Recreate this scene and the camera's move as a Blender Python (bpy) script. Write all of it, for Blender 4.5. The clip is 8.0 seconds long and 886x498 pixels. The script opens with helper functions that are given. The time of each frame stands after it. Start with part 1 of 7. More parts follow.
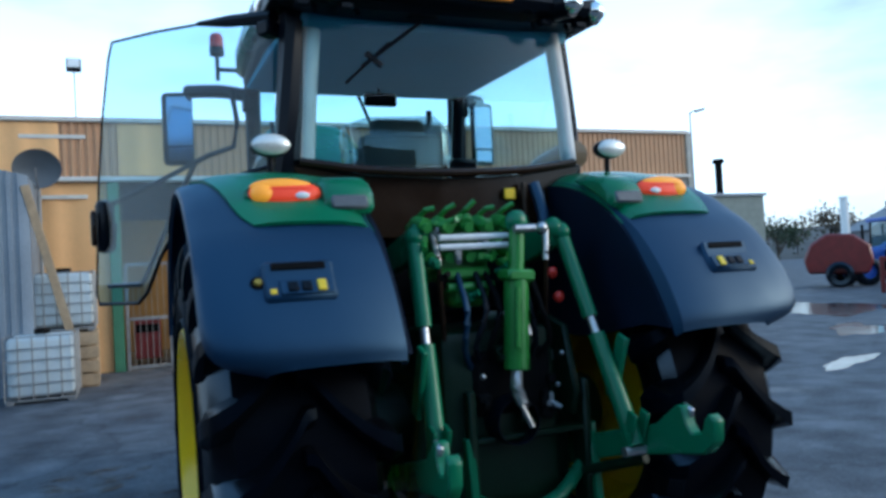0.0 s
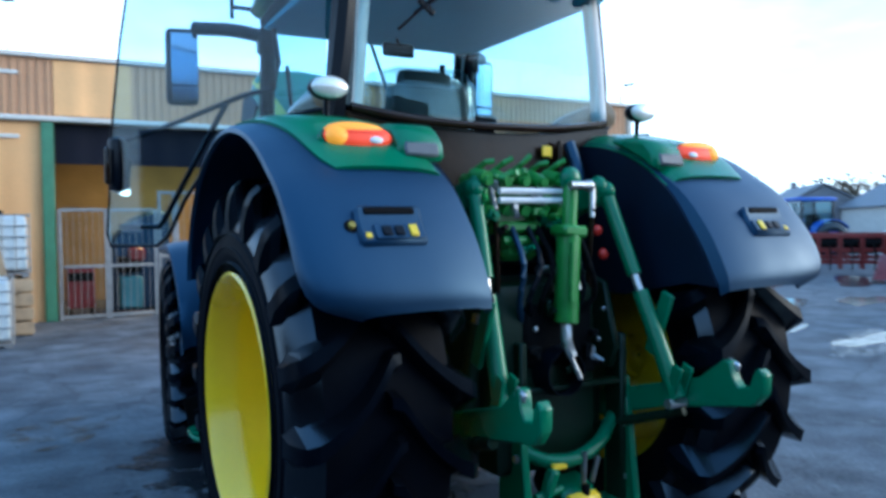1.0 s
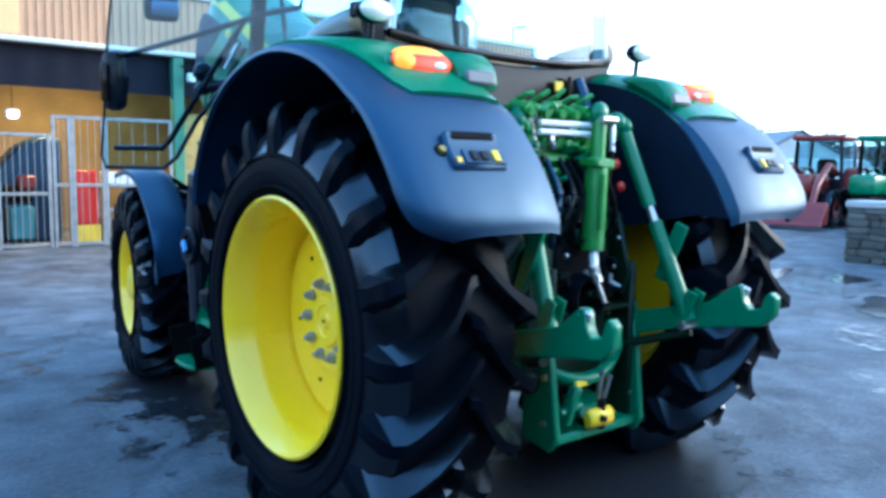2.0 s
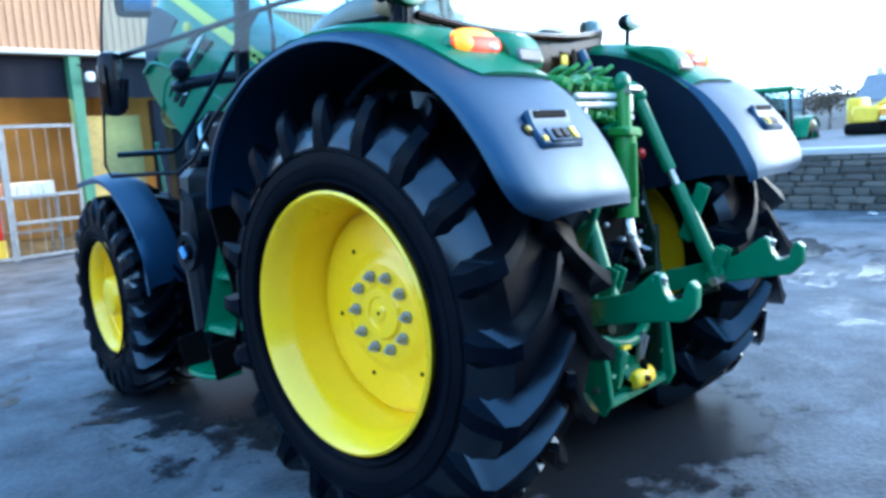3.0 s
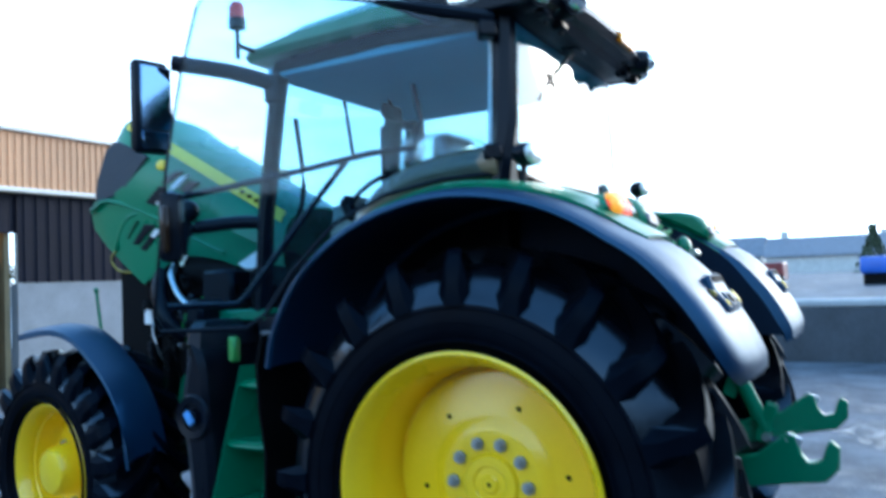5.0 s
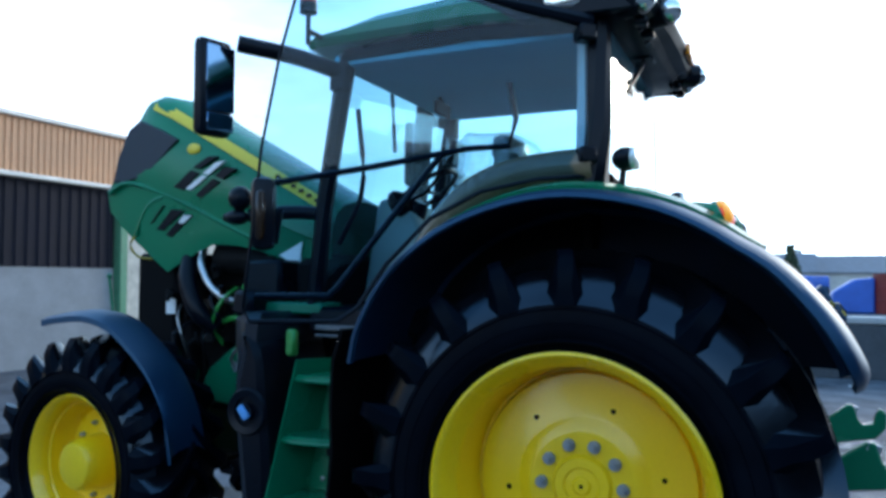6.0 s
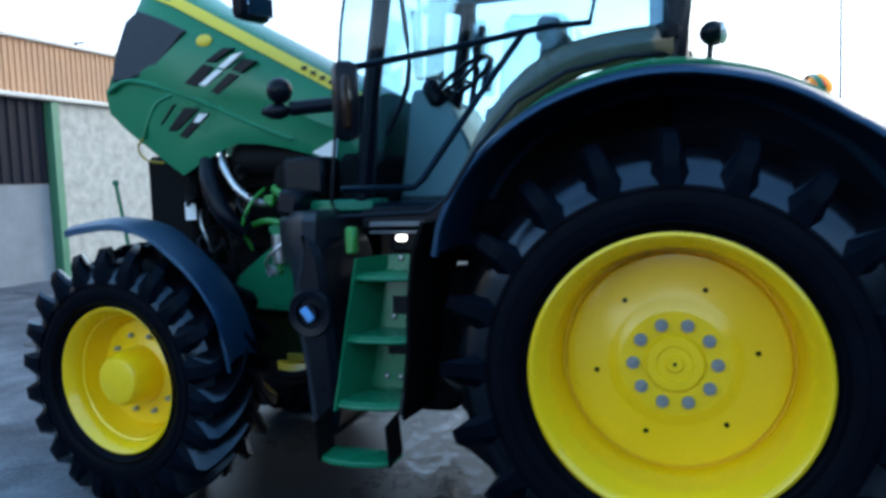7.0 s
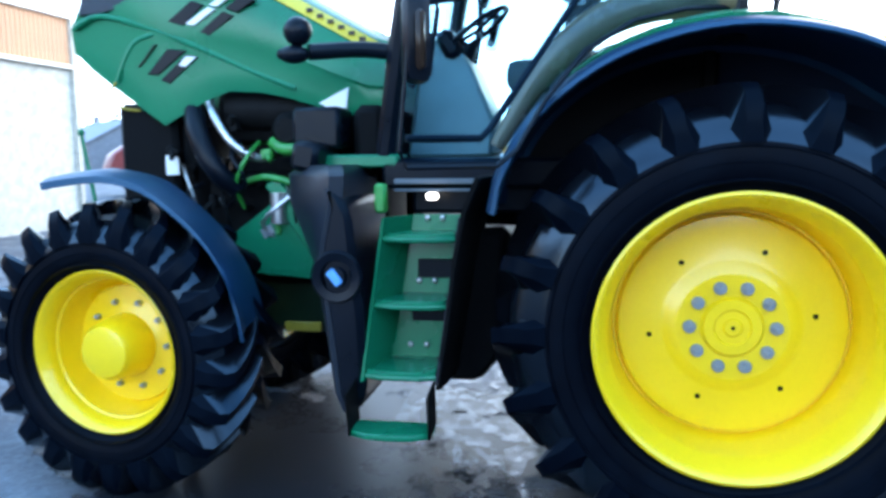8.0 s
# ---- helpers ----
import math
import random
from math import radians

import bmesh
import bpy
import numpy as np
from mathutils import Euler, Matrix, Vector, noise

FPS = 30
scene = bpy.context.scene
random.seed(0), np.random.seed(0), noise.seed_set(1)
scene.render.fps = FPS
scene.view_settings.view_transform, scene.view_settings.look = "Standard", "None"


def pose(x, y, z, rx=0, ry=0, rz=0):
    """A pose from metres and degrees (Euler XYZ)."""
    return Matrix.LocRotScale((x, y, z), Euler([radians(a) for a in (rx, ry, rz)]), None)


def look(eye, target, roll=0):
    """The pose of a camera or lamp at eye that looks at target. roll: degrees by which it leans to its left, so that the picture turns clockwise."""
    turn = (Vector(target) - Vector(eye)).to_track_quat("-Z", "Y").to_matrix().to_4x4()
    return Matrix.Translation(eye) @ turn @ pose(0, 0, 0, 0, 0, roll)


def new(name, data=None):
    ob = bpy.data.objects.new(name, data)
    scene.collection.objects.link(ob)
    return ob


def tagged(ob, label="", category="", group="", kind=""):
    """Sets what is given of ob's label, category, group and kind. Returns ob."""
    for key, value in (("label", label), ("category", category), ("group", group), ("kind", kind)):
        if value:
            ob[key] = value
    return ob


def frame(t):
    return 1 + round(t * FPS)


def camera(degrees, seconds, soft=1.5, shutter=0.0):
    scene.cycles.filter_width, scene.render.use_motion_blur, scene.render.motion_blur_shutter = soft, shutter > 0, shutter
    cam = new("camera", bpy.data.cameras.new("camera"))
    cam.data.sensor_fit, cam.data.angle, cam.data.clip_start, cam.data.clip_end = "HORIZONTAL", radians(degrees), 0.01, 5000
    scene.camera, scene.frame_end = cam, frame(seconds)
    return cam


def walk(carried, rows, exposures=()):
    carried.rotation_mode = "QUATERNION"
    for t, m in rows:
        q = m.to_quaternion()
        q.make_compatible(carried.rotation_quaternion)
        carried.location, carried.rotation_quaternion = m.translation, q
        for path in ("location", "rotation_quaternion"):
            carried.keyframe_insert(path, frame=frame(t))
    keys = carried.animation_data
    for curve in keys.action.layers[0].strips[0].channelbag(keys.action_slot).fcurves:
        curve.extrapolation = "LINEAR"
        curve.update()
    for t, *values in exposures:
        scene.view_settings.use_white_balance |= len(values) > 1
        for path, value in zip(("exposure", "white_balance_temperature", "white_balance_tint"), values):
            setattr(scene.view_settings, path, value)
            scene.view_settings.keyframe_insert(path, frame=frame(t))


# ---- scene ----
cam = camera(60.0, 8.0, soft=3.2, shutter=0.45)
PATH = [
    (0, (-1.502, -3.544, 1.657), (-0.731, -1.699, 1.701), -3.1),
    (0.5, (-1.766, -3.492, 1.65), (-0.955, -1.663, 1.644), -1.6),
    (1, (-2.045, -3.298, 1.629), (-1.085, -1.544, 1.569), -0.7),
    (1.5, (-2.376, -3.159, 1.586), (-1.212, -1.544, 1.392), -0.2),
    (2, (-2.683, -2.989, 1.581), (-1.464, -1.418, 1.364), 0.9),
    (2.2, (-2.798, -2.901, 1.56), (-1.567, -1.342, 1.33), -1.2),
    (3.3, (-3.287, -2.368, 1.621), (-1.809, -1.044, 1.371), -2.3),
    (3.5, (-3.345, -2.238, 1.6), (-1.841, -0.936, 1.396), -0.7),
    (4, (-3.497, -1.909, 1.6), (-1.924, -0.7, 1.344), -1.3),
    (4.5, (-3.64, -1.645, 1.632), (-1.93, -0.622, 1.456), -1.9),
    (4.8, (-3.743, -1.498, 1.715), (-2.001, -0.516, 1.718), -3.5),
    (5, (-3.843, -1.399, 1.724), (-2.098, -0.424, 1.799), -2.2),
    (5.2, (-3.91, -1.271, 1.735), (-2.172, -0.294, 1.892), -1.9),
    (6.3, (-4.216, -0.561, 1.712), (-2.351, 0.162, 1.714), 0.4),
    (6.5, (-4.256, -0.438, 1.713), (-2.384, 0.261, 1.637), -0.1),
    (7, (-4.266, -0.081, 1.659), (-2.374, 0.542, 1.487), -2.1),
    (7.5, (-4.264, 0.317, 1.604), (-2.351, 0.851, 1.373), -0.0),
    (8, (-4.211, 0.605, 1.595), (-2.259, 0.959, 1.346), -0.7),
]
walk(cam, [(t, look(eye, target, roll)) for t, eye, target, roll in PATH],
     exposures=[(0.0, -0.3, 6700, 6), (1.0, 0.28, 6200, 6), (1.5, 0.55, 5800, 6), (2.0, 1.15, 6100, 6), (3.5, 1.45, 6300, 6), (4.5, 1.28, 6400, 6), (5.2, 0.5, 6300, 6), (6.5, 0.15, 6900, 8), (7.2, 0.86, 7000, 9), (8.0, 1.68, 6800, 10)])

# ---------------------------------------------------------------- world and light
world = bpy.data.worlds.new("sky")
scene.world = world
world.use_nodes = True
wn, wl = world.node_tree.nodes, world.node_tree.links
wn.clear()
SUN_EL, SUN_AZ = 19.0, 116.0     # degrees above the horizon; degrees clockwise from +y
sky = wn.new("ShaderNodeTexSky")
sky.sky_type, sky.sun_disc = "NISHITA", False
sky.sun_elevation, sky.sun_rotation = radians(SUN_EL), radians(SUN_AZ)
sky.air_density, sky.dust_density, sky.ozone_density = 1.0, 0.6, 3.0
crd = wn.new("ShaderNodeTexCoord")
mapn = wn.new("ShaderNodeMapping")
mapn.inputs["Scale"].default_value = (1.0, 1.0, 3.2)
cloud = wn.new("ShaderNodeTexNoise")
cloud.inputs["Scale"].default_value, cloud.inputs["Detail"].default_value, cloud.inputs["Roughness"].default_value = 1.7, 6, 0.55
ramp = wn.new("ShaderNodeValToRGB")
ramp.color_ramp.elements[0].position, ramp.color_ramp.elements[1].position = 0.36, 0.58
ramp.color_ramp.elements[0].color = (0.42, 0.42, 0.42, 1)     # thin veil everywhere
mix = wn.new("ShaderNodeMix")
mix.data_type = "RGBA"
mix.inputs[7].default_value = (9.5, 14.0, 20.5, 1)     # bright thin cloud
bg = wn.new("ShaderNodeBackground")
bg.inputs[1].default_value = 0.15
wout = wn.new("ShaderNodeOutputWorld")
wl.new(crd.outputs["Generated"], mapn.inputs[0]), wl.new(mapn.outputs[0], cloud.inputs[0]), wl.new(cloud.outputs[0], ramp.inputs[0])
# bright haze round the veiled sun
aim, clip, fall, gain, veil = (wn.new("ShaderNode" + k) for k in ("VectorMath", "Math", "Math", "Mix", "Mix"))
aim.operation, clip.operation, fall.operation = "DOT_PRODUCT", "MAXIMUM", "POWER"
ce = math.cos(radians(SUN_EL))
aim.inputs[1].default_value = (ce * math.sin(radians(SUN_AZ)), ce * math.cos(radians(SUN_AZ)), math.sin(radians(SUN_EL)))
clip.inputs[1].default_value, fall.inputs[1].default_value = 0.0, 9.0
gain.data_type, veil.data_type, veil.blend_type = "RGBA", "RGBA", "ADD"
gain.inputs[6].default_value, gain.inputs[7].default_value, veil.inputs[0].default_value = (0, 0, 0, 1), (16, 15.6, 15, 1), 1.0
wl.new(crd.outputs["Generated"], aim.inputs[0]), wl.new(aim.outputs["Value"], clip.inputs[0]), wl.new(clip.outputs[0], fall.inputs[0]), wl.new(fall.outputs[0], gain.inputs[0])
# the veil thins out overhead, where the sky is blue
sep, thin, prod = wn.new("ShaderNodeSeparateXYZ"), wn.new("ShaderNodeMapRange"), wn.new("ShaderNodeMath")
thin.inputs[1].default_value, thin.inputs[2].default_value, thin.inputs[3].default_value, thin.inputs[4].default_value = 0.18, 0.60, 1.0, 0.42
prod.operation = "MULTIPLY"
wl.new(crd.outputs["Generated"], sep.inputs[0]), wl.new(sep.outputs[2], thin.inputs[0]), wl.new(thin.outputs[0], prod.inputs[0]), wl.new(ramp.outputs[0], prod.inputs[1])
hue = wn.new("ShaderNodeMix")     # the veil is whiter at the horizon and bluer overhead
hue.data_type = "RGBA"
hue.inputs[6].default_value, hue.inputs[7].default_value = (1.0, 11.0, 28.0, 1), (10.5, 14.2, 19.0, 1)
wl.new(thin.outputs[0], hue.inputs[0]), wl.new(hue.outputs[2], mix.inputs[7])
wl.new(prod.outputs[0], mix.inputs[0]), wl.new(sky.outputs[0], mix.inputs[6]), wl.new(mix.outputs[2], veil.inputs[6]), wl.new(gain.outputs[2], veil.inputs[7]), wl.new(veil.outputs[2], bg.inputs[0]), wl.new(bg.outputs[0], wout.inputs[0])

sun = new("sun", bpy.data.lights.new("sun", "SUN"))
sun.data.energy, sun.data.angle, sun.data.color = 0.8, radians(16.0), (1.0, 0.90, 0.78)
sx, sy = math.sin(radians(SUN_AZ)), math.cos(radians(SUN_AZ))
sun.matrix_world = look((sx * 40, sy * 40, 40 * math.tan(radians(SUN_EL))), (0, 0, 0))


# ---------------------------------------------------------------- materials
def M(name, col, rough=0.5, metal=0.0, var=0.18, scale=3.0, fine=45.0, bump=0.08, coat=0.0, tint=None, spec=0.5, island=0.0):
    """A painted or raw surface: broad and fine variation of colour and gloss, and a fine relief."""
    m = bpy.data.materials.new(name)
    m.use_nodes = True
    n, l = m.node_tree.nodes, m.node_tree.links
    p = n["Principled BSDF"]
    co = n.new("ShaderNodeTexCoord")
    a, b = n.new("ShaderNodeTexNoise"), n.new("ShaderNodeTexNoise")
    a.inputs["Scale"].default_value, a.inputs["Detail"].default_value = scale, 5
    b.inputs["Scale"].default_value, b.inputs["Detail"].default_value = fine, 3
    l.new(co.outputs["Object"], a.inputs[0]), l.new(co.outputs["Object"], b.inputs[0])
    dark = tuple(c * (1 - var) for c in col)
    lite = tuple(min(1, c * (1 + var)) for c in col) if tint is None else tint
    r = n.new("ShaderNodeValToRGB")
    r.color_ramp.elements[0].position, r.color_ramp.elements[1].position = 0.3, 0.7
    r.color_ramp.elements[0].color, r.color_ramp.elements[1].color = (*dark, 1), (*lite, 1)
    mx = n.new("ShaderNodeMath")
    mx.operation = "MULTIPLY_ADD"
    mx.inputs[1].default_value = 0.35
    l.new(b.outputs[0], mx.inputs[0])
    sc = n.new("ShaderNodeMath")
    sc.operation = "MULTIPLY"
    sc.inputs[1].default_value = 0.65
    l.new(a.outputs[0], sc.inputs[0]), l.new(sc.outputs[0], mx.inputs[2]), l.new(mx.outputs[0], r.inputs[0])
    last = r.outputs[0]
    if island:
        oi = n.new("ShaderNodeObjectInfo")
        hv = n.new("ShaderNodeHueSaturation")
        mr = n.new("ShaderNodeMapRange")
        mr.inputs[3].default_value, mr.inputs[4].default_value = 1 - island, 1 + island
        l.new(oi.outputs["Random"], mr.inputs[0]), l.new(mr.outputs[0], hv.inputs["Value"]), l.new(last, hv.inputs["Color"])
        last = hv.outputs[0]
    l.new(last, p.inputs["Base Color"])
    rr = n.new("ShaderNodeMapRange")
    rr.inputs[3].default_value, rr.inputs[4].default_value = max(0.02, rough - 0.12), min(1, rough + 0.12)
    l.new(a.outputs[0], rr.inputs[0]), l.new(rr.outputs[0], p.inputs["Roughness"])
    p.inputs["Metallic"].default_value, p.inputs["Coat Weight"].default_value, p.inputs["Coat Roughness"].default_value = metal, coat, 0.08
    p.inputs["Specular IOR Level"].default_value = spec
    if bump:
        bp = n.new("ShaderNodeBump")
        bp.inputs["Strength"].default_value, bp.inputs["Distance"].default_value = bump, 0.01
        l.new(b.outputs[0], bp.inputs["Height"]), l.new(bp.outputs[0], p.inputs["Normal"])
    return m


def glow(name, col, strength):
    m = bpy.data.materials.new(name)
    m.use_nodes = True
    p = m.node_tree.nodes["Principled BSDF"]
    p.inputs["Base Color"].default_value, p.inputs["Emission Color"].default_value, p.inputs["Emission Strength"].default_value = (*col, 1), (*col, 1), strength
    return m


def glass(name, tint, ior=1.45, edge=0.4):
    m = bpy.data.materials.new(name)
    m.use_nodes = True
    n, l = m.node_tree.nodes, m.node_tree.links
    n.clear()
    t, g, f, x, o = (n.new("ShaderNode" + k) for k in ("BsdfTransparent", "BsdfGlossy", "LayerWeight", "MixShader", "OutputMaterial"))
    pw, ad = n.new("ShaderNodeMath"), n.new("ShaderNodeMath")
    pw.operation, ad.operation = "POWER", "MULTIPLY_ADD"
    pw.inputs[1].default_value, ad.inputs[1].default_value, ad.inputs[2].default_value = 2.8, edge, 0.022 * ior
    t.inputs[0].default_value, g.inputs["Roughness"].default_value, f.inputs[0].default_value = (*tint, 1), 0.03, 0.5
    l.new(f.outputs["Facing"], pw.inputs[0]), l.new(pw.outputs[0], ad.inputs[0]), l.new(ad.outputs[0], x.inputs[0]), l.new(t.outputs[0], x.inputs[1]), l.new(g.outputs[0], x.inputs[2]), l.new(x.outputs[0], o.inputs[0])
    return m


GREEN = M("green_paint", (0.001, 0.155, 0.068), 0.28, var=0.14, scale=1.5, fine=120, bump=0.015, spec=0.36)
# casting green taken near black: shade of the recessed parts is in the colour
SHADECAST = M("shaded_green_casting", (0.0015, 0.017, 0.007), 0.45, var=0.3, scale=7, fine=70, bump=0.15, spec=0.3)
VALVE = M("green_valve_paint", (0.02, 0.22, 0.035), 0.4, var=0.25, scale=9, fine=80, bump=0.1, coat=0.2)
YELLOW = M("yellow_wheel_paint", (0.94, 0.585, 0.007), 0.30, var=0.07, scale=2, fine=90, bump=0.03, coat=0.3)
STRIPE = M("yellow_stripe", (0.70, 0.50, 0.03), 0.35, var=0.06, bump=0.01)
# one tyre rubber in dull and glossy copies, set by where sky sheen shows
DULLRUBBER = M("tyre_dull_rubber", (0.001, 0.002, 0.005), 0.5, var=0.4, scale=6, fine=55, bump=0.05, tint=(0.002, 0.004, 0.008), spec=0.05)
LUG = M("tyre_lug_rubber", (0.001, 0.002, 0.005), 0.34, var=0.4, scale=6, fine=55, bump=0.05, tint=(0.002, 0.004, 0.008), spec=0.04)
SHEENRUBBER = M("tyre_sheen_rubber", (0.002, 0.002, 0.003), 0.20, var=0.4, scale=6, fine=55, bump=0.03, tint=(0.003, 0.004, 0.006), spec=0.5)
FENDER = M("grey_black_plastic", (0.002, 0.017, 0.043), 0.45, var=0.15, scale=4, fine=220, bump=0.03, spec=0.8)
for plastic, blue in ((FENDER, (0.34, 0.68, 1.0, 1)), (SHEENRUBBER, (0.55, 0.78, 1.0, 1)), (LUG, (0.55, 0.78, 1.0, 1))):
    plastic.node_tree.nodes["Principled BSDF"].inputs["Specular Tint"].default_value = blue     # blue of the sky's reflection put into the specular tint
NAVY = M("navy_liner", (0.002, 0.008, 0.020), 0.7, var=0.3, scale=5, fine=90, bump=0.05, spec=0.15)
SLATY = M("slate_plastic", (0.007, 0.011, 0.018), 0.38, var=0.2, scale=4, fine=200, bump=0.03, spec=0.5)
BLACK = M("black_plastic", (0.002, 0.004, 0.008), 0.32, var=0.3, scale=6, fine=120, bump=0.05, spec=0.15)
MATT = M("matt_black", (0.003, 0.003, 0.0035), 0.75, var=0.4, scale=8, fine=60, bump=0.1, spec=0.1)
ENGINE = M("engine_black", (0.004, 0.004, 0.005), 0.6, var=0.5, scale=14, fine=60, bump=0.25, tint=(0.009, 0.009, 0.009), spec=0.08)
STEEL = M("zinc_steel", (0.50, 0.50, 0.50), 0.32, 0.9, var=0.2, scale=20, fine=90, bump=0.05)
BOLT = M("dull_bolt", (0.33, 0.345, 0.36), 0.42, 0.6, var=0.2, scale=30, fine=120, bump=0.05)
BROWN = M("bronze_frame", (0.022, 0.011, 0.006), 0.20, var=0.3, scale=6, bump=0.04, spec=0.25)
GREY = M("grey_plastic", (0.10, 0.11, 0.12), 0.5, var=0.15, bump=0.05)
LINER = M("headliner", (0.13, 0.46, 0.60), 0.85, var=0.12, scale=3, fine=150, bump=0.1)
CONSOLE = M("console_grey", (0.20, 0.27, 0.25), 0.55, var=0.15, scale=4, bump=0.05)
TRIM = M("cab_trim_grey", (0.74, 0.73, 0.70), 0.6, var=0.1, bump=0.05)
PAD = M("bronze_padding", (0.19, 0.13, 0.078), 0.24, var=0.2, scale=5, fine=60, bump=0.06)
SEATC = M("seat_cloth", (0.045, 0.062, 0.060), 0.8, var=0.25, scale=10, fine=200, bump=0.2)
RED = M("red_plastic", (0.55, 0.02, 0.012), 0.3, var=0.1, bump=0.0)
AMBER = M("amber_lens", (0.85, 0.25, 0.01), 0.15, var=0.1, bump=0.0)
LITAMBER = glow("lit_amber_lens", (1.0, 0.36, 0.03), 0.40)
LITRED = glow("lit_red_lens", (0.95, 0.06, 0.015), 0.28)
REDLENS = M("red_lens", (0.75, 0.04, 0.012), 0.12, var=0.1, bump=0.0)
WHITE = M("white_plastic", (0.78, 0.78, 0.76), 0.4, var=0.05, bump=0.01)
LAMP = M("lamp_reflector", (0.85, 0.85, 0.82), 0.12, 0.9, var=0.05, bump=0.0)
LENS = M("pale_lamp_lens", (0.80, 0.78, 0.72), 0.14, 0.35, var=0.12, scale=60, fine=160, bump=0.12)
DECAL = M("yellow_decal", (0.85, 0.55, 0.02), 0.4, var=0.05, bump=0.0)
BRASS = M("dull_yellow_knob", (0.30, 0.22, 0.02), 0.5, var=0.2, scale=40, bump=0.05)
BLUECAP = M("blue_cap", (0.10, 0.32, 0.65), 0.35, var=0.1, bump=0.0)
MIRROR = M("mirror_face", (0.14, 0.24, 0.36), 0.04, 1.0, var=0.02, bump=0.0)
GLASS = glass("cab_glass", (0.78, 0.91, 0.94), 0.5, 0.65)
CLEAR = glass("door_glass", (0.70, 0.87, 0.95), 0.8, 0.25)
FILM = glass("clear_film", (0.82, 0.86, 0.88), 4.0, 0.3)


# ---------------------------------------------------------------- mesh tools
class B:
    """A bmesh that is filled shape by shape."""

    def __init__(self):
        self.bm = bmesh.new()

    def box(self, c, s, turn=(0, 0, 0), bevel=0.006, seg=1):
        m = pose(*c, *turn) @ Matrix.Diagonal((*s, 1))
        v = bmesh.ops.create_cube(self.bm, size=1, matrix=m)["verts"]
        if bevel:
            bmesh.ops.bevel(self.bm, geom=list({e for q in v for e in q.link_edges}), offset=min(bevel, 0.45 * min(s)), segments=seg, affect="EDGES", profile=0.5)
        return self

    def rod(self, p, q, r, r2=None, seg=12):
        p, q = Vector(p), Vector(q)
        d = q - p
        m = Matrix.Translation((p + q) / 2) @ d.to_track_quat("Z", "Y").to_matrix().to_4x4()
        bmesh.ops.create_cone(self.bm, cap_ends=True, segments=seg, radius1=r, radius2=r if r2 is None else r2, depth=d.length, matrix=m)
        return self

    def tube(self, pts, r, seg=8):
        pts = [Vector(p) for p in pts]
        rings = []
        for i, p in enumerate(pts):
            d = (pts[min(i + 1, len(pts) - 1)] - pts[max(i - 1, 0)]).normalized()
            q = d.to_track_quat("Z", "Y")
            rr = r[i] if isinstance(r, (list, tuple)) else r
            rings.append([self.bm.verts.new(p + q @ Vector((rr * math.cos(a), rr * math.sin(a), 0))) for a in (2 * math.pi * k / seg for k in range(seg))])
        self.skin(rings, True)
        self.bm.faces.new(rings[0][::-1]), self.bm.faces.new(rings[-1])
        return self

    def skin(self, rings, closed=False):
        for a, b in zip(rings, rings[1:]):
            n = len(a)
            for k in range(n if closed else n - 1):
                j = (k + 1) % n
                self.bm.faces.new((a[k], a[j], b[j], b[k]))

    def lathe(self, c, prof, seg=48, flip=False):
        """prof: (x, r) pairs, turned about the x axis through c (x of c is added)."""
        rings = []
        for x, r in prof:
            if r < 1e-5:
                rings.append([self.bm.verts.new((c[0] + x, c[1], c[2]))])
            else:
                rings.append([self.bm.verts.new((c[0] + x, c[1] + r * math.cos(2 * math.pi * k / seg), c[2] + r * math.sin(2 * math.pi * k / seg))) for k in range(seg)])
        for a, b in zip(rings, rings[1:]):
            for k in range(seg):
                j = (k + 1) % seg
                f = [a[k % len(a)], a[j % len(a)], b[j % len(b)], b[k % len(b)]]
                self.bm.faces.new(list(dict.fromkeys(f)))
        return self

    def prism(self, poly, lo, hi, axis="x", bevel=0.0):
        """An upright plate: poly in the two other axes, from lo to hi along axis."""
        def at(u, v, w):
            return {"x": (w, u, v), "y": (u, w, v), "z": (u, v, w)}[axis]
        a = [self.bm.verts.new(at(u, v, lo)) for u, v in poly]
        b = [self.bm.verts.new(at(u, v, hi)) for u, v in poly]
        fs = [self.bm.faces.new(a), self.bm.faces.new(b[::-1])]
        n = len(poly)
        fs += [self.bm.faces.new((a[k], b[k], b[(k + 1) % n], a[(k + 1) % n])) for k in range(n)]
        if bevel:
            bmesh.ops.recalc_face_normals(self.bm, faces=fs)
            bmesh.ops.bevel(self.bm, geom=list({e for f in fs for e in f.edges}), offset=bevel, segments=1, affect="EDGES", profile=0.5)
        return self

    def ball(self, c, r, squash=(1, 1, 1), seg=16):
        bmesh.ops.create_uvsphere(self.bm, u_segments=seg, v_segments=seg // 2 + 2, radius=r, matrix=Matrix.Translation(c) @ Matrix.Diagonal((*squash, 1)))
        return self

    def quad(self, *p):
        self.bm.faces.new([self.bm.verts.new(q) for q in p])
        return self

    def sheet(self, rows, thick, closed=False):
        """A curved sheet through a grid of points, with thickness."""
        g = [[self.bm.verts.new(p) for p in r] for r in rows]
        self.skin(g, closed)
        self.bm.normal_update()
        fs = [f for f in self.bm.faces if f.verts[0] in {v for r in g for v in r}]
        bmesh.ops.recalc_face_normals(self.bm, faces=fs)
        bmesh.ops.solidify(self.bm, geom=fs, thickness=thick)
        return self

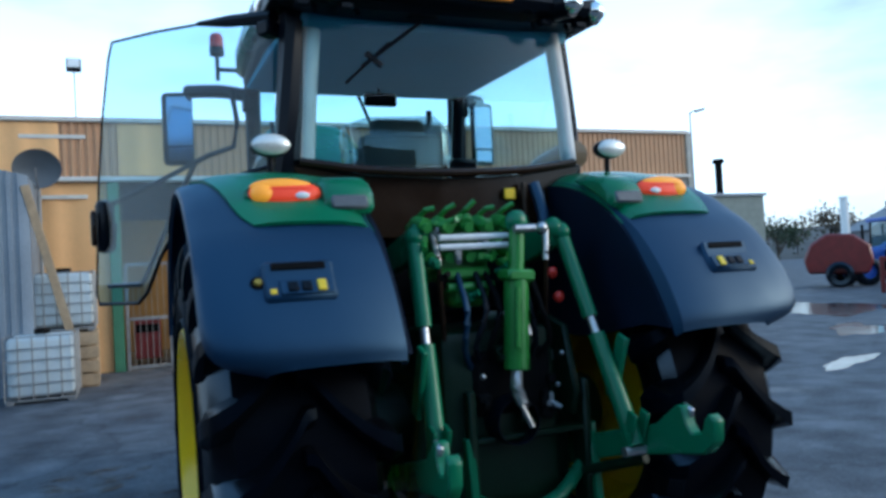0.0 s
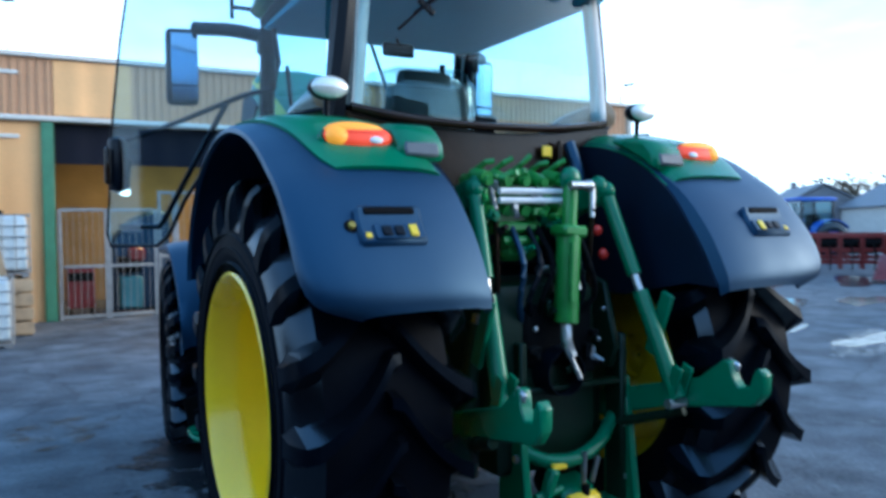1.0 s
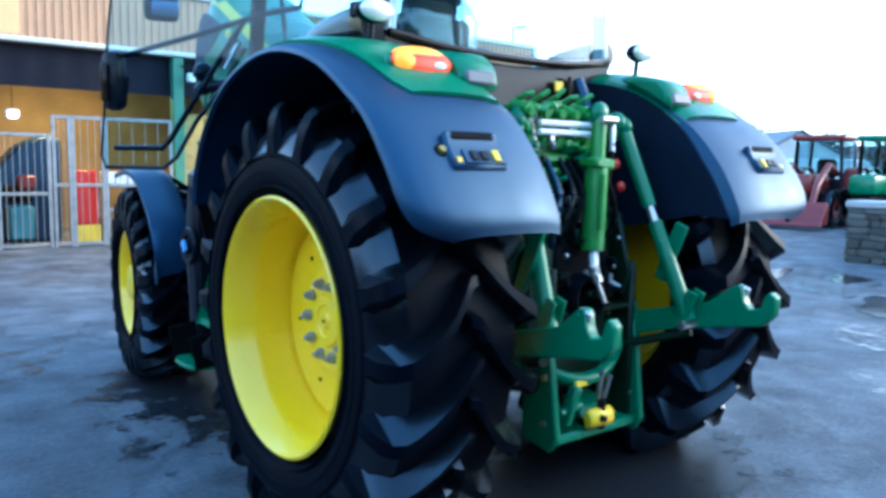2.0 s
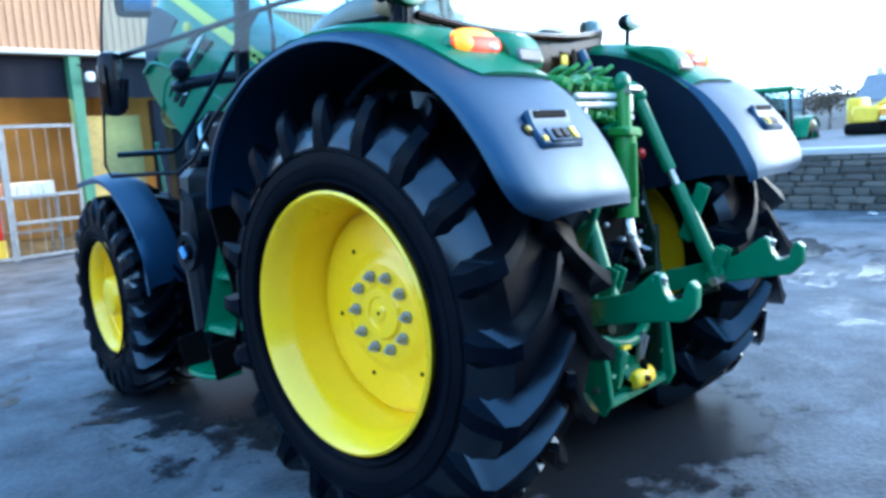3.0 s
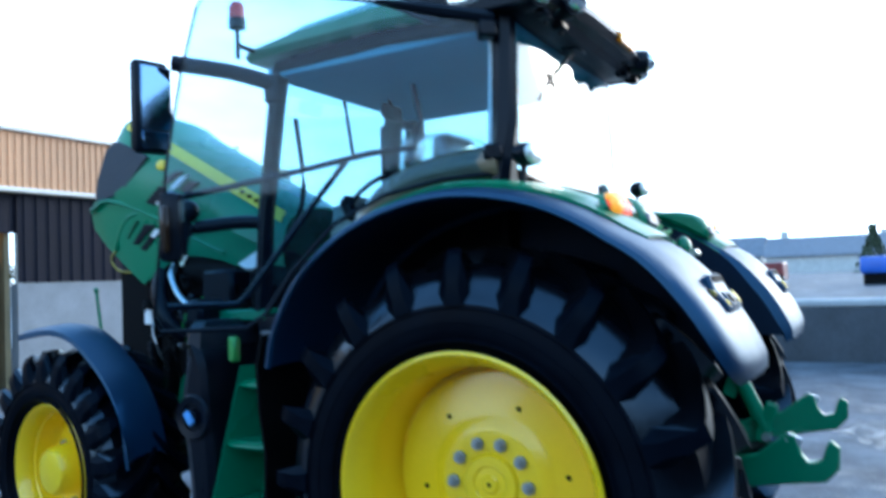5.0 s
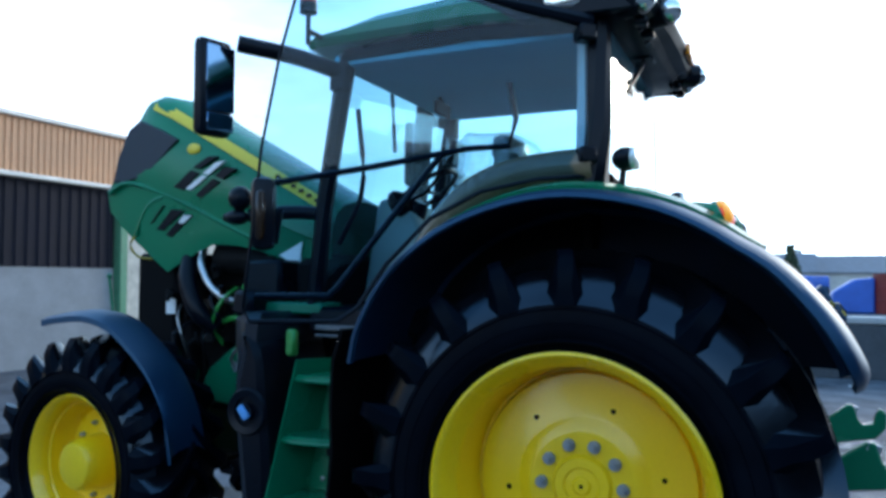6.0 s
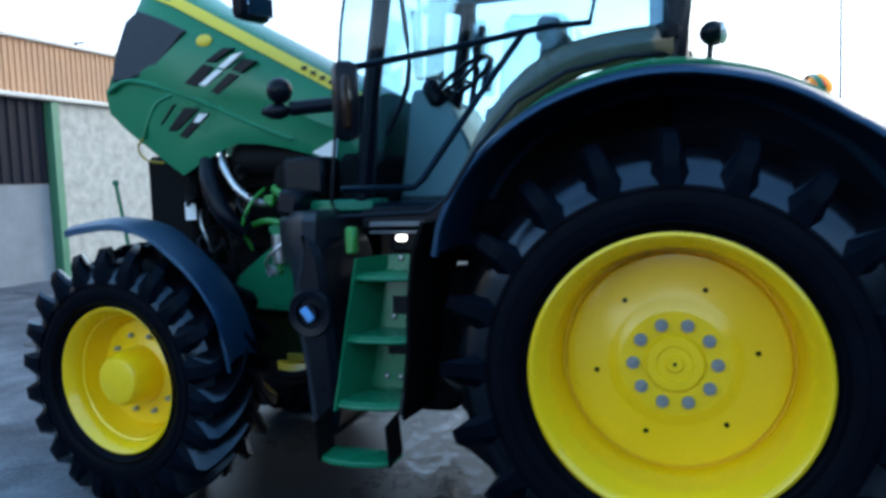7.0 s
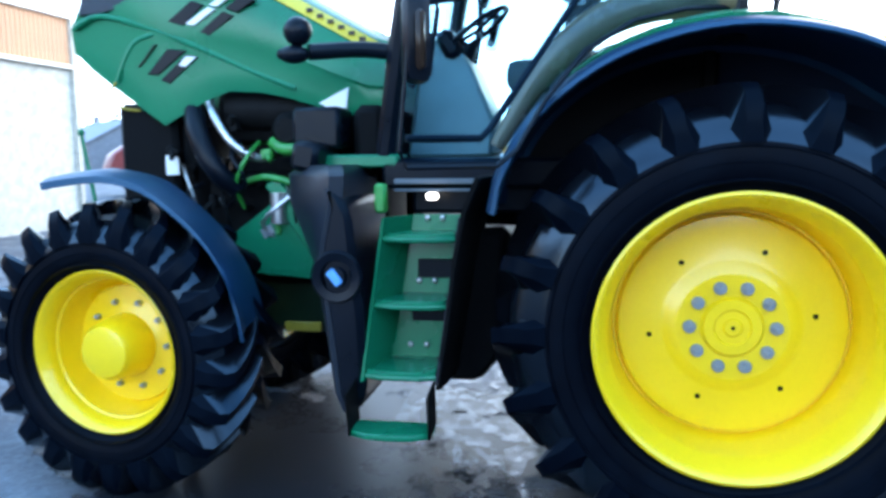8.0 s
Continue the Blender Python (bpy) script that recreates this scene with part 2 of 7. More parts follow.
    def mesh(self, name, material, sharp=38):
        bmesh.ops.recalc_face_normals(self.bm, faces=self.bm.faces[:])
        for f in self.bm.faces:
            f.smooth = True
        for e in self.bm.edges:
            if len(e.link_faces) == 2 and e.calc_face_angle(0) > radians(sharp):
                e.smooth = False
        me = bpy.data.meshes.new(name)
        self.bm.to_mesh(me)
        self.bm.free()
        me.materials.append(material)
        return me


def part(name, b, material, parent=None, label="", shadow=True):
    ob = new(name, b.mesh(name, material))
    if parent is not None:
        ob.parent = parent
        ob.matrix_parent_inverse = parent.matrix_basis.inverted()
    if label:
        tagged(ob, label)
    ob.visible_shadow = shadow
    return ob


def thing(name, label, category, at=(0, 0, 0), group=""):
    ob = new(name)
    ob.empty_display_size = 0.2
    ob.matrix_basis = pose(*at)
    return tagged(ob, label, category, group)


def setting(name, b, material, label="", parent=None):
    return tagged(part(name, b, material, parent), label, kind="structure")


def lerp(a, b, t):
    return a + (b - a) * t


def curve_at(pts, y):
    """z on a polyline of (y, z), by y."""
    for (a, za), (b, zb) in zip(pts, pts[1:]):
        if min(a, b) <= y <= max(a, b) and a != b:
            return lerp(za, zb, (y - a) / (b - a))
    return pts[0][1] if abs(y - pts[0][0]) < abs(y - pts[-1][0]) else pts[-1][1]


def smooth_path(pts, n):
    """n points along a Catmull-Rom curve through pts."""
    P = [Vector(p) for p in pts]
    P = [2 * P[0] - P[1]] + P + [2 * P[-1] - P[-2]]
    out = []
    for k in range(n):
        u = k / (n - 1) * (len(P) - 3)
        i = min(int(u), len(P) - 4)
        t = u - i
        a, b, c, d = P[i:i + 4]
        out.append(0.5 * ((2 * b) + (c - a) * t + (2 * a - 5 * b + 4 * c - d) * t * t + (3 * b - a - 3 * c + d) * t ** 3))
    return out


# ---------------------------------------------------------------- ground
def asphalt_material():
    m = M("wet_asphalt", (0.118, 0.129, 0.145), 0.5, var=0.6, scale=1.9, fine=30, bump=0.9, tint=(0.205, 0.217, 0.234), spec=0.13)
    n, l = m.node_tree.nodes, m.node_tree.links
    p = n["Principled BSDF"]
    co = n["Texture Coordinate"]
    wet = n.new("ShaderNodeTexNoise")
    wet.inputs["Scale"].default_value, wet.inputs["Detail"].default_value, wet.inputs["Roughness"].default_value = 0.42, 12, 0.78
    l.new(co.outputs["Object"], wet.inputs[0])
    r = n.new("ShaderNodeValToRGB")
    r.color_ramp.elements[0].position, r.color_ramp.elements[1].position = 0.54, 0.68
    r.color_ramp.elements[0].color, r.color_ramp.elements[1].color = (0.66, 0.66, 0.66, 1), (0.16, 0.16, 0.16, 1)
    l.new(wet.outputs[0], r.inputs[0]), l.new(r.outputs[0], p.inputs["Roughness"])
    flat = n.new("ShaderNodeMapRange")
    flat.inputs[1].default_value, flat.inputs[2].default_value, flat.inputs[3].default_value, flat.inputs[4].default_value = 0.05, 0.45, 0.06, 0.8
    l.new(r.outputs[0], flat.inputs[0]), l.new(flat.outputs[0], n["Bump"].inputs["Strength"])
    # hairline cracks, and a darker tone where it is wet
    warp = n.new("ShaderNodeTexNoise")
    warp.inputs["Scale"].default_value, warp.inputs["Detail"].default_value = 1.3, 6
    vm = n.new("ShaderNodeMix")
    vm.data_type, vm.blend_type = "RGBA", "LINEAR_LIGHT"
    vm.inputs[0].default_value = 0.35
    vo = n.new("ShaderNodeTexVoronoi")
    vo.feature = "DISTANCE_TO_EDGE"
    vo.inputs["Scale"].default_value = 0.32
    cr = n.new("ShaderNodeValToRGB")
    cr.color_ramp.elements[0].position, cr.color_ramp.elements[1].position = 0.002, 0.012
    cr.color_ramp.elements[0].color = (0.72, 0.72, 0.72, 1)
    tone = n.new("ShaderNodeValToRGB")
    tone.color_ramp.elements[0].position, tone.color_ramp.elements[1].position = 0.42, 0.60
    tone.color_ramp.elements[0].color, tone.color_ramp.elements[1].color = (1, 1, 1, 1), (0.50, 0.52, 0.56, 1)
    m1, m2 = n.new("ShaderNodeMix"), n.new("ShaderNodeMix")
    for k in (m1, m2):
        k.data_type, k.blend_type = "RGBA", "MULTIPLY"
        k.inputs[0].default_value = 1.0
    l.new(co.outputs["Object"], warp.inputs[0]), l.new(co.outputs["Object"], vm.inputs[6]), l.new(warp.outputs["Color"], vm.inputs[7])
    l.new(vm.outputs[2], vo.inputs[0]), l.new(vo.outputs["Distance"], cr.inputs[0]), l.new(wet.outputs[0], tone.inputs[0])
    base = p.inputs["Base Color"].links[0].from_socket
    l.new(base, m1.inputs[6]), l.new(cr.outputs[0], m1.inputs[7]), l.new(m1.outputs[2], m2.inputs[6]), l.new(tone.outputs[0], m2.inputs[7]), l.new(m2.outputs[2], p.inputs["Base Color"])
    return m


ASPHALT = asphalt_material()
g = B()
g.quad((-900, -900, 0), (900, -900, 0), (900, 900, 0), (-900, 900, 0))
setting("ground", g, ASPHALT, "damp worn grey asphalt of a machinery yard with wet patches")

# ---------------------------------------------------------------- long workshop building
TAN = M("tan_cladding", (0.82, 0.42, 0.17), 0.6, var=0.12, scale=0.8, fine=30, bump=0.05)
CORR = M("brown_corrugated", (0.55, 0.28, 0.14), 0.55, var=0.15, scale=1.2, fine=20, bump=0.03)
GUTTER = M("pale_gutter", (0.62, 0.58, 0.52), 0.5, var=0.12, scale=4)
POST = M("green_post_paint", (0.05, 0.19, 0.10), 0.5, var=0.2, scale=6)
DARKSTEEL = M("dark_sheeting", (0.008, 0.008, 0.014), 0.6, var=0.25, scale=2, fine=25, spec=0.12)
RENDER = M("cream_render", (0.43, 0.40, 0.34), 0.85, var=0.34, scale=5.0, fine=28, bump=0.6)
BLOCK = M("grey_block", (0.20, 0.21, 0.22), 0.85, var=0.2, scale=2.5, fine=30, bump=0.3)
INNER = M("inner_wall", (0.22, 0.16, 0.08), 0.8, var=0.3, scale=1.4)
PLY = M("yellow_sheet", (0.46, 0.31, 0.085), 0.6, var=0.45, scale=1.3, fine=14, bump=0.2)
WIRE = M("galvanised_wire", (0.27, 0.26, 0.25), 0.5, 0.5, var=0.25, scale=9)
WY = 12.2
BLOCKTOP = M("grey_top_sheet", (0.2, 0.2, 0.21), 0.6, var=0.2)


def corrugated(x0, x1, z0, z1, y, pitch=0.14, depth=0.03):
    b = B()
    n = int((x1 - x0) / pitch)
    rows = []
    prof = []
    for k in range(n):
        x = x0 + k * pitch
        prof += [(x, 0), (x + pitch * 0.45, 0), (x + pitch * 0.55, -depth), (x + pitch * 0.95, -depth)]
    prof.append((x1, 0))
    for z in (z0, z1):
        rows.append([b.bm.verts.new((x, y + d, z)) for x, d in prof])
    b.skin(rows)
    return b


def building():
    # cladding band above the gutter, in two tones
    setting("wall_upper", corrugated(-14, 12.0, 3.68, 4.70, WY - 0.02), CORR, "brown corrugated cladding above the workshop bays")
    b = B().box((-1.0, WY + 0.10, 4.2), (25.9, 0.16, 1.04), bevel=0)
    setting("wall_backing", b, CORR, "wall behind the cladding")
    setting("wall_left", corrugated(-14, -1.72, 0.0, 3.56, WY - 0.02, 0.5, 0.012), TAN, "tan sheeted workshop wall")
    # brighter sheet panels with pale cover strips
    for x0, x1 in ((-14, -2.5), (-1.5, -0.2)):
        setting("cladding_panel", corrugated(x0, x1, 3.70, 4.68, WY - 0.055, 0.5, 0.012), TAN, "tan flat cladding panel over the corrugated sheets")
    for z in (4.42, 3.30):
        setting("cover_strip", B().box((-2.6, WY - 0.06, z), (1.1, 0.03, 0.07)), GUTTER, "pale cover strip across the tan wall")
    setting("gutter", B().box((-1.0, WY - 0.09, 3.62), (26.0, 0.16, 0.09), bevel=0.02), GUTTER, "pale gutter running along the workshop front")
    setting("roof_edge", B().box((-1.0, WY - 0.02, 4.73), (26.1, 0.22, 0.06), bevel=0.01), GUTTER, "pale verge flashing at the roof edge")
    setting("roof", B().box((-1.0, WY + 6, 4.76), (26.0, 12.2, 0.05), bevel=0), CORR, "shallow sheeted roof of the workshop")
    # frame posts
    for x in (-1.62, 2.48, 8.14):
        p = B().box((x, WY - 0.02, 1.78), (0.20, 0.22, 3.56), bevel=0.012)
        setting("post", p, POST, "green painted steel frame post")
    # dark lintel sheeting over the open bays
    setting("lintel", corrugated(-1.5, 8.0, 2.84, 3.57, WY + 0.10, 0.5, 0.006), DARKSTEEL, "dark sheeted lintel over the open bays")
    # closed part of the second bay
    setting("shutter", corrugated(4.6, 8.0, 1.93, 3.57, WY + 0.04, 0.24, 0.03), DARKSTEEL, "dark ribbed sheeting over a block wall")
    setting("block_wall", B().box((6.3, WY + 0.14, 0.96), (3.4, 0.2, 1.92), bevel=0), BLOCK, "grey block wall below the sheeting")
    setting("wall_render", B().box((10.12, WY + 0.10, 1.78), (3.76, 0.24, 3.56), bevel=0), RENDER, "rough cream rendered wall")
    setting("wall_end", B().box((12.03, WY + 6, 2.36), (0.14, 12.2, 4.7), bevel=0), RENDER, "end wall of the workshop")
    setting("wall_west", B().box((-14, WY + 6, 2.36), (0.14, 12.0, 4.7), bevel=0), TAN, "far end wall of the workshop")
    setting("inner_wall", B().box((1.5, WY + 4.2, 1.8), (9, 0.12, 3.6), bevel=0), INNER, "inner wall at the back of the bays")
    setting("inner_partition", B().box((4.5, WY + 2.2, 1.8), (0.1, 4.0, 3.6), bevel=0), INNER, "partition between the bays")
    setting("inner_side", B().box((-1.6, WY + 2.2, 1.8), (0.1, 4.0, 3.6), bevel=0), INNER, "inner side wall of the bay")
    setting("ceiling", B().box((1.5, WY + 2.2, 3.6), (9, 4.3, 0.05), bevel=0), INNER, "underside of the roof in the bays")
    lamp = new("bay_lamp", bpy.data.lights.new("bay_lamp", "AREA"))
    lamp.data.energy, lamp.data.size, lamp.data.color = 140, 1.2, (1.0, 0.72, 0.36)
    lamp.matrix_world = look((1.0, WY + 1.6, 3.5), (1.0, WY + 2.0, 0))
    lt = thing("ceiling_light", "lit warm fluorescent batten under the bay roof", "light", (1.0, WY + 1.6, 3.5))
    part("housing", B().box((1.0, WY + 1.6, 3.555), (1.3, 0.14, 0.05)), WHITE, lt)
    part("tube", B().rod((0.4, WY + 1.6, 3.50), (1.6, WY + 1.6, 3.50), 0.02), glow("warm_tube", (1, 0.75, 0.4), 6), lt)


building()
# unseen dark blocks added behind the walk to cut sky light and reflections
setting("shed_behind", B().box((-10, -13.0, 2.25), (30, 8, 4.5), bevel=0), DARKSTEEL, "dark block behind the walk, unseen, added to cut sky light")
setting("store_west", B().box((-16.5, -2.5, 1.7), (10, 12, 3.4), bevel=0), DARKSTEEL, "dark block beside the walk, unseen, added to cut sky light")
setting("shed_roof", B().box((-10, -13.0, 4.54), (30.2, 8.2, 0.08), bevel=0.01), BLOCKTOP, "grey top of the unseen light block behind the walk")

# ---------------------------------------------------------------- stone retaining wall and raised yard
STONE = M("rubble_stone", (0.085, 0.080, 0.070), 0.85, var=0.35, scale=3.5, fine=26, bump=0.5, island=0.35)
MORTAR = M("dark_mortar", (0.03, 0.03, 0.03), 0.9, var=0.3, scale=5, fine=40, bump=0.5)
COPING = M("concrete_coping", (0.38, 0.38, 0.37), 0.8, var=0.15, scale=2, fine=30, bump=0.3)
WX, WEND = 11.2, 3.3
retaining = setting("retaining_wall", B().box((WX + 0.28, WEND - 11.02, 0.48), (0.5, 22, 0.96), bevel=0), MORTAR, "low rubble stone retaining wall with a concrete top")
setting("coping", B().box((WX + 0.27, WEND - 11.0, 1.02), (0.62, 22.1, 0.12), bevel=0.02), COPING, "pale concrete coping on the stone wall")
setting("raised_yard", B().prism([(WX + 0.5, WEND - 0.05), (22, 6.2), (60, 12), (60, -60), (WX + 0.5, -60)], -0.2, 1.0, "z"), ASPHALT, "raised yard behind the stone wall")


# standing water on the yard
WATER = M("standing_water", (0.02, 0.022, 0.026), 0.14, var=0.3, scale=2.0, fine=14, bump=0.03)


def puddle(x, y, a, b, turn, seed, label, name="puddle", mat=None):
    """A thin flat sheet with an uneven, lobed edge: water, mud or painted shade."""
    rng = random.Random(seed)
    ph = [rng.uniform(0, 6.28) for _ in range(4)]
    g = B()
    ring = []
    for k in range(56):
        t = 2 * math.pi * k / 56
        r = 1 + 0.20 * math.sin(2 * t + ph[0]) + 0.14 * math.sin(3 * t + ph[1]) + 0.10 * math.sin(5 * t + ph[2]) + 0.06 * math.sin(9 * t + ph[3])
        p = pose(x, y, 0, 0, 0, turn) @ Vector((a * r * math.cos(t), b * r * math.sin(t), 0.004 + 0.0004 * seed))
        ring.append(g.bm.verts.new(p))
    g.bm.faces.new(ring)
    setting(name, g, mat or WATER, label)


for k, (x, y, a, b, turn) in enumerate(((15.6, 11.2, 2.6, 1.1, 38), (17.9, 9.6, 1.8, 0.7, 30), (11.6, 7.2, 1.2, 0.45, 34), (7.9, 4.3, 0.75, 0.22, 20), (8.2, 3.1, 0.9, 0.25, 10), (13.0, 6.3, 1.1, 0.4, 30), (8.9, 2.2, 0.6, 0.2, 15), (6.9, 0.9, 0.7, 0.25, 25), (5.6, -0.2, 0.35, 0.14, 10), (3.4, 7.2, 1.1, 0.3, 20))):
    puddle(x, y, a, b, turn, k, "shallow puddle of standing water on the asphalt")


def stain_material():
    """Thin rusty mud film that breaks up towards its edges."""
    m = M("rusty_mud", (0.16, 0.075, 0.028), 0.7, var=0.4, scale=5, fine=40, bump=0.1, spec=0.2)
    n, l = m.node_tree.nodes, m.node_tree.links
    o, p = n["Material Output"], n["Principled BSDF"]
    tr, mx, nz, rp = n.new("ShaderNodeBsdfTransparent"), n.new("ShaderNodeMixShader"), n.new("ShaderNodeTexNoise"), n.new("ShaderNodeValToRGB")
    nz.inputs["Scale"].default_value, nz.inputs["Detail"].default_value, nz.inputs["Roughness"].default_value = 3.2, 8, 0.65
    rp.color_ramp.elements[0].position, rp.color_ramp.elements[1].position = 0.48, 0.66
    rp.color_ramp.elements[1].color = (0.55, 0.55, 0.55, 1)
    l.new(n["Texture Coordinate"].outputs["Object"], nz.inputs[0]), l.new(nz.outputs[0], rp.inputs[0]), l.new(rp.outputs[0], mx.inputs[0])
    l.new(tr.outputs[0], mx.inputs[1]), l.new(p.outputs[0], mx.inputs[2]), l.new(mx.outputs[0], o.inputs[0])
    return m


def film_material():
    """Shallow water that breaks up over the coarse asphalt."""
    m = stain_material()
    m.name = "broken_water_film"
    n = m.node_tree.nodes
    p = n["Principled BSDF"]
    for k in ("Base Color", "Roughness", "Normal"):
        m.node_tree.links.remove(p.inputs[k].links[0])
    p.inputs["Base Color"].default_value, p.inputs["Roughness"].default_value, p.inputs["Specular IOR Level"].default_value = (0.03, 0.033, 0.038, 1), 0.10, 0.6
    nz, rp = n["Noise Texture.002"], n["Color Ramp.001"]
    nz.inputs["Scale"].default_value, nz.inputs["Detail"].default_value, nz.inputs["Roughness"].default_value = 7.0, 9, 0.72
    rp.color_ramp.elements[0].position, rp.color_ramp.elements[1].position = 0.49, 0.62
    rp.color_ramp.elements[1].color = (0.70, 0.70, 0.70, 1)
    return m


def damp_shade_material():
    """Damp asphalt darkened to carry the tractor's shade, with a ragged edge."""
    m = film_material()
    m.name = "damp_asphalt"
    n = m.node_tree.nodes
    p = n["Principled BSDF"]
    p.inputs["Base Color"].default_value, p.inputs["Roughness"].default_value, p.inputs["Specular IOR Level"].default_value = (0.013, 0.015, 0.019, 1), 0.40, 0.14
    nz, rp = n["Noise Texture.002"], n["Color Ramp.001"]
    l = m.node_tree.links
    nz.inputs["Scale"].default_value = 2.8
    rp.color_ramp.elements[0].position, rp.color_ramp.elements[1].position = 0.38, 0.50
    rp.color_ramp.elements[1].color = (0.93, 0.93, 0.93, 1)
    # the darkening fades out towards its rim
    off, flat, far, fade, add = (n.new("ShaderNode" + k) for k in ("VectorMath", "VectorMath", "VectorMath", "MapRange", "Math"))
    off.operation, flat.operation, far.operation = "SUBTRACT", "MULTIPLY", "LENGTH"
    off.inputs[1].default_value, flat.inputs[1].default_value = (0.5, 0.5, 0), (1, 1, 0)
    fade.inputs[1].default_value, fade.inputs[2].default_value, fade.inputs[3].default_value, fade.inputs[4].default_value = 0.12, 0.46, -0.25, -0.86
    l.new(n["Texture Coordinate"].outputs["Generated"], off.inputs[0]), l.new(off.outputs[0], flat.inputs[0]), l.new(flat.outputs[0], far.inputs[0]), l.new(far.outputs["Value"], fade.inputs[0])
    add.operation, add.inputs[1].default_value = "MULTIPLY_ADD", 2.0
    l.new(nz.outputs[0], add.inputs[0]), l.new(fade.outputs[0], add.inputs[2]), l.new(add.outputs[0], rp.inputs[0])
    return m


# shade under the tractor painted as dark patches on the damp ground
DAMPSHADE = damp_shade_material()
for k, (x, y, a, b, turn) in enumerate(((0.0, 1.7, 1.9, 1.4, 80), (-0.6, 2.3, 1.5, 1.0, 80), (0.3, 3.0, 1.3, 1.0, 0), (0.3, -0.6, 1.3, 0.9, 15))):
    puddle(x, y, a, b, turn, 10 + k, "dark patch on damp asphalt, with the tractor's shade painted in", "damp_stain", DAMPSHADE)
FILMED = film_material()
for k, (x, y, a, b, turn) in enumerate(((0.1, 1.25, 0.9, 0.36, 10), (-0.75, 1.08, 0.30, 0.22, 60), (1.4, 1.3, 0.8, 0.5, 0), (-3.2, 0.6, 0.7, 0.35, 70), (6.0, 0.3, 1.6, 0.7, 20), (4.6, -1.6, 1.2, 0.5, 35), (8.4, 2.6, 2.0, 0.8, 20))):
    puddle(x, y, a, b, turn, 20 + k, "broken film of water over the coarse asphalt", "wet_patch", FILMED)
puddle(-1.85, 3.6, 0.55, 0.40, 20, 15, "rusty brown mud stain on the asphalt", "mud_stain", stain_material())


# ---------------------------------------------------------------- the tractor
tractor = thing("tractor", "green farm tractor with yellow wheels, raised bonnet and open cab door", "tractor")


def tyre(cx, cy, cz, R, half, rim_r, lugs, steer, parent, phase=0.0, tuck=0.0):
    """A drive tyre round the x axis, flattened where it stands, with its lugs. R: over the lugs; phase: degrees by which the lugs are turned; tuck: how far the inner wall draws in to its bead."""
    b = B()
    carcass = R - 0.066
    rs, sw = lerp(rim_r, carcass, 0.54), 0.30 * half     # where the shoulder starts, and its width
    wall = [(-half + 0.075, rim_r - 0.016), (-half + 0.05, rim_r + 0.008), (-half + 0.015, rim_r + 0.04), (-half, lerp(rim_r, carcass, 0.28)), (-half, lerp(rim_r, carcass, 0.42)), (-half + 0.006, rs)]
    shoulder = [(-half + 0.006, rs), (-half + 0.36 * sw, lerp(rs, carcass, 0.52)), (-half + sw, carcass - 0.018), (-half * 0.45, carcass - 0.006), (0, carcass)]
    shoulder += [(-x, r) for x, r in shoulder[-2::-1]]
    # sheen kept to the shoulder bands; the tread centre takes the dull copy
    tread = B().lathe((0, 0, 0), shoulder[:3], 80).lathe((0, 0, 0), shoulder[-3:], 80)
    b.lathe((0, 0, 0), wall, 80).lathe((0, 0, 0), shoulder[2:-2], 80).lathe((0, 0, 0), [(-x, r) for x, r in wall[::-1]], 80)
    here = pose(cx, cy, cz, 0, 0, steer)
    for v in b.bm.verts[:] + tread.bm.verts[:]:
        if v.co.x * cx < 0 and abs(v.co.x) > 0.5 * half:
            v.co.x *= 1 - tuck / half * max(0.0, min(1.0, 1.5 * (carcass - Vector((0, v.co.y, v.co.z)).length) / (carcass - rim_r)))
    for k in (b, tread):
        bmesh.ops.transform(k.bm, matrix=here, verts=k.bm.verts[:])
        for v in k.bm.verts:
            if v.co.z < 0.004:
                v.co.z = 0.004
    part("tyre", b, DULLRUBBER, parent, "black tractor tyre")
    part("tyre_shoulder", tread, SHEENRUBBER, parent, "glossy black shoulder between the lugs")
    for sg in (-1, 1):
        for f0 in (0.10, 0.30, 0.47) if sg * cx > 0 or not tuck else ():
            ring = B().lathe((0, 0, 0), [(sg * (half - 0.012), lerp(rim_r, carcass, f0)), (sg * (half + 0.004), lerp(rim_r, carcass, f0 + 0.02)), (sg * (half - 0.012), lerp(rim_r, carcass, f0 + 0.045))], 64)
            part("wall_ring", turned(ring, cx, cy, cz, steer), DULLRUBBER, parent)

    pitch = 2 * math.pi / lugs
    sweep = half / R * 0.86
    lift = R - carcass
    for sg in (-1, 1):
        lb = B()
        rings = []
        # along the lug, from the middle of the tread out: place across, share of the sweep, height and width
        for u, q, top, wd in ((-0.07, 0.0, carcass + 0.80 * lift, 0.62), (0.03, 0.03, R, 0.74), (0.16, 0.26, R, 0.72), (0.32, 0.50, R, 0.74), (0.52, 0.72, R - 0.002, 0.80), (0.70, 0.87, R - 0.005, 0.92), (0.83, 0.95, R - 0.009, 1.04),
                              (0.93, 0.99, R - 0.040, 0.98), (0.985, 1.01, lerp(rs, R, 0.62), 0.86), (1.012, 1.01, lerp(rs, R, 0.30), 0.74), (1.010, 1.01, rs + 0.012, 0.50)):
            x = sg * half * u
            low = min(curve_at([(-sw, carcass), (0.0, carcass), (half - sw, carcass - 0.018), (half - 0.36 * sw, lerp(rs, carcass, 0.52)), (half, rs)], abs(x)) - 0.022, top - 0.012)
            if u > 0.98:
                low = rs - 0.004
            ring = []
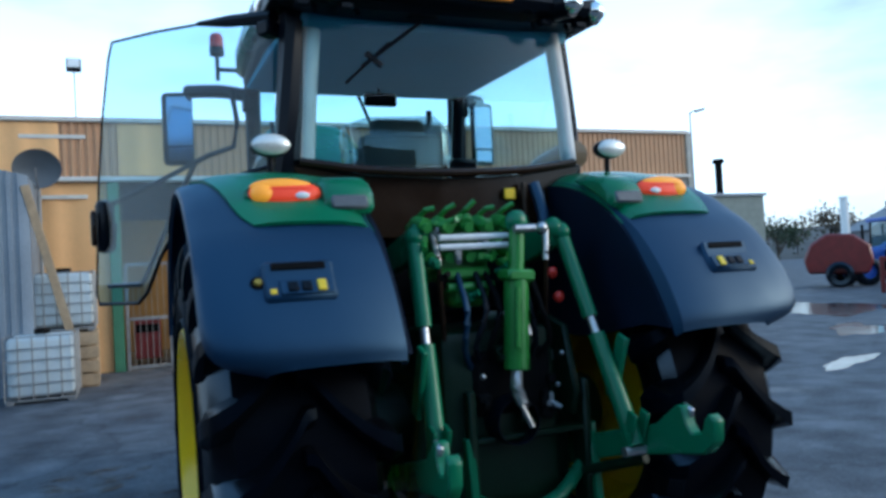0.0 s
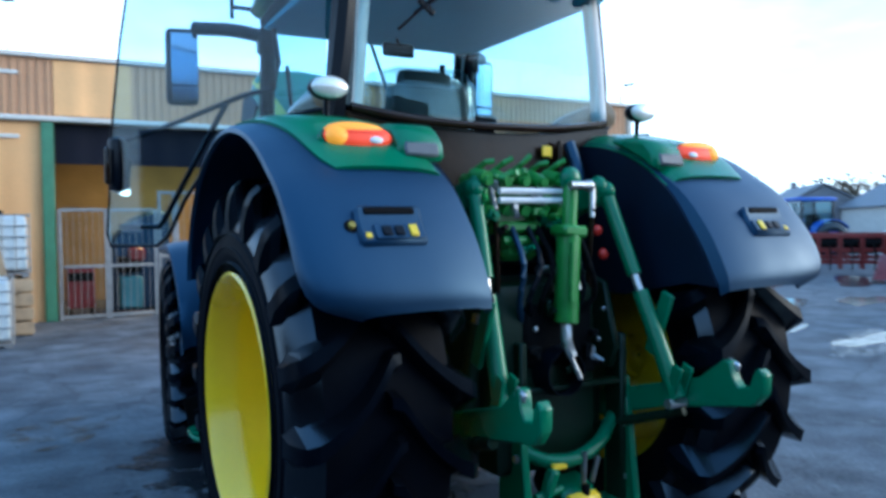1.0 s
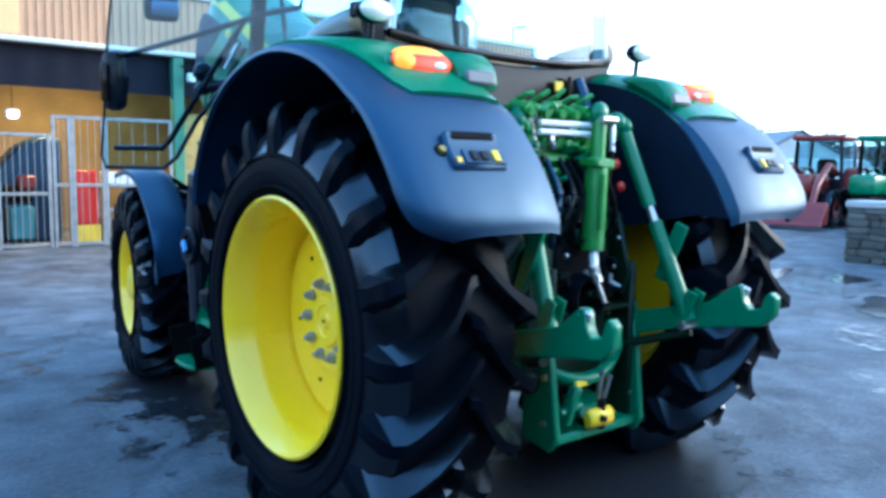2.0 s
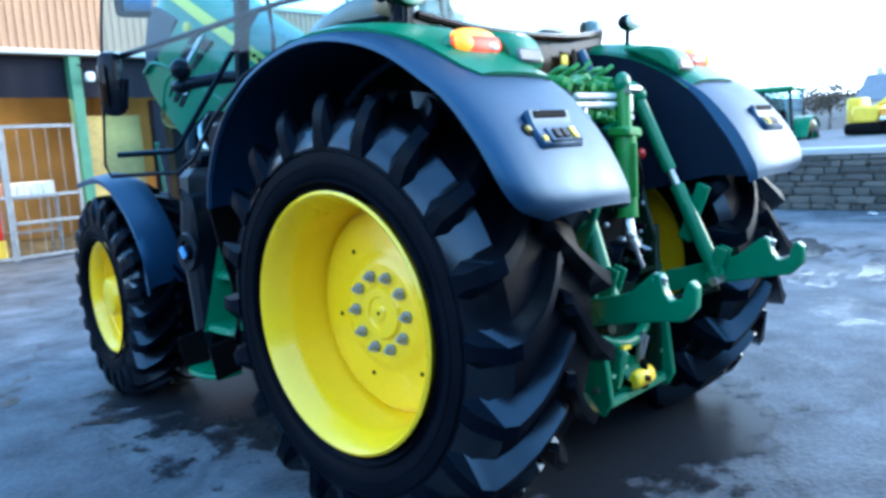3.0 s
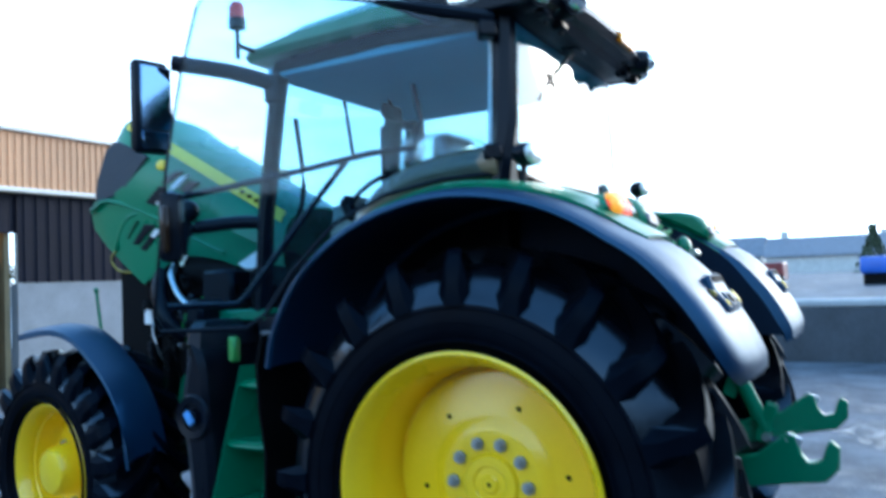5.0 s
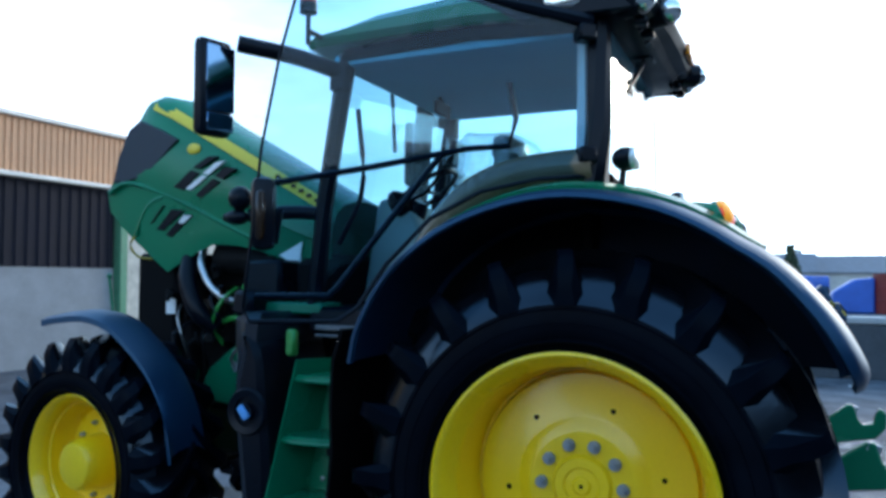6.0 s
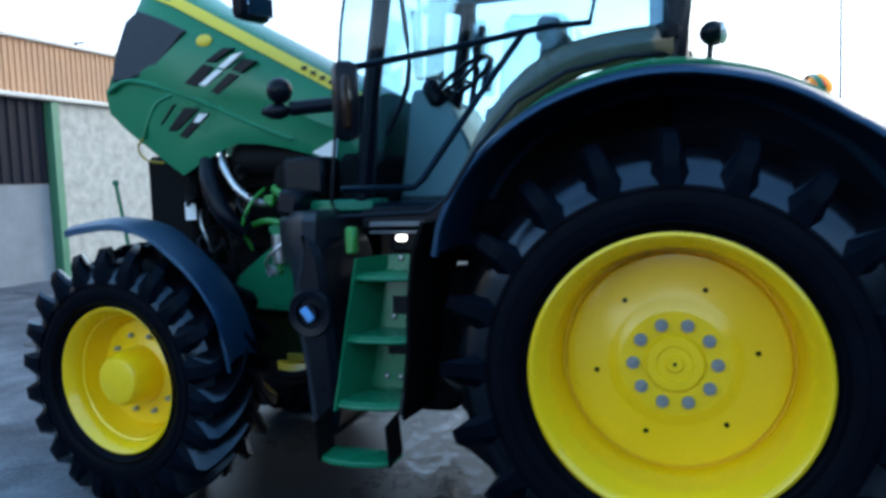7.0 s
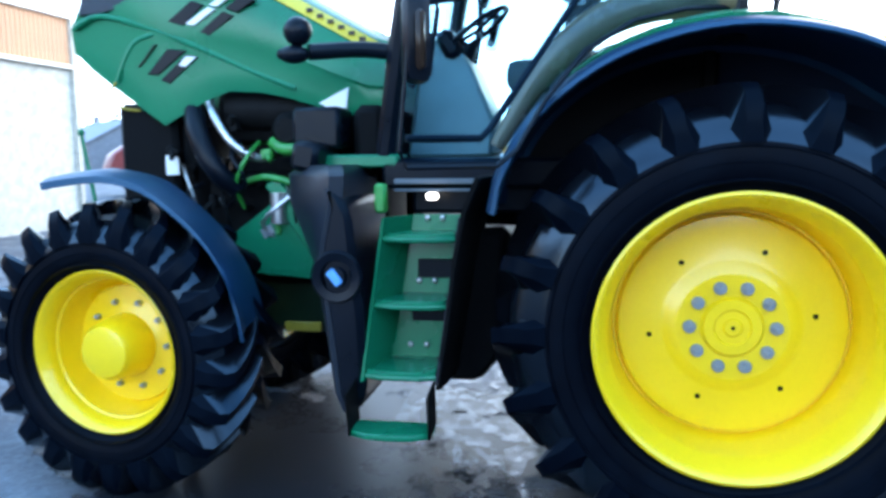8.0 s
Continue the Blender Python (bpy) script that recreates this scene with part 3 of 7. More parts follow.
            for rr, w in ((low, -0.074 * wd), (top, -0.032 * wd), (top, 0.026 * wd), (low, 0.080 * wd)) if u < 0.95 else ((low, -0.052 * wd), (top, -0.036 * wd), (top, 0.036 * wd), (low, 0.052 * wd)):
                a = -q * sweep + w / rr
                ring.append(lb.bm.verts.new((x, -rr * math.cos(a), rr * math.sin(a))))
            rings.append(ring)
        lb.skin(rings, True)
        lb.bm.faces.new(rings[0][::-1]), lb.bm.faces.new(rings[-1])
        me = lb.mesh("lug", LUG, 25)
        me.materials.append(SHEENRUBBER)     # sky sheen put on the flanks by the glossy copy; tops and ends stay dull
        for f in me.polygons:
            f.material_index = 1 if f.index < 28 and f.index % 4 in (0, 2) else 0
        for k in range(lugs):
            ob = new("lug", me)
            ob.parent, ob.matrix_basis = parent, here @ pose(0, 0, 0, phase + math.degrees((k + (0.5 if sg > 0 else 0)) * pitch), 0, 0)


def turned(b, cx, cy, cz, steer):
    bmesh.ops.transform(b.bm, matrix=pose(cx, cy, cz, 0, 0, steer), verts=b.bm.verts[:])
    return b


def rear_wheel(s):
    cx, cy, cz = s * 0.93, 0.0, 0.88
    lip, disc = s * 0.340, s * 0.030
    prof = [(lip - s * 0.03, 0.550), (lip, 0.564), (lip + s * 0.008, 0.552), (lip, 0.540), (lip - s * 0.03, 0.530), (lip - s * 0.05, 0.512), (lip - s * 0.10, 0.503), (lip - s * 0.106, 0.498), (lip - s * 0.15, 0.494),
            (lip - s * 0.22, 0.484), (disc + s * 0.012, 0.476), (disc - s * 0.016, 0.470), (disc - s * 0.018, 0.458), (disc + s * 0.010, 0.449), (disc + s * 0.020, 0.39),
            (disc + s * 0.020, 0.285), (disc + s * 0.030, 0.262), (disc + s * 0.050, 0.225), (disc + s * 0.052, 0.212), (disc + s * 0.050, 0.125), (disc + s * 0.066, 0.112), (disc + s * 0.068, 0.075), (disc + s * 0.060, 0.068), (disc + s * 0.062, 0.040), (disc + s * 0.072, 0.030), (disc + s * 0.072, 0)]
    wheel = part("rear_wheel", turned(B().lathe((0, 0, 0), prof, 96), cx, cy, cz, 0), YELLOW, tractor, "yellow steel rear wheel")
    back = [(disc, 0.45), (disc - s * 0.06, 0.49), (-s * 0.125, 0.50), (-s * 0.160, 0.54), (-s * 0.180, 0.575), (-s * 0.190, 0.585), (-s * 0.175, 0.58)]
    part("barrel", turned(B().lathe((0, 0, 0), back, 72), cx, cy, cz, 0), YELLOW, wheel)
    part("inner_disc", turned(B().lathe((0, 0, 0), [(disc - s * 0.012, 0.45), (disc - s * 0.02, 0.30), (disc - s * 0.02, 0.14)], 48), cx, cy, cz, 0), YELLOW, wheel)
    nut = B().rod((0, 0, 0), (s * 0.016, 0, 0), 0.026, 0.026, 16).rod((s * 0.014, 0, 0), (s * 0.034, 0, 0), 0.020, 0.018, 6).rod((s * 0.03, 0, 0), (s * 0.046, 0, 0), 0.011, 0.010, 10).mesh("wheel_nut", BOLT)
    hole = B().rod((0, 0, 0), (s * 0.004, 0, 0), 0.011, 0.009, 12).mesh("hole_plug", MATT)
    for k in range(10):
        a = radians(36 * k)
        ob = new("wheel_nut", nut)
        ob.parent, ob.matrix_basis = wheel, pose(cx + disc + s * 0.052, cy + 0.168 * math.cos(a), cz + 0.168 * math.sin(a))
    part("centre_plug", turned(B().rod((disc + s * 0.068, 0, 0), (disc + s * 0.076, 0, 0), 0.009, 0.008, 10), cx, cy, cz, 0), MATT, wheel)
    for k in range(6):
        a = radians(52.0 + 60 * k)
        ob = new("drain_hole", hole)
        ob.parent, ob.matrix_basis = wheel, pose(cx + disc + s * 0.022, cy + 0.326 * math.cos(a), cz + 0.326 * math.sin(a))
    tyre(cx, cy, cz, 0.965, 0.350, 0.562, 20, 0, wheel, -108.0 if s < 0 else -99.0, 0.115)


def front_wheel(s):
    cx, cy, cz, st = s * 0.87, 2.745, 0.698, -6.0
    lip = s * 0.23
    prof = [(lip - s * 0.03, 0.375), (lip, 0.388), (lip + s * 0.006, 0.380), (lip, 0.370), (lip - s * 0.03, 0.357), (lip - s * 0.045, 0.345), (lip - s * 0.085, 0.340), (lip - s * 0.092, 0.330), (lip - s * 0.17, 0.318), (s * 0.02, 0.300),
            (s * 0.012, 0.292), (s * 0.03, 0.285), (s * 0.035, 0.20), (s * 0.04, 0.185), (s * 0.05, 0.15)]
    wheel = part("front_wheel", turned(B().lathe((0, 0, 0), prof, 80), cx, cy, cz, st), YELLOW, tractor, "yellow steel front wheel")
    hub = [(s * 0.02, 0.155), (s * 0.10, 0.15), (s * 0.20, 0.135), (s * 0.225, 0.120), (s * 0.23, 0.10), (s * 0.235, 0)]
    part("hub", turned(B().lathe((0, 0, 0), hub, 48), cx, cy, cz, st), YELLOW, wheel)
    back = [(s * 0.02, 0.30), (-s * 0.18, 0.34), (-s * 0.21, 0.385), (-s * 0.19, 0.38)]
    part("barrel", turned(B().lathe((0, 0, 0), back, 56), cx, cy, cz, st), YELLOW, wheel)
    nut = B().rod((0, 0, 0), (s * 0.02, 0, 0), 0.016, 0.014, 6).rod((s * 0.015, 0, 0), (s * 0.03, 0, 0), 0.008, 0.008, 8).mesh("wheel_nut", BOLT)
    for k in range(10):
        a = radians(36 * k)
        ob = new("wheel_nut", nut)
        ob.parent, ob.matrix_basis = wheel, pose(cx, cy, cz, 0, 0, st) @ pose(s * 0.036, 0.212 * math.cos(a), 0.212 * math.sin(a))
    tyre(cx, cy, cz, 0.698, 0.27, 0.388, 22, st, wheel, 4.0)


for side in (-1, 1):
    rear_wheel(side)
    front_wheel(side)

# outer outline of the rear mudguard, front to back, in (y, z)
GUARD = [(0.96, 1.36), (0.915, 1.53), (0.76, 1.765), (0.465, 1.965), (0.07, 2.058), (-0.33, 2.00), (-0.65, 1.825), (-0.83, 1.61), (-0.955, 1.40), (-0.995, 1.325)]


def rear_guard(s):
    path = smooth_path([(0, y, z) for y, z in GUARD], 44)
    cx = [0.58, 0.60, 0.70, 0.85, 1.00, 1.14, 1.22, 1.26, 1.28, 1.285]
    rise = [-0.03, 0.006, 0.022, 0.028, 0.028, 0.024, 0.014, 0.004, -0.008, -0.024]
    share = [0.5, 0.8, 1.0, 1.0, 1.0, 1.0, 0.95, 0.87, 0.78, 0.66]
    rows = []
    for i, p in enumerate(path):
        d = (path[min(i + 1, 43)] - path[max(i - 1, 0)]).normalized()
        nrm = Vector((0, d.z, -d.y))
        if nrm.z < 0 and abs(nrm.z) > 0.05 or (p.y > 0 and nrm.y < 0) or (p.y < 0 and nrm.y > 0):
            nrm = -nrm
        k = i / 43
        back = max(0.0, (k - 0.55) / 0.45)
        narrow = 1 - 0.30 * max(0.0, (k - 0.82) / 0.18) ** 2.2
        bulge = max(0.0, min(1.0, (k - 0.66) / 0.34))
        swell = 0.048 * math.sin(math.pi * bulge ** 0.9) + 0.018 * bulge
        rows.append([Vector((s * (0.60 + (x - 0.60) * narrow), p.y, p.z)) + nrm * (r + swell * w) for x, r, w in zip(cx, rise, share)])
    guard = part("rear_mudguard", B().sheet(rows, 0.022), FENDER, tractor, "dark grey plastic rear mudguard")
    inner = [(p.y, p.z - 0.010) for p in path[3:41]]
    part("inner_plate", B().prism(inner + [(-0.80, 1.36), (-0.40, 1.28), (0.90, 1.25)], s * 0.565, s * 0.582, "x"), NAVY, guard)
    # green inner cap
    cap = []
    for i in range(9, 30):
        p = rows[i]
        k = (i - 9) / 20
        w = curve_at([(0, 0.26), (0.18, 0.56), (0.35, 0.635), (0.5, 0.63), (0.75, 0.57), (0.93, 0.52), (1.0, 0.47)], k)
        up = Vector((0, 0, 0.012)) if i < 26 else Vector((0, -0.012, 0.006))
        line = []
        for u in (0, 0.12, 0.3, 0.5, 0.7, 0.88, 1.0):
            x = 0.585 + w * u
            z = 0.0
            for (xa, pa), (xb, pb) in zip(zip(cx, p), zip(cx[1:], p[1:])):
                if xa <= x <= xb:
                    q = pa.lerp(pb, (x - xa) / (xb - xa))
            hump = 0.026 * math.sin(math.pi * (0.12 + 0.76 * u)) * (0.35 + 0.65 * min(1, 1.6 * k)) * min(1, 4 * (1 - k) + 0.35)
            line.append(q + up * (0.4 if u in (0, 1.0) else 1.0) + Vector((0, 0, hump)))
        cap.append(line)
    part("mudguard_cap", B().sheet(cap, 0.015), GREEN, tractor, "green panel on top of the mudguard")
    # tail lamp: amber above, red below, in an oval
    seat_at = pose(s * 0.905, -0.548, 1.975, -24, 0, 0)

    def lens(centre, r, scale, seg):
        b = B().ball(centre, r, scale, seg)
        bmesh.ops.transform(b.bm, matrix=seat_at, verts=b.bm.verts[:])
        return b
    lamp = part("tail_lamp", lens((0, 0, 0), 0.1, (1.42, 0.34, 0.58), 28), LITRED, tractor, "lit oval amber and red tail lamp")
    part("indicator", lens((s * 0.012, -0.004, 0.026), 0.1, (1.24, 0.325, 0.32), 24), LITAMBER, lamp, "lit amber indicator lens")
    part("side_indicator", lens((s * 0.085, -0.004, -0.004), 0.1, (0.52, 0.33, 0.42), 20), LITAMBER, lamp)
    part("reverse_lens", lens((-s * 0.060, -0.026, -0.026), 0.02, (1.5, 0.5, 0.8), 12), WHITE, lamp)
    part("rib", lens((0, -0.0345, 0.0), 0.1, (1.10, 0.015, 0.018), 12), REDLENS, lamp)
    bez = part("bezel", B().lathe((0, 0, 0), [(0, 1.0), (0.2, 1.05), (0.1, 1.10), (-0.3, 1.10)], 36), GREEN, lamp)
    bez.data.transform(seat_at @ Matrix.Translation((0, 0.010, 0)) @ Matrix.Diagonal((0.144, 0.05, 0.060, 1)) @ pose(0, 0, 0, 0, 0, -90))
    part("lamp_housing", B().prism([(-0.28, 2.048), (-0.44, 2.050), (-0.545, 2.028), (-0.605, 1.970), (-0.625, 1.885), (-0.59, 1.882), (-0.50, 1.940), (-0.36, 2.008)], s * 0.560, s * 0.76, "x", 0.022), GREEN, tractor, "green housing beside the tail lamp")
    part("marker_lamp", B().box((s * 0.665, -0.612, 1.930), (0.15, 0.022, 0.060), (-16, 0, 0), 0.010), GREY, tractor, "grey rectangular reflector")
    # control box on the guard's back
    at = pose(s * 0.945, -0.925, 1.635, -36, 0, 0) @ Matrix.Translation((0, 0.042, 0))

    def local(b):
        bmesh.ops.transform(b.bm, matrix=at, verts=b.bm.verts[:])
        return b
    ctl = part("control_panel", local(B().prism([(-0.045, -0.075), (-0.045, 0.02), (-0.062, 0.075), (0.03, 0.075), (0.03, -0.085)], -0.125, 0.125, "x", 0.012)), FENDER, tractor, "push-button panel for the hitch")
    part("recess", local(B().box((0, -0.052, 0.052), (0.19, 0.016, 0.028), (14, 0, 0), 0.004)), MATT, ctl)
    part("button_plate", local(B().box((-s * 0.02, -0.047, -0.033), (0.185, 0.012, 0.060), bevel=0.004)), FENDER, ctl)
    for dx in (0.028, -0.018):
        part("button", local(B().box((s * dx, -0.056, -0.033), (0.036, 0.010, 0.040), bevel=0.004)), BLACK, ctl)
    part("yellow_button", local(B().box((-s * 0.070, -0.056, -0.033), (0.032, 0.010, 0.048), bevel=0.004)), DECAL, ctl)
    if s < 0:
        part("stop_button", local(B().rod((s * 0.140, -0.01, 0.005), (s * 0.140, -0.032, 0.005), 0.030, 0.026, 16)), MATT, ctl)
        part("stop_cap", local(B().rod((s * 0.140, -0.028, 0.005), (s * 0.140, -0.042, 0.005), 0.014, 0.012, 14)), BRASS, ctl, "dull yellow stop knob")
    part("small_decal", local(B().box((s * 0.095, -0.047, -0.045), (0.022, 0.006, 0.022), (0, 0, 0), 0.002)), DECAL, ctl)
    # work lamp on the guard's top
    wl = part("work_lamp", B().ball((s * 0.885, -0.16, 2.225), 0.080, (1.10, 0.72, 0.64), 24), BLACK, tractor, "round work lamp on a short stalk")
    part("lens", B().ball((s * 0.885, -0.196, 2.225), 0.076, (1.10, 0.34, 0.62), 24), LENS, wl, "pale clear lamp lens")
    part("stalk", B().rod((s * 0.885, -0.15, 2.19), (s * 0.885, -0.14, 2.06), 0.014), BLACK, wl)


for side in (-1, 1):
    rear_guard(side)


def front_guard(s):
    pts = smooth_path([(0, y, z) for y, z in ((3.02, 1.500), (2.91, 1.517), (2.716, 1.530), (2.535, 1.487), (2.395, 1.392), (2.255, 1.262), (2.155, 1.110), (2.100, 0.965), (2.075, 0.830))], 22)
    rows = []
    for i, p in enumerate(pts):
        rows.append([Vector((s * x, p.y, p.z)) + Vector((0, dz * 0.3, dz)) for x, dz in ((0.86, -0.025), (0.885, 0.0), (0.97, 0.012), (1.06, 0.0), (1.115, -0.02), (1.12, -0.05))])
    gd = part("front_mudguard", B().sheet(rows, 0.014), FENDER, tractor, "dark grey plastic front mudguard")
    part("bracket", B().rod((s * 0.55, 2.7, 1.30), (s * 0.85, 2.65, 1.47), 0.02).rod((s * 0.55, 2.7, 1.30), (s * 0.5, 2.75, 0.75), 0.025), BLACK, gd)


for side in (-1, 1):
    front_guard(side)


# ---- bonnet, tilted up about its rear edge
def stripe_z(y):
    return 2.125 + 0.555 * (y - 1.68)


UNDER = [(1.58, 1.80), (1.69, 1.765), (1.94, 1.838), (2.19, 1.912), (2.43, 1.928), (2.60, 1.860), (2.795, 1.757), (2.95, 1.868), (3.11, 1.983), (3.22, 2.065), (3.31, 2.150)]


def bonnet():
    rows = []
    ys = [1.58, 1.66, 1.80, 1.95, 2.10, 2.25, 2.42, 2.55, 2.70, 2.795, 2.90, 3.02, 3.12, 3.22, 3.28, 3.32]
    for y in ys:
        zb, zs = curve_at(UNDER, y), stripe_z(y)
        front = max(0.0, (y - 2.85) / 0.46)
        w = 0.405 - 0.03 * front ** 2
        zs -= 0.20 * front ** 1.6
        crest = zs + 0.125 - 0.05 * front
        lean = 0.27 * max(0.0, (y - 2.70) / 0.62) ** 1.5
        half = [(w - 0.012, zb), (w + 0.012, lerp(zb, zs, 0.18)), (w + 0.004, lerp(zb, zs, 0.42)), (w + 0.016, lerp(zb, zs, 0.47)), (w - 0.002, lerp(zb, zs, 0.75)), (w - 0.035, zs), (w - 0.06, zs + 0.035), (w - 0.15, zs + 0.085), (0.12, crest - 0.01), (0, crest)]
        half = [(x, y - lean * max(0.0, min(1.0, (z - zb - 0.13) / max(0.2, zs - zb - 0.13))), z) for x, z in half]
        rows.append([Vector((-x, yy, z)) for x, yy, z in half] + [Vector((x, yy, z)) for x, yy, z in half[-2::-1]])
    hood = part("bonnet", B().sheet(rows, 0.012), GREEN, tractor, "green bonnet tilted wide open")
    # nose and grille
    nose = []
    last = rows[-1]
    mid = Vector((0, 3.33, 2.5))
    for k in (0.0, 0.35, 0.7, 0.95):
        nose.append([p.lerp(Vector((p.x * 0.5, p.y + 0.06, lerp(p.z, 2.45, 0.4))), k) for p in last])
    part("grille", B().sheet(nose, 0.012), MATT, hood, "dark mesh front grille")
    for s in (-1, 1):
        g = [(3.035, 2.735), (2.86, 2.665), (2.715, 2.590), (2.82, 2.50), (2.97, 2.375), (3.13, 2.345), (3.255, 2.340), (3.215, 2.50), (3.125, 2.68)]
        part("side_grille", B().prism(g, s * 0.360, s * 0.412, "x", 0.006), M_GRILLE, hood, "dark mesh side grille")
        st = []
        for y in (1.62, 1.9, 2.2, 2.5, 2.8, 2.95):
            z = stripe_z(y) - (0.20 * max(0.0, (y - 2.85) / 0.46) ** 1.6)
            wv = 0.375 - 0.03 * max(0.0, (y - 2.85) / 0.46) ** 2
            st.append([Vector((s * (wv + 0.006), y, z - 0.005)), Vector((s * (wv - 0.010), y, z + 0.030)), Vector((s * (wv - 0.045), y, z + 0.060))])
        part("stripe", B().sheet(st, 0.006), STRIPE, hood, "yellow stripe along the bonnet")
        # slanted cooling slots
        slots = [(BLACK, [(2.459, 2.468), (2.382, 2.462), (2.520, 2.393), (2.585, 2.404)]), (BLACK, [(2.596, 2.390), (2.528, 2.366), (2.646, 2.262), (2.733, 2.290)]),
                 (BLACK, [(2.333, 2.398), (2.243, 2.378), (2.345, 2.318), (2.412, 2.342)]), (BLACK, [(2.426, 2.328), (2.366, 2.304), (2.502, 2.208), (2.560, 2.229)]),
                 (BLACK, [(2.746, 2.150), (2.637, 2.140), (2.805, 2.016), (2.866, 2.024)]), (BLACK, [(2.645, 2.116), (2.571, 2.105), (2.739, 1.971), (2.792, 1.991)]),
                 (SHADECAST, [(2.802, 2.176), (2.822, 2.177), (2.921, 2.062), (2.903, 2.062)])]
        for mat, q in slots:
            part("cooling_slot", B().prism(q, s * 0.395, s * 0.423, "x", 0.004), mat, hood, "slanted cooling slot")
        # pale plates paint the light that shows in the slots
        for q in ([(2.400, 2.425), (2.322, 2.432), (2.453, 2.350), (2.497, 2.362)], [(2.504, 2.352), (2.463, 2.339), (2.587, 2.260), (2.634, 2.274)], [(2.641, 2.110), (2.578, 2.104), (2.643, 2.055), (2.686, 2.062)]):
            part("louvre", B().prism(q, s * 0.405, s * 0.427, "x", 0.003), SLOTLIGHT, hood, "pale plate painting the light seen in the slot")
        part("emblem", B().ball((s * 0.392, 2.60, 2.525), 0.045, (0.25, 1.2, 0.8), 16), STRIPE, hood, "small yellow emblem")
        for k in range(6):
            y = 1.70 + 0.055 * k
            part("stripe_mark", B().box((s * 0.374, y, stripe_z(y) + 0.034), (0.010, 0.034, 0.020), (0, 0, 0), 0.002), BROWN, hood)
        for z0, z1, r in ((2.285, 2.0, 0.016), (2.02, 1.86, 0.013)):
            top = z0 > 2.1
            pts = [(3.285, 2.275), (3.14, 2.335), (2.89, 2.275), (2.60, 2.165), (2.30, 2.03), (2.05, 1.93)] if top else [(3.05, 1.99), (3.00, 2.10), (2.93, 2.195), (2.80, 2.235)]
            part("crease", B().tube(smooth_path([Vector((s * 0.407, y, z)) for y, z in pts], 14), r, 8), GREEN, hood)
        tri = [(1.923, 1.852), (1.766, 1.928), (1.783, 1.788)]
        part("warning_sticker", B().prism(tri, s * 0.405, s * 0.426, "x"), WHITE, hood, "white triangular warning sticker")


SLOTLIGHT = M("slot_light", (0.62, 0.64, 0.64), 0.35, 0.2, var=0.2, scale=8)
M_GRILLE = M("side_mesh", (0.020, 0.025, 0.034), 0.6, var=0.3, scale=40, fine=300, bump=0.4)
bonnet()

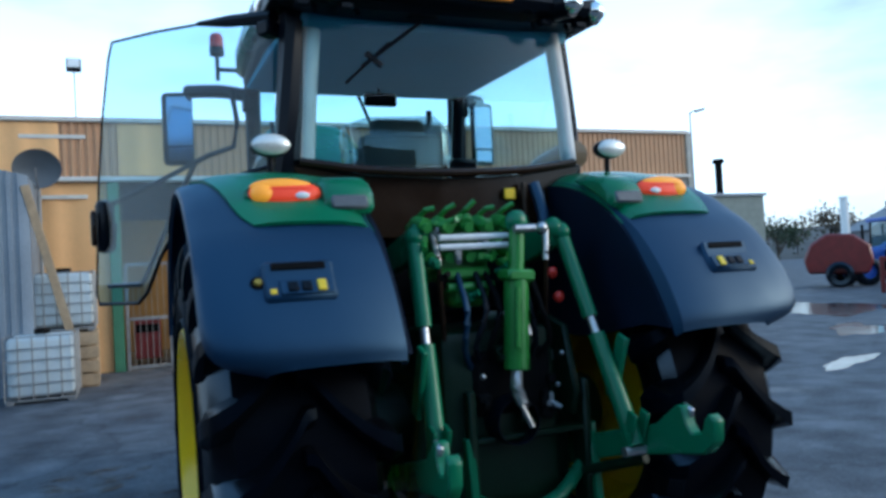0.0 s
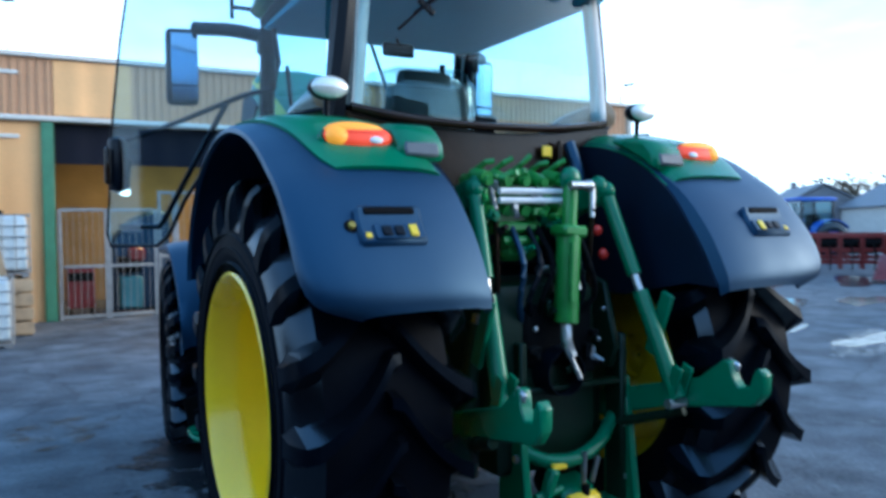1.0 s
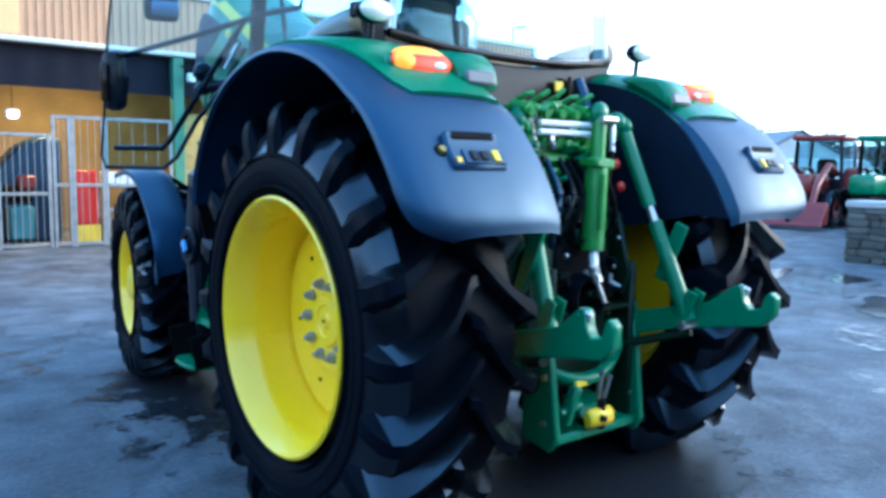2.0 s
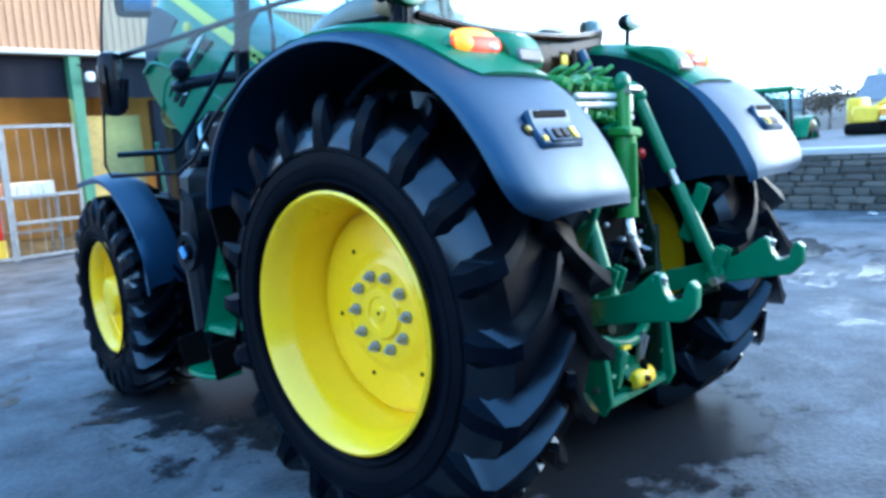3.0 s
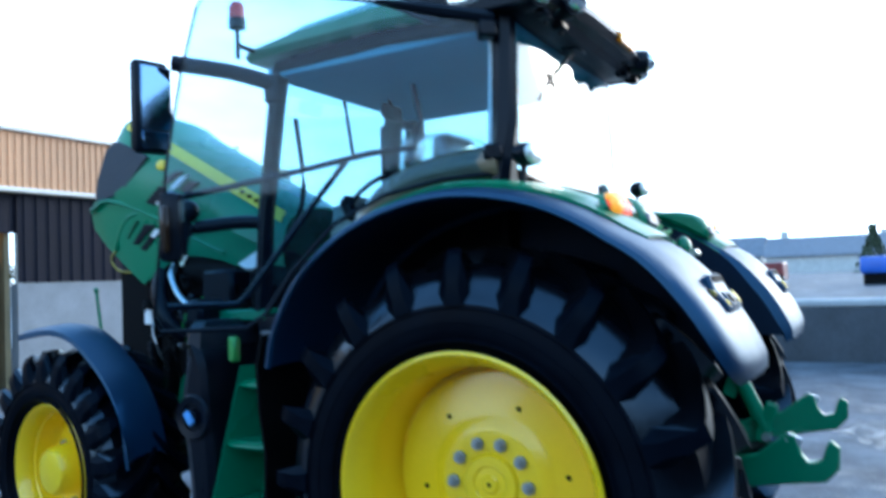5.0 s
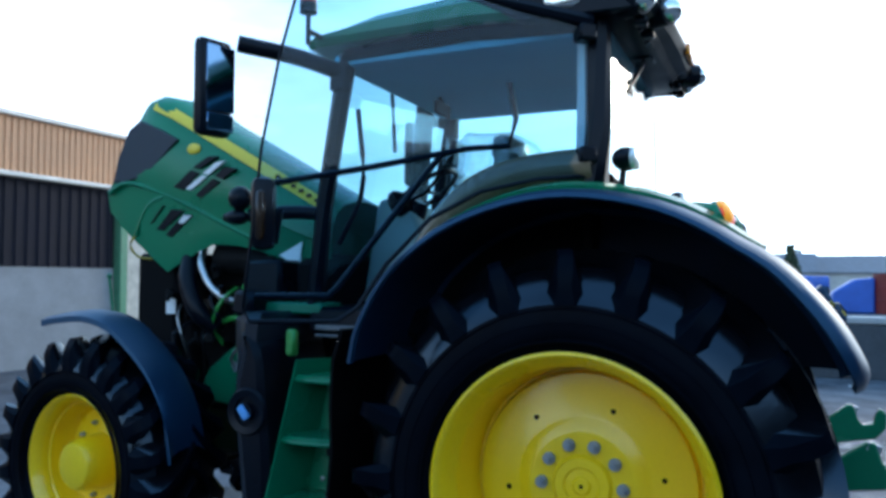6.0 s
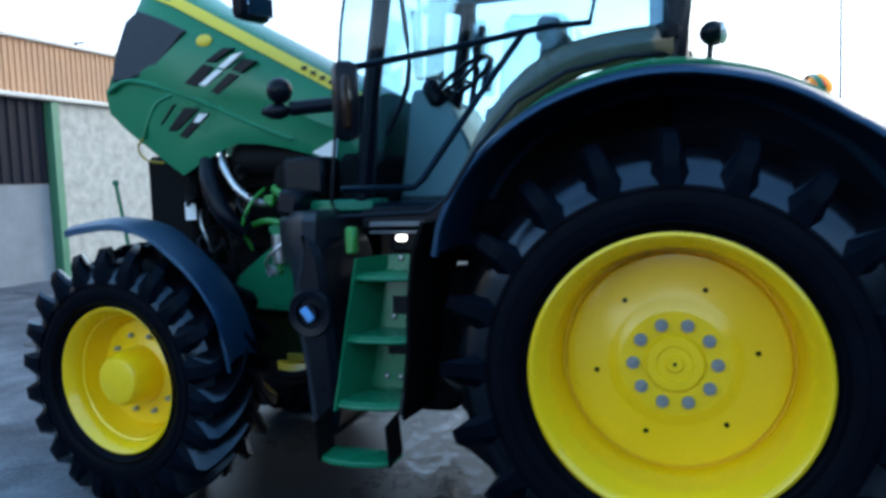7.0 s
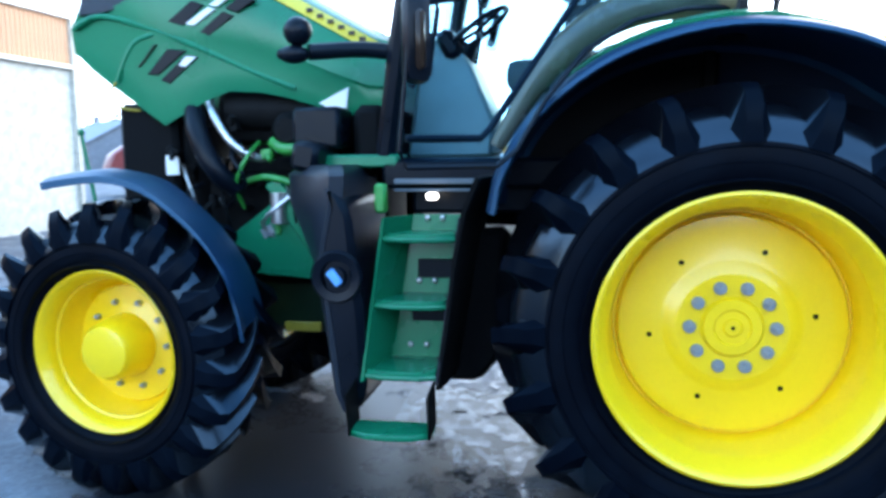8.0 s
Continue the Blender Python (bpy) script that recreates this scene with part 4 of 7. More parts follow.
# ---- engine and chassis
def chassis():
    t = part("transmission", B().box((0, 0.55, 0.86), (0.62, 1.9, 0.62), bevel=0.05, seg=2).box((0, -0.28, 0.95), (0.56, 0.5, 0.85), bevel=0.05, seg=2), SHADECAST, tractor, "green transmission housing")
    part("axle_tube", B().rod((-0.75, 0, 0.88), (0.75, 0, 0.88), 0.17, seg=20).rod((-0.5, 0, 0.88), (0.5, 0, 0.88), 0.23, seg=20), SHADECAST, t)
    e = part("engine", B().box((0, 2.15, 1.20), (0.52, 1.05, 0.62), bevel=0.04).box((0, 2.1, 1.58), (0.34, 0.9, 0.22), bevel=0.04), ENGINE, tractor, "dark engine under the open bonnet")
    part("sump", B().box((0, 2.3, 0.78), (0.44, 1.3, 0.34), bevel=0.04), SHADECAST, e)
    part("front_axle", B().rod((-0.62, 2.77, 0.66), (0.62, 2.77, 0.66), 0.095, seg=16).box((0, 2.77, 0.68), (0.40, 0.42, 0.34), bevel=0.05), SHADECAST, tractor, "green front axle")
    r = part("radiator", B().box((0, 2.93, 1.42), (0.70, 0.34, 0.92), bevel=0.03).box((0, 2.70, 1.40), (0.62, 0.16, 0.80), bevel=0.05), MATT, tractor, "black radiator and fan shroud")
    part("label", B().box((-0.375, 2.775, 1.545), (0.012, 0.075, 0.105), bevel=0.003), WHITE, r, "white paper label")
    part("cooler_pipe", B().tube(smooth_path([(-0.30, 2.58, 1.90), (-0.42, 2.50, 1.80), (-0.44, 2.40, 1.66), (-0.40, 2.28, 1.58), (-0.28, 2.2, 1.60)], 14), 0.022, 12), STEEL, e, "bright charge air pipe")
    part("air_hose", B().tube(smooth_path([(-0.33, 2.66, 1.86), (-0.45, 2.58, 1.70), (-0.47, 2.48, 1.52), (-0.40, 2.40, 1.42)], 12), 0.055, 12), BLACK, e, "black air hose")
    part("turbo", B().lathe((-0.34, 2.10, 1.72), [(-0.10, 0), (-0.10, 0.06), (-0.04, 0.10), (0.03, 0.10), (0.08, 0.06), (0.08, 0)], 20), ENGINE, e)
    part("muffler_cap", B().rod((-0.30, 2.02, 1.78), (-0.36, 1.82, 1.70), 0.06, 0.05, 16), ENGINE, e)
    part("elbow", B().tube(smooth_path([(-0.36, 2.2, 1.66), (-0.42, 2.10, 1.62), (-0.40, 1.98, 1.64), (-0.30, 1.92, 1.66)], 10), 0.035, 10), VALVE, e, "green pipe elbow")
    part("rust_pipe", B().tube(smooth_path([(-0.40, 1.96, 1.50), (-0.46, 1.86, 1.52), (-0.44, 1.78, 1.50)], 8), 0.035, 10), BROWN, e)
    part("filter", B().rod((-0.42, 2.16, 1.24), (-0.42, 2.16, 1.40), 0.045, seg=16), STEEL, e, "bright filter can")
    part("hydraulic_hose", B().tube(smooth_path([(-0.36, 2.38, 1.45), (-0.43, 2.2, 1.48), (-0.44, 2.0, 1.40), (-0.46, 1.92, 1.18)], 12), 0.018, 8), VALVE, e)
    part("frame_arm", B().box((-0.40, 2.03, 1.20), (0.05, 0.09, 0.62), (-33, 0, 0), 0.01), GREEN, e, "green diagonal frame arm")
    part("frame_rail", B().prism([(2.52, 0.98), (2.46, 1.16), (2.10, 1.42), (1.82, 1.46), (1.76, 1.02), (2.0, 0.94)], -0.40, -0.34, "x", 0.008), GREEN, e, "green side frame plate")
    part("frame_rail", B().prism([(2.52, 0.98), (2.46, 1.16), (2.10, 1.42), (1.82, 1.46), (1.76, 1.02), (2.0, 0.94)], 0.34, 0.40, "x", 0.008), GREEN, e)
    part("yellow_sticker", B().box((-0.42, 2.05, 0.69), (0.02, 0.20, 0.05), bevel=0.004), BRASS, e, "yellow sticker low on the frame")
    fw = part("front_weight", B().box((0, 3.32, 0.92), (0.56, 0.30, 0.34), bevel=0.04), SHADECAST, tractor, "green front carrier")
    part("link_pin", B().rod((-0.36, 3.26, 1.35), (-0.36, 3.32, 1.72), 0.012).ball((-0.36, 3.32, 1.73), 0.02), GREEN, fw)
    part("air_cleaner", B().box((0.02, 2.28, 1.80), (0.56, 0.62, 0.30), bevel=0.08, seg=2).rod((-0.24, 2.02, 1.82), (-0.24, 2.48, 1.84), 0.11, seg=18).box((0.05, 1.86, 1.74), (0.60, 0.34, 0.26), bevel=0.05), ENGINE, e, "dark air cleaner housing")
    rng = random.Random(8)
    for k in range(22):
        y, z = rng.uniform(1.80, 2.78), rng.uniform(1.12, 1.78)
        x = -0.30 - rng.uniform(0, 0.10)
        b = B().box((x, y, z), (0.06, rng.uniform(0.03, 0.10), rng.uniform(0.03, 0.09)), (rng.uniform(-30, 30), 0, 0), 0.008)
        b.rod((x - 0.02, y, z), (x - 0.05, y + rng.uniform(-0.06, 0.06), z + rng.uniform(-0.05, 0.05)), 0.014)
        part("engine_fitting", b, (ENGINE, BLACK, VALVE, BOLT, MATT, BROWN, ENGINE)[k % 7], e)
    for k in range(9):
        y, z = 1.85 + 0.11 * k, rng.uniform(1.35, 1.75)
        pts = [(-0.34, y, z), (-0.45, y + rng.uniform(-0.1, 0.1), z - 0.08), (-0.44, y + rng.uniform(-0.15, 0.15), z - 0.22), (-0.34, y + rng.uniform(-0.1, 0.1), z - 0.35)]
        part("cable", B().tube(smooth_path(pts, 10), rng.choice((0.008, 0.012, 0.016)), 6), (BLACK, MATT, BLACK, STEEL, VALVE)[k % 5], e)
    part("wiring_loop", B().tube(smooth_path([(-0.36, 3.00, 2.05), (-0.40, 3.10, 1.95), (-0.38, 3.06, 1.86), (-0.34, 2.95, 1.84)], 10), 0.008, 6), BRASS, e, "yellow wiring loop under the bonnet")
    # air cleaner box and battery box beside the cab
    part("filter_box", B().box((-0.56, 1.86, 1.72), (0.22, 0.24, 0.20), bevel=0.02), BLACK, tractor, "black box behind the engine")
    part("cab_mount", B().box((-0.60, 1.70, 1.56), (0.22, 0.50, 0.06), bevel=0.01), GREEN, tractor, "green cab mount bracket")


chassis()


def fuel_tank(s):
    outer, inner = s * 1.045, s * 0.42
    prof = [(1.70, 1.46), (1.68, 1.465), (1.63, 1.43), (1.585, 1.33), (1.57, 1.16), (1.54, 0.86), (1.53, 0.55), (1.58, 0.45), (1.64, 0.45), (1.67, 0.52), (1.69, 0.74), (1.72, 0.98), (1.738, 1.08), (1.724, 1.22), (1.69, 1.36)]
    tk = part("fuel_tank", B().prism(prof, inner, outer, "x", 0.03), BLACK, tractor, "black plastic fuel tank")
    # smooth shoulder that slants back to the engine
    sh = B()
    rings = []
    for yo, yi, z in ((1.70, 1.93, 1.545), (1.675, 1.99, 1.50), (1.685, 1.985, 1.36), (1.72, 1.93, 1.22), (1.735, 1.88, 1.08), (1.717, 1.865, 0.98), (1.687, 1.82, 0.74), (1.667, 1.79, 0.52), (1.64, 1.74, 0.455)):
        top = 0.06 if z > 1.52 else 0.0
        rings.append([sh.bm.verts.new((s * x, y, z)) for x, y in ((1.042 - top, yo), (0.99 - top, yo + 0.22 * (yi - yo)), (0.76, yi - 0.03), (0.70, yi), (0.46, yi), (0.46, yo - 0.06), (1.02 - top, yo - 0.06))])
    sh.skin(rings, True)
    sh.bm.faces.new(rings[0][::-1]), sh.bm.faces.new(rings[-1])
    part("tank_shoulder", sh, SLATY, tk, "smooth slate-grey shoulder of the tank")
    part("filler_neck", B().box((s * 0.72, 1.86, 1.585), (0.26, 0.13, 0.14), (12, 0, 0), 0.025), BLACK, tk)
    part("rear_tank", B().prism([(1.52, 1.20), (0.95, 1.24), (0.98, 0.62), (1.08, 0.50), (1.50, 0.50)], s * 0.45, s * 0.665, "x", 0.03), MATT, tk)
    if s < 0:
        part("recess", B().lathe((-1.04, 1.650, 1.065), [(-0.010, 0.118), (-0.026, 0.108), (-0.018, 0.072), (0.02, 0.06)], 24), BLACK, tk)
        part("cap", B().rod((-1.05, 1.650, 1.065), (-1.072, 1.650, 1.065), 0.046, 0.042, 20), BLACK, tk, "black filler cap")
        part("cap_grip", B().box((-1.080, 1.650, 1.065), (0.022, 0.040, 0.076), (-38, 0, 0), 0.006), BLUECAP, tk, "pale blue grip of the filler cap")
        part("release_tab", B().box((-0.93, 1.475, 1.40), (0.05, 0.055, 0.13), bevel=0.012), VALVE, tractor, "bright green lever at the cab step")


for side in (-1, 1):
    fuel_tank(side)


def steps():
    """Cab steps on the left: a channel that leans outwards, three treads and a hanging bottom tread."""
    f0, f1, r0, r1 = (1.385, 1.31), (1.49, 0.60), (1.14, 1.31), (1.22, 0.60)     # inner edge of the front cheek, and the rear edge
    g0, g1 = 1.487, 1.555     # outer edge of the front cheek
    st = part("cab_steps", B().sheet([[Vector((-0.70, r0[0], r0[1])), Vector((-0.70, f0[0], f0[1])), Vector((-0.88, g0, f0[1]))], [Vector((-0.76, r1[0], r1[1])), Vector((-0.76, f1[0], f1[1])), Vector((-1.05, g1, f1[1]))]], 0.012), GREEN, tractor, "green steel cab steps")
    part("side_plate", B().sheet([[Vector((-0.70, r0[0], r0[1])), Vector((-0.88, r0[0], r0[1]))], [Vector((-0.76, r1[0], r1[1])), Vector((-1.06, r1[0], r1[1]))]], 0.012), BLACK, st)
    for z in (1.225, 0.935, 0.635):
        t = (1.31 - z) / 0.71
        ya, yb, yo, xo = lerp(r0[0], r1[0], t) + 0.008, lerp(f0[0], f1[0], t) - 0.008, lerp(g0, g1, t) - 0.012, lerp(-0.87, -1.04, t)
        xi = lerp(-0.705, -0.765, t)
        tread = B().prism([(xi, ya), (xi, yb), (xo + 0.01, yo), (xo - 0.02, lerp(ya, yo, 0.75)), (xo - 0.02, lerp(ya, yo, 0.25)), (xo + 0.01, ya)], z - 0.012, z + 0.012, "z", 0.004)
        part("tread", tread, GREEN, st, "green tread")
        part("nosing", B().tube([(xo + 0.008, ya, z - 0.012), (xo - 0.020, lerp(ya, yo, 0.25), z - 0.012), (xo - 0.020, lerp(ya, yo, 0.75), z - 0.012), (xo + 0.008, yo, z - 0.012)], 0.014, 8), GREEN, st)
        for j in range(2):
            part("bolt_head", B().ball((xi - 0.012, lerp(ya, yb, 0.35 + 0.3 * j), z + 0.07), 0.014, (0.7, 1, 1), 8), STEEL, st)
    flap = [[Vector((lerp(-0.60, xo, u), y + 0.03 * u * u, z)) for u in (0, 0.35, 0.7, 1.0)] for xo, y, z in ((-1.235, 0.985, 1.50), (-1.21, 1.045, 1.36), (-1.145, 1.095, 1.15), (-1.07, 1.135, 0.92), (-1.035, 1.175, 0.70), (-1.01, 1.195, 0.565))]
    part("mud_flap", B().sheet(flap, 0.018), MATT, tractor, "black plastic mud flap between steps and tyre")
    part("recess", B().box((-0.735, 1.27, 1.06), (0.015, 0.17, 0.09), bevel=0.006), BLACK, st)
    part("recess", B().box((-0.748, 1.30, 0.84), (0.015, 0.17, 0.06), bevel=0.006), BLACK, st)
    for y in (1.575, 1.225):
        part("strap", B().box((-1.115, y, 0.505), (0.16, 0.010, 0.20), (0, -9, 0), 0.002), MATT, st, "black rubber strap")
    part("bottom_tread", B().prism([(-1.02, 1.22), (-1.02, 1.58), (-1.16, 1.58), (-1.20, 1.50), (-1.21, 1.40), (-1.20, 1.30), (-1.16, 1.22)], 0.392, 0.418, "z", 0.006), GREEN, st, "green bottom tread")
    part("step_lamp", B().box((-0.80, 1.27, 1.40), (0.03, 0.052, 0.03), bevel=0.008), glow("step_light", (1.0, 0.97, 0.92), 3.0), tractor, "small lit step lamp")


steps()


# ---- cab
def cab():
    body = part("cab_floor", B().box((0, 0.78, 1.50), (1.42, 1.50, 0.14), bevel=0.02).box((0, 0.75, 1.38), (1.30, 1.30, 0.14), bevel=0.02), BLACK, tractor, "black cab floor and sill")
    part("sill_strip", B().box((-0.735, 1.22, 1.465), (0.03, 0.48, 0.025), bevel=0.004).box((-0.735, 1.22, 1.425), (0.03, 0.48, 0.012), bevel=0.003), GREY, body)
    # rear bulkhead below the window
    part("rear_panel", B().prism([(-0.78, 2.16), (-0.74, 2.09), (-0.58, 2.03), (-0.56, 1.80), (0.56, 1.80), (0.58, 2.03), (0.74, 2.09), (0.78, 2.16), (0.4, 2.105), (0, 2.09), (-0.4, 2.105)], -0.06, 0.02, "y", 0.008), BROWN, body, "bronze-brown panel below the rear window")
    part("rear_wall", B().box((0, 0.06, 1.72), (1.30, 0.06, 0.60), bevel=0.01), MATT, body)
    for s in (-1, 1):
        part("wheel_arch_box", B().prism([(0.95, 1.45), (0.05, 1.45), (0.0, 2.12), (0.30, 2.10), (0.62, 1.93), (0.85, 1.70)], s * 0.50, s * 0.60, "x", 0.02), MATT, body)
        dx, dy = (0.03, 0.06) if s > 0 else (0.0, 0.0)     # the far pillar sits behind its trim
        rear = B().tube([(s * 0.785 + dx, dy, 2.05), (s * 0.765 + dx, -0.02 + dy, 2.40), (s * 0.725 + dx, -0.01 + dy, 2.90)], [0.065, 0.062, 0.058] if s < 0 else [0.035, 0.033, 0.032], 8)
        part("rear_pillar", rear, BLACK, tractor, "dark rear cab pillar")
        part("inner_trim", B().tube([(s * 0.705 + dx, 0.045 - dy, 2.12), (s * 0.675 + dx, 0.040 - dy, 2.5), (s * 0.635 + dx, 0.045 - dy, 2.86)], 0.060 if s < 0 else 0.042, 10), TRIM, body, "pale inner pillar trim")
        part("front_pillar", B().tube([(s * 0.66, 1.52, 1.55), (s * 0.70, 1.44, 2.10), (s * 0.71, 1.30, 2.88)], [0.05, 0.045, 0.05], 8), BLACK, tractor, "dark front cab pillar")
        part("roof_rail", B().tube([(s * 0.73, -0.02, 2.87), (s * 0.76, 0.6, 2.90), (s * 0.72, 1.30, 2.87)], 0.045, 8), BLACK, body)
        # window sill tube that follows the wheel arch
        sill = smooth_path([(s * 0.785, 0.0, 2.225), (s * 0.795, 0.20, 2.215), (s * 0.80, 0.40, 2.185), (s * 0.80, 0.58, 2.105), (s * 0.79, 0.78, 1.93), (s * 0.76, 0.98, 1.62)], 14)
        part("sill_tube", B().tube(sill, [0.078] * 9 + [0.07, 0.06, 0.05, 0.042, 0.035], 12), PAD, tractor, "bronze padded sill over the wheel arch")
    # roof
    rows = []
    for y, z0, zt, w in ((-0.20, 2.90, 2.93, 0.72), (-0.15, 2.88, 2.965, 0.79), (0.10, 2.90, 3.02, 0.84), (0.6, 2.92, 3.11, 0.85), (1.1, 2.92, 3.08, 0.83), (1.45, 2.93, 3.03, 0.78), (1.56, 2.95, 2.99, 0.70)):
        rows.append([(-w + 0.03, y, z0), (-w, y, z0 + 0.03), (-w, y, lerp(z0, zt, 0.5)), (-w + 0.07, y, zt - 0.03), (-w * 0.55, y, zt), (0, y, zt + 0.015), (w * 0.55, y, zt), (w - 0.07, y, zt - 0.03), (w, y, lerp(z0, zt, 0.5)), (w, y, z0 + 0.03), (w - 0.03, y, z0)])
    b = B()
    rings = [[b.bm.verts.new(p) for p in r] for r in rows]
    b.skin(rings, True)
    b.bm.faces.new(rings[0][::-1]), b.bm.faces.new(rings[-1])
    roof = part("cab_roof", b, GREEN, tractor, "green cab roof with a black rear edge")
    part("headliner", B().box((0, 0.66, 2.850), (1.50, 1.42, 0.07), bevel=0.03, seg=2), LINER, roof, "blue-grey headliner")
    part("rear_visor", B().prism([(-0.78, 2.875), (-0.825, 2.90), (-0.83, 2.95), (-0.79, 2.975), (-0.68, 2.995), (-0.40, 3.01), (0.40, 3.01), (0.68, 2.995), (0.79, 2.975), (0.83, 2.95), (0.825, 2.90), (0.78, 2.875), (0.4, 2.855), (-0.4, 2.855)], -0.235, 0.02, "y", 0.04), BLACK, roof, "black rear roof edge with lamps")
    for s in (-1, 1):
        part("side_visor", B().prism([(-0.22, 2.88), (-0.20, 2.965), (-0.08, 3.005), (0.10, 3.02), (0.32, 3.03), (0.58, 3.025), (0.44, 2.955), (0.30, 2.885)], s * 0.79, s * 0.852, "x", 0.008), BLACK, roof)
        part("side_lamp", B().ball((s * 0.85, 0.12, 2.962), 0.064, (0.35, 1.35, 0.78), 20), LAMP, roof, "oval roof work lamp")
        for x in (0.72, 0.52):
            lx, ly = (0.795, -0.185) if x > 0.6 else (0.60, -0.275)
            part("lamp_bezel", B().rod((s * (lx - 0.03), ly + 0.05, 2.935), (s * (lx + 0.014), ly - 0.035, 2.93), 0.072, 0.068, 20), BLACK, roof)
            part("rear_lamp", B().ball((s * (lx + 0.008), ly - 0.036, 2.928), 0.060, (1.0, 1.0, 0.9), 20), LAMP, roof, "oval roof work lamp")
            part("lamp_bracket", B().box((s * x, -0.20, 2.858), (0.07, 0.06, 0.04), bevel=0.01).rod((s * (x - 0.06), -0.17, 2.87), (s * (x - 0.06), -0.19, 2.835), 0.012), BLACK, roof)
    part("number_plate_lamp", B().box((0.16, -0.316, 2.935), (0.24, 0.03, 0.06), bevel=0.006), AMBER, roof, "amber strip on the roof edge")
    bar = [[Vector((x, y - 0.055 * (1 - (x / 0.80) ** 2), z)) for x in (-0.78, -0.60, -0.35, 0, 0.35, 0.60, 0.78)] for y, z in ((-0.17, 2.885), (-0.235, 2.895), (-0.262, 2.93), (-0.25, 2.97), (-0.17, 3.005))]
    part("lamp_bar", B().sheet(bar, 0.02), BLACK, roof, "curved black lamp bar along the roof edge")
    part("wiper_motor", B().box((-0.12, -0.13, 2.875), (0.16, 0.08, 0.06), bevel=0.01), BLACK, roof)
    part("wiper", B().rod((-0.1, -0.12, 2.86), (-0.42, -0.085, 2.62), 0.010).box((-0.36, -0.088, 2.655), (0.10, 0.018, 0.03), (0, 37, 0), 0.004).rod((-0.28, -0.09, 2.74), (-0.50, -0.075, 2.54), 0.008), BLACK, tractor, "rear window wiper")
    part("beacon", B().rod((-0.78, 1.42, 2.97), (-0.90, 1.42, 2.97), 0.014).rod((-0.90, 1.42, 2.90), (-0.90, 1.42, 3.07), 0.013).rod((-0.90, 1.42, 3.06), (-0.90, 1.42, 3.11), 0.045, 0.045, 16), BLACK, roof)
    lens = part("beacon_lens", B().lathe((0, 0, 0), [(0, 0.042), (0.06, 0.042), (0.085, 0.03), (0.092, 0)], 16), RED, roof, "red-orange beacon")
    lens.data.transform(pose(-0.90, 1.42, 3.11) @ pose(0, 0, 0, 0, -90, 0))
    # glass
    rw = B().sheet([[Vector((x * k, -0.055 - 0.05 * (1 - (x / 0.72) ** 2), z)) for x in (-0.72, -0.48, -0.24, 0, 0.24, 0.48, 0.72)] for z, k in ((2.15, 1.0), (2.5, 0.97), (2.89, 0.91))], 0.006)
    part("rear_window", rw, GLASS, tractor, "large curved rear window", False)
    part("window_frame", B().tube(smooth_path([(-0.735, -0.06, 2.17), (-0.4, -0.095, 2.125), (0, -0.11, 2.112), (0.4, -0.095, 2.125), (0.735, -0.06, 2.17)], 14), 0.022, 8), BROWN, tractor, "bronze lower window frame")
    part("windscreen", B().sheet([[Vector((-0.64, 1.53, 1.72)), Vector((0, 1.60, 1.72)), Vector((0.64, 1.53, 1.72))], [Vector((-0.68, 1.33, 2.88)), Vector((0, 1.40, 2.88)), Vector((0.68, 1.33, 2.88))]], 0.006), GLASS, tractor, "front windscreen", False)
    part("right_window", B().prism([(0.0, 2.18), (0.5, 2.10), (1.0, 1.62), (1.50, 1.58), (1.30, 2.86), (0.0, 2.86)], 0.745, 0.751, "x"), GLASS, tractor, "side window", False)
    part("cowl", B().box((0, 1.62, 1.66), (1.20, 0.16, 0.34), bevel=0.04), MATT, body)
    part("front_wiper", B().rod((0.0, 1.41, 2.86), (0.16, 1.47, 2.52), 0.012), BLACK, body)


cab()


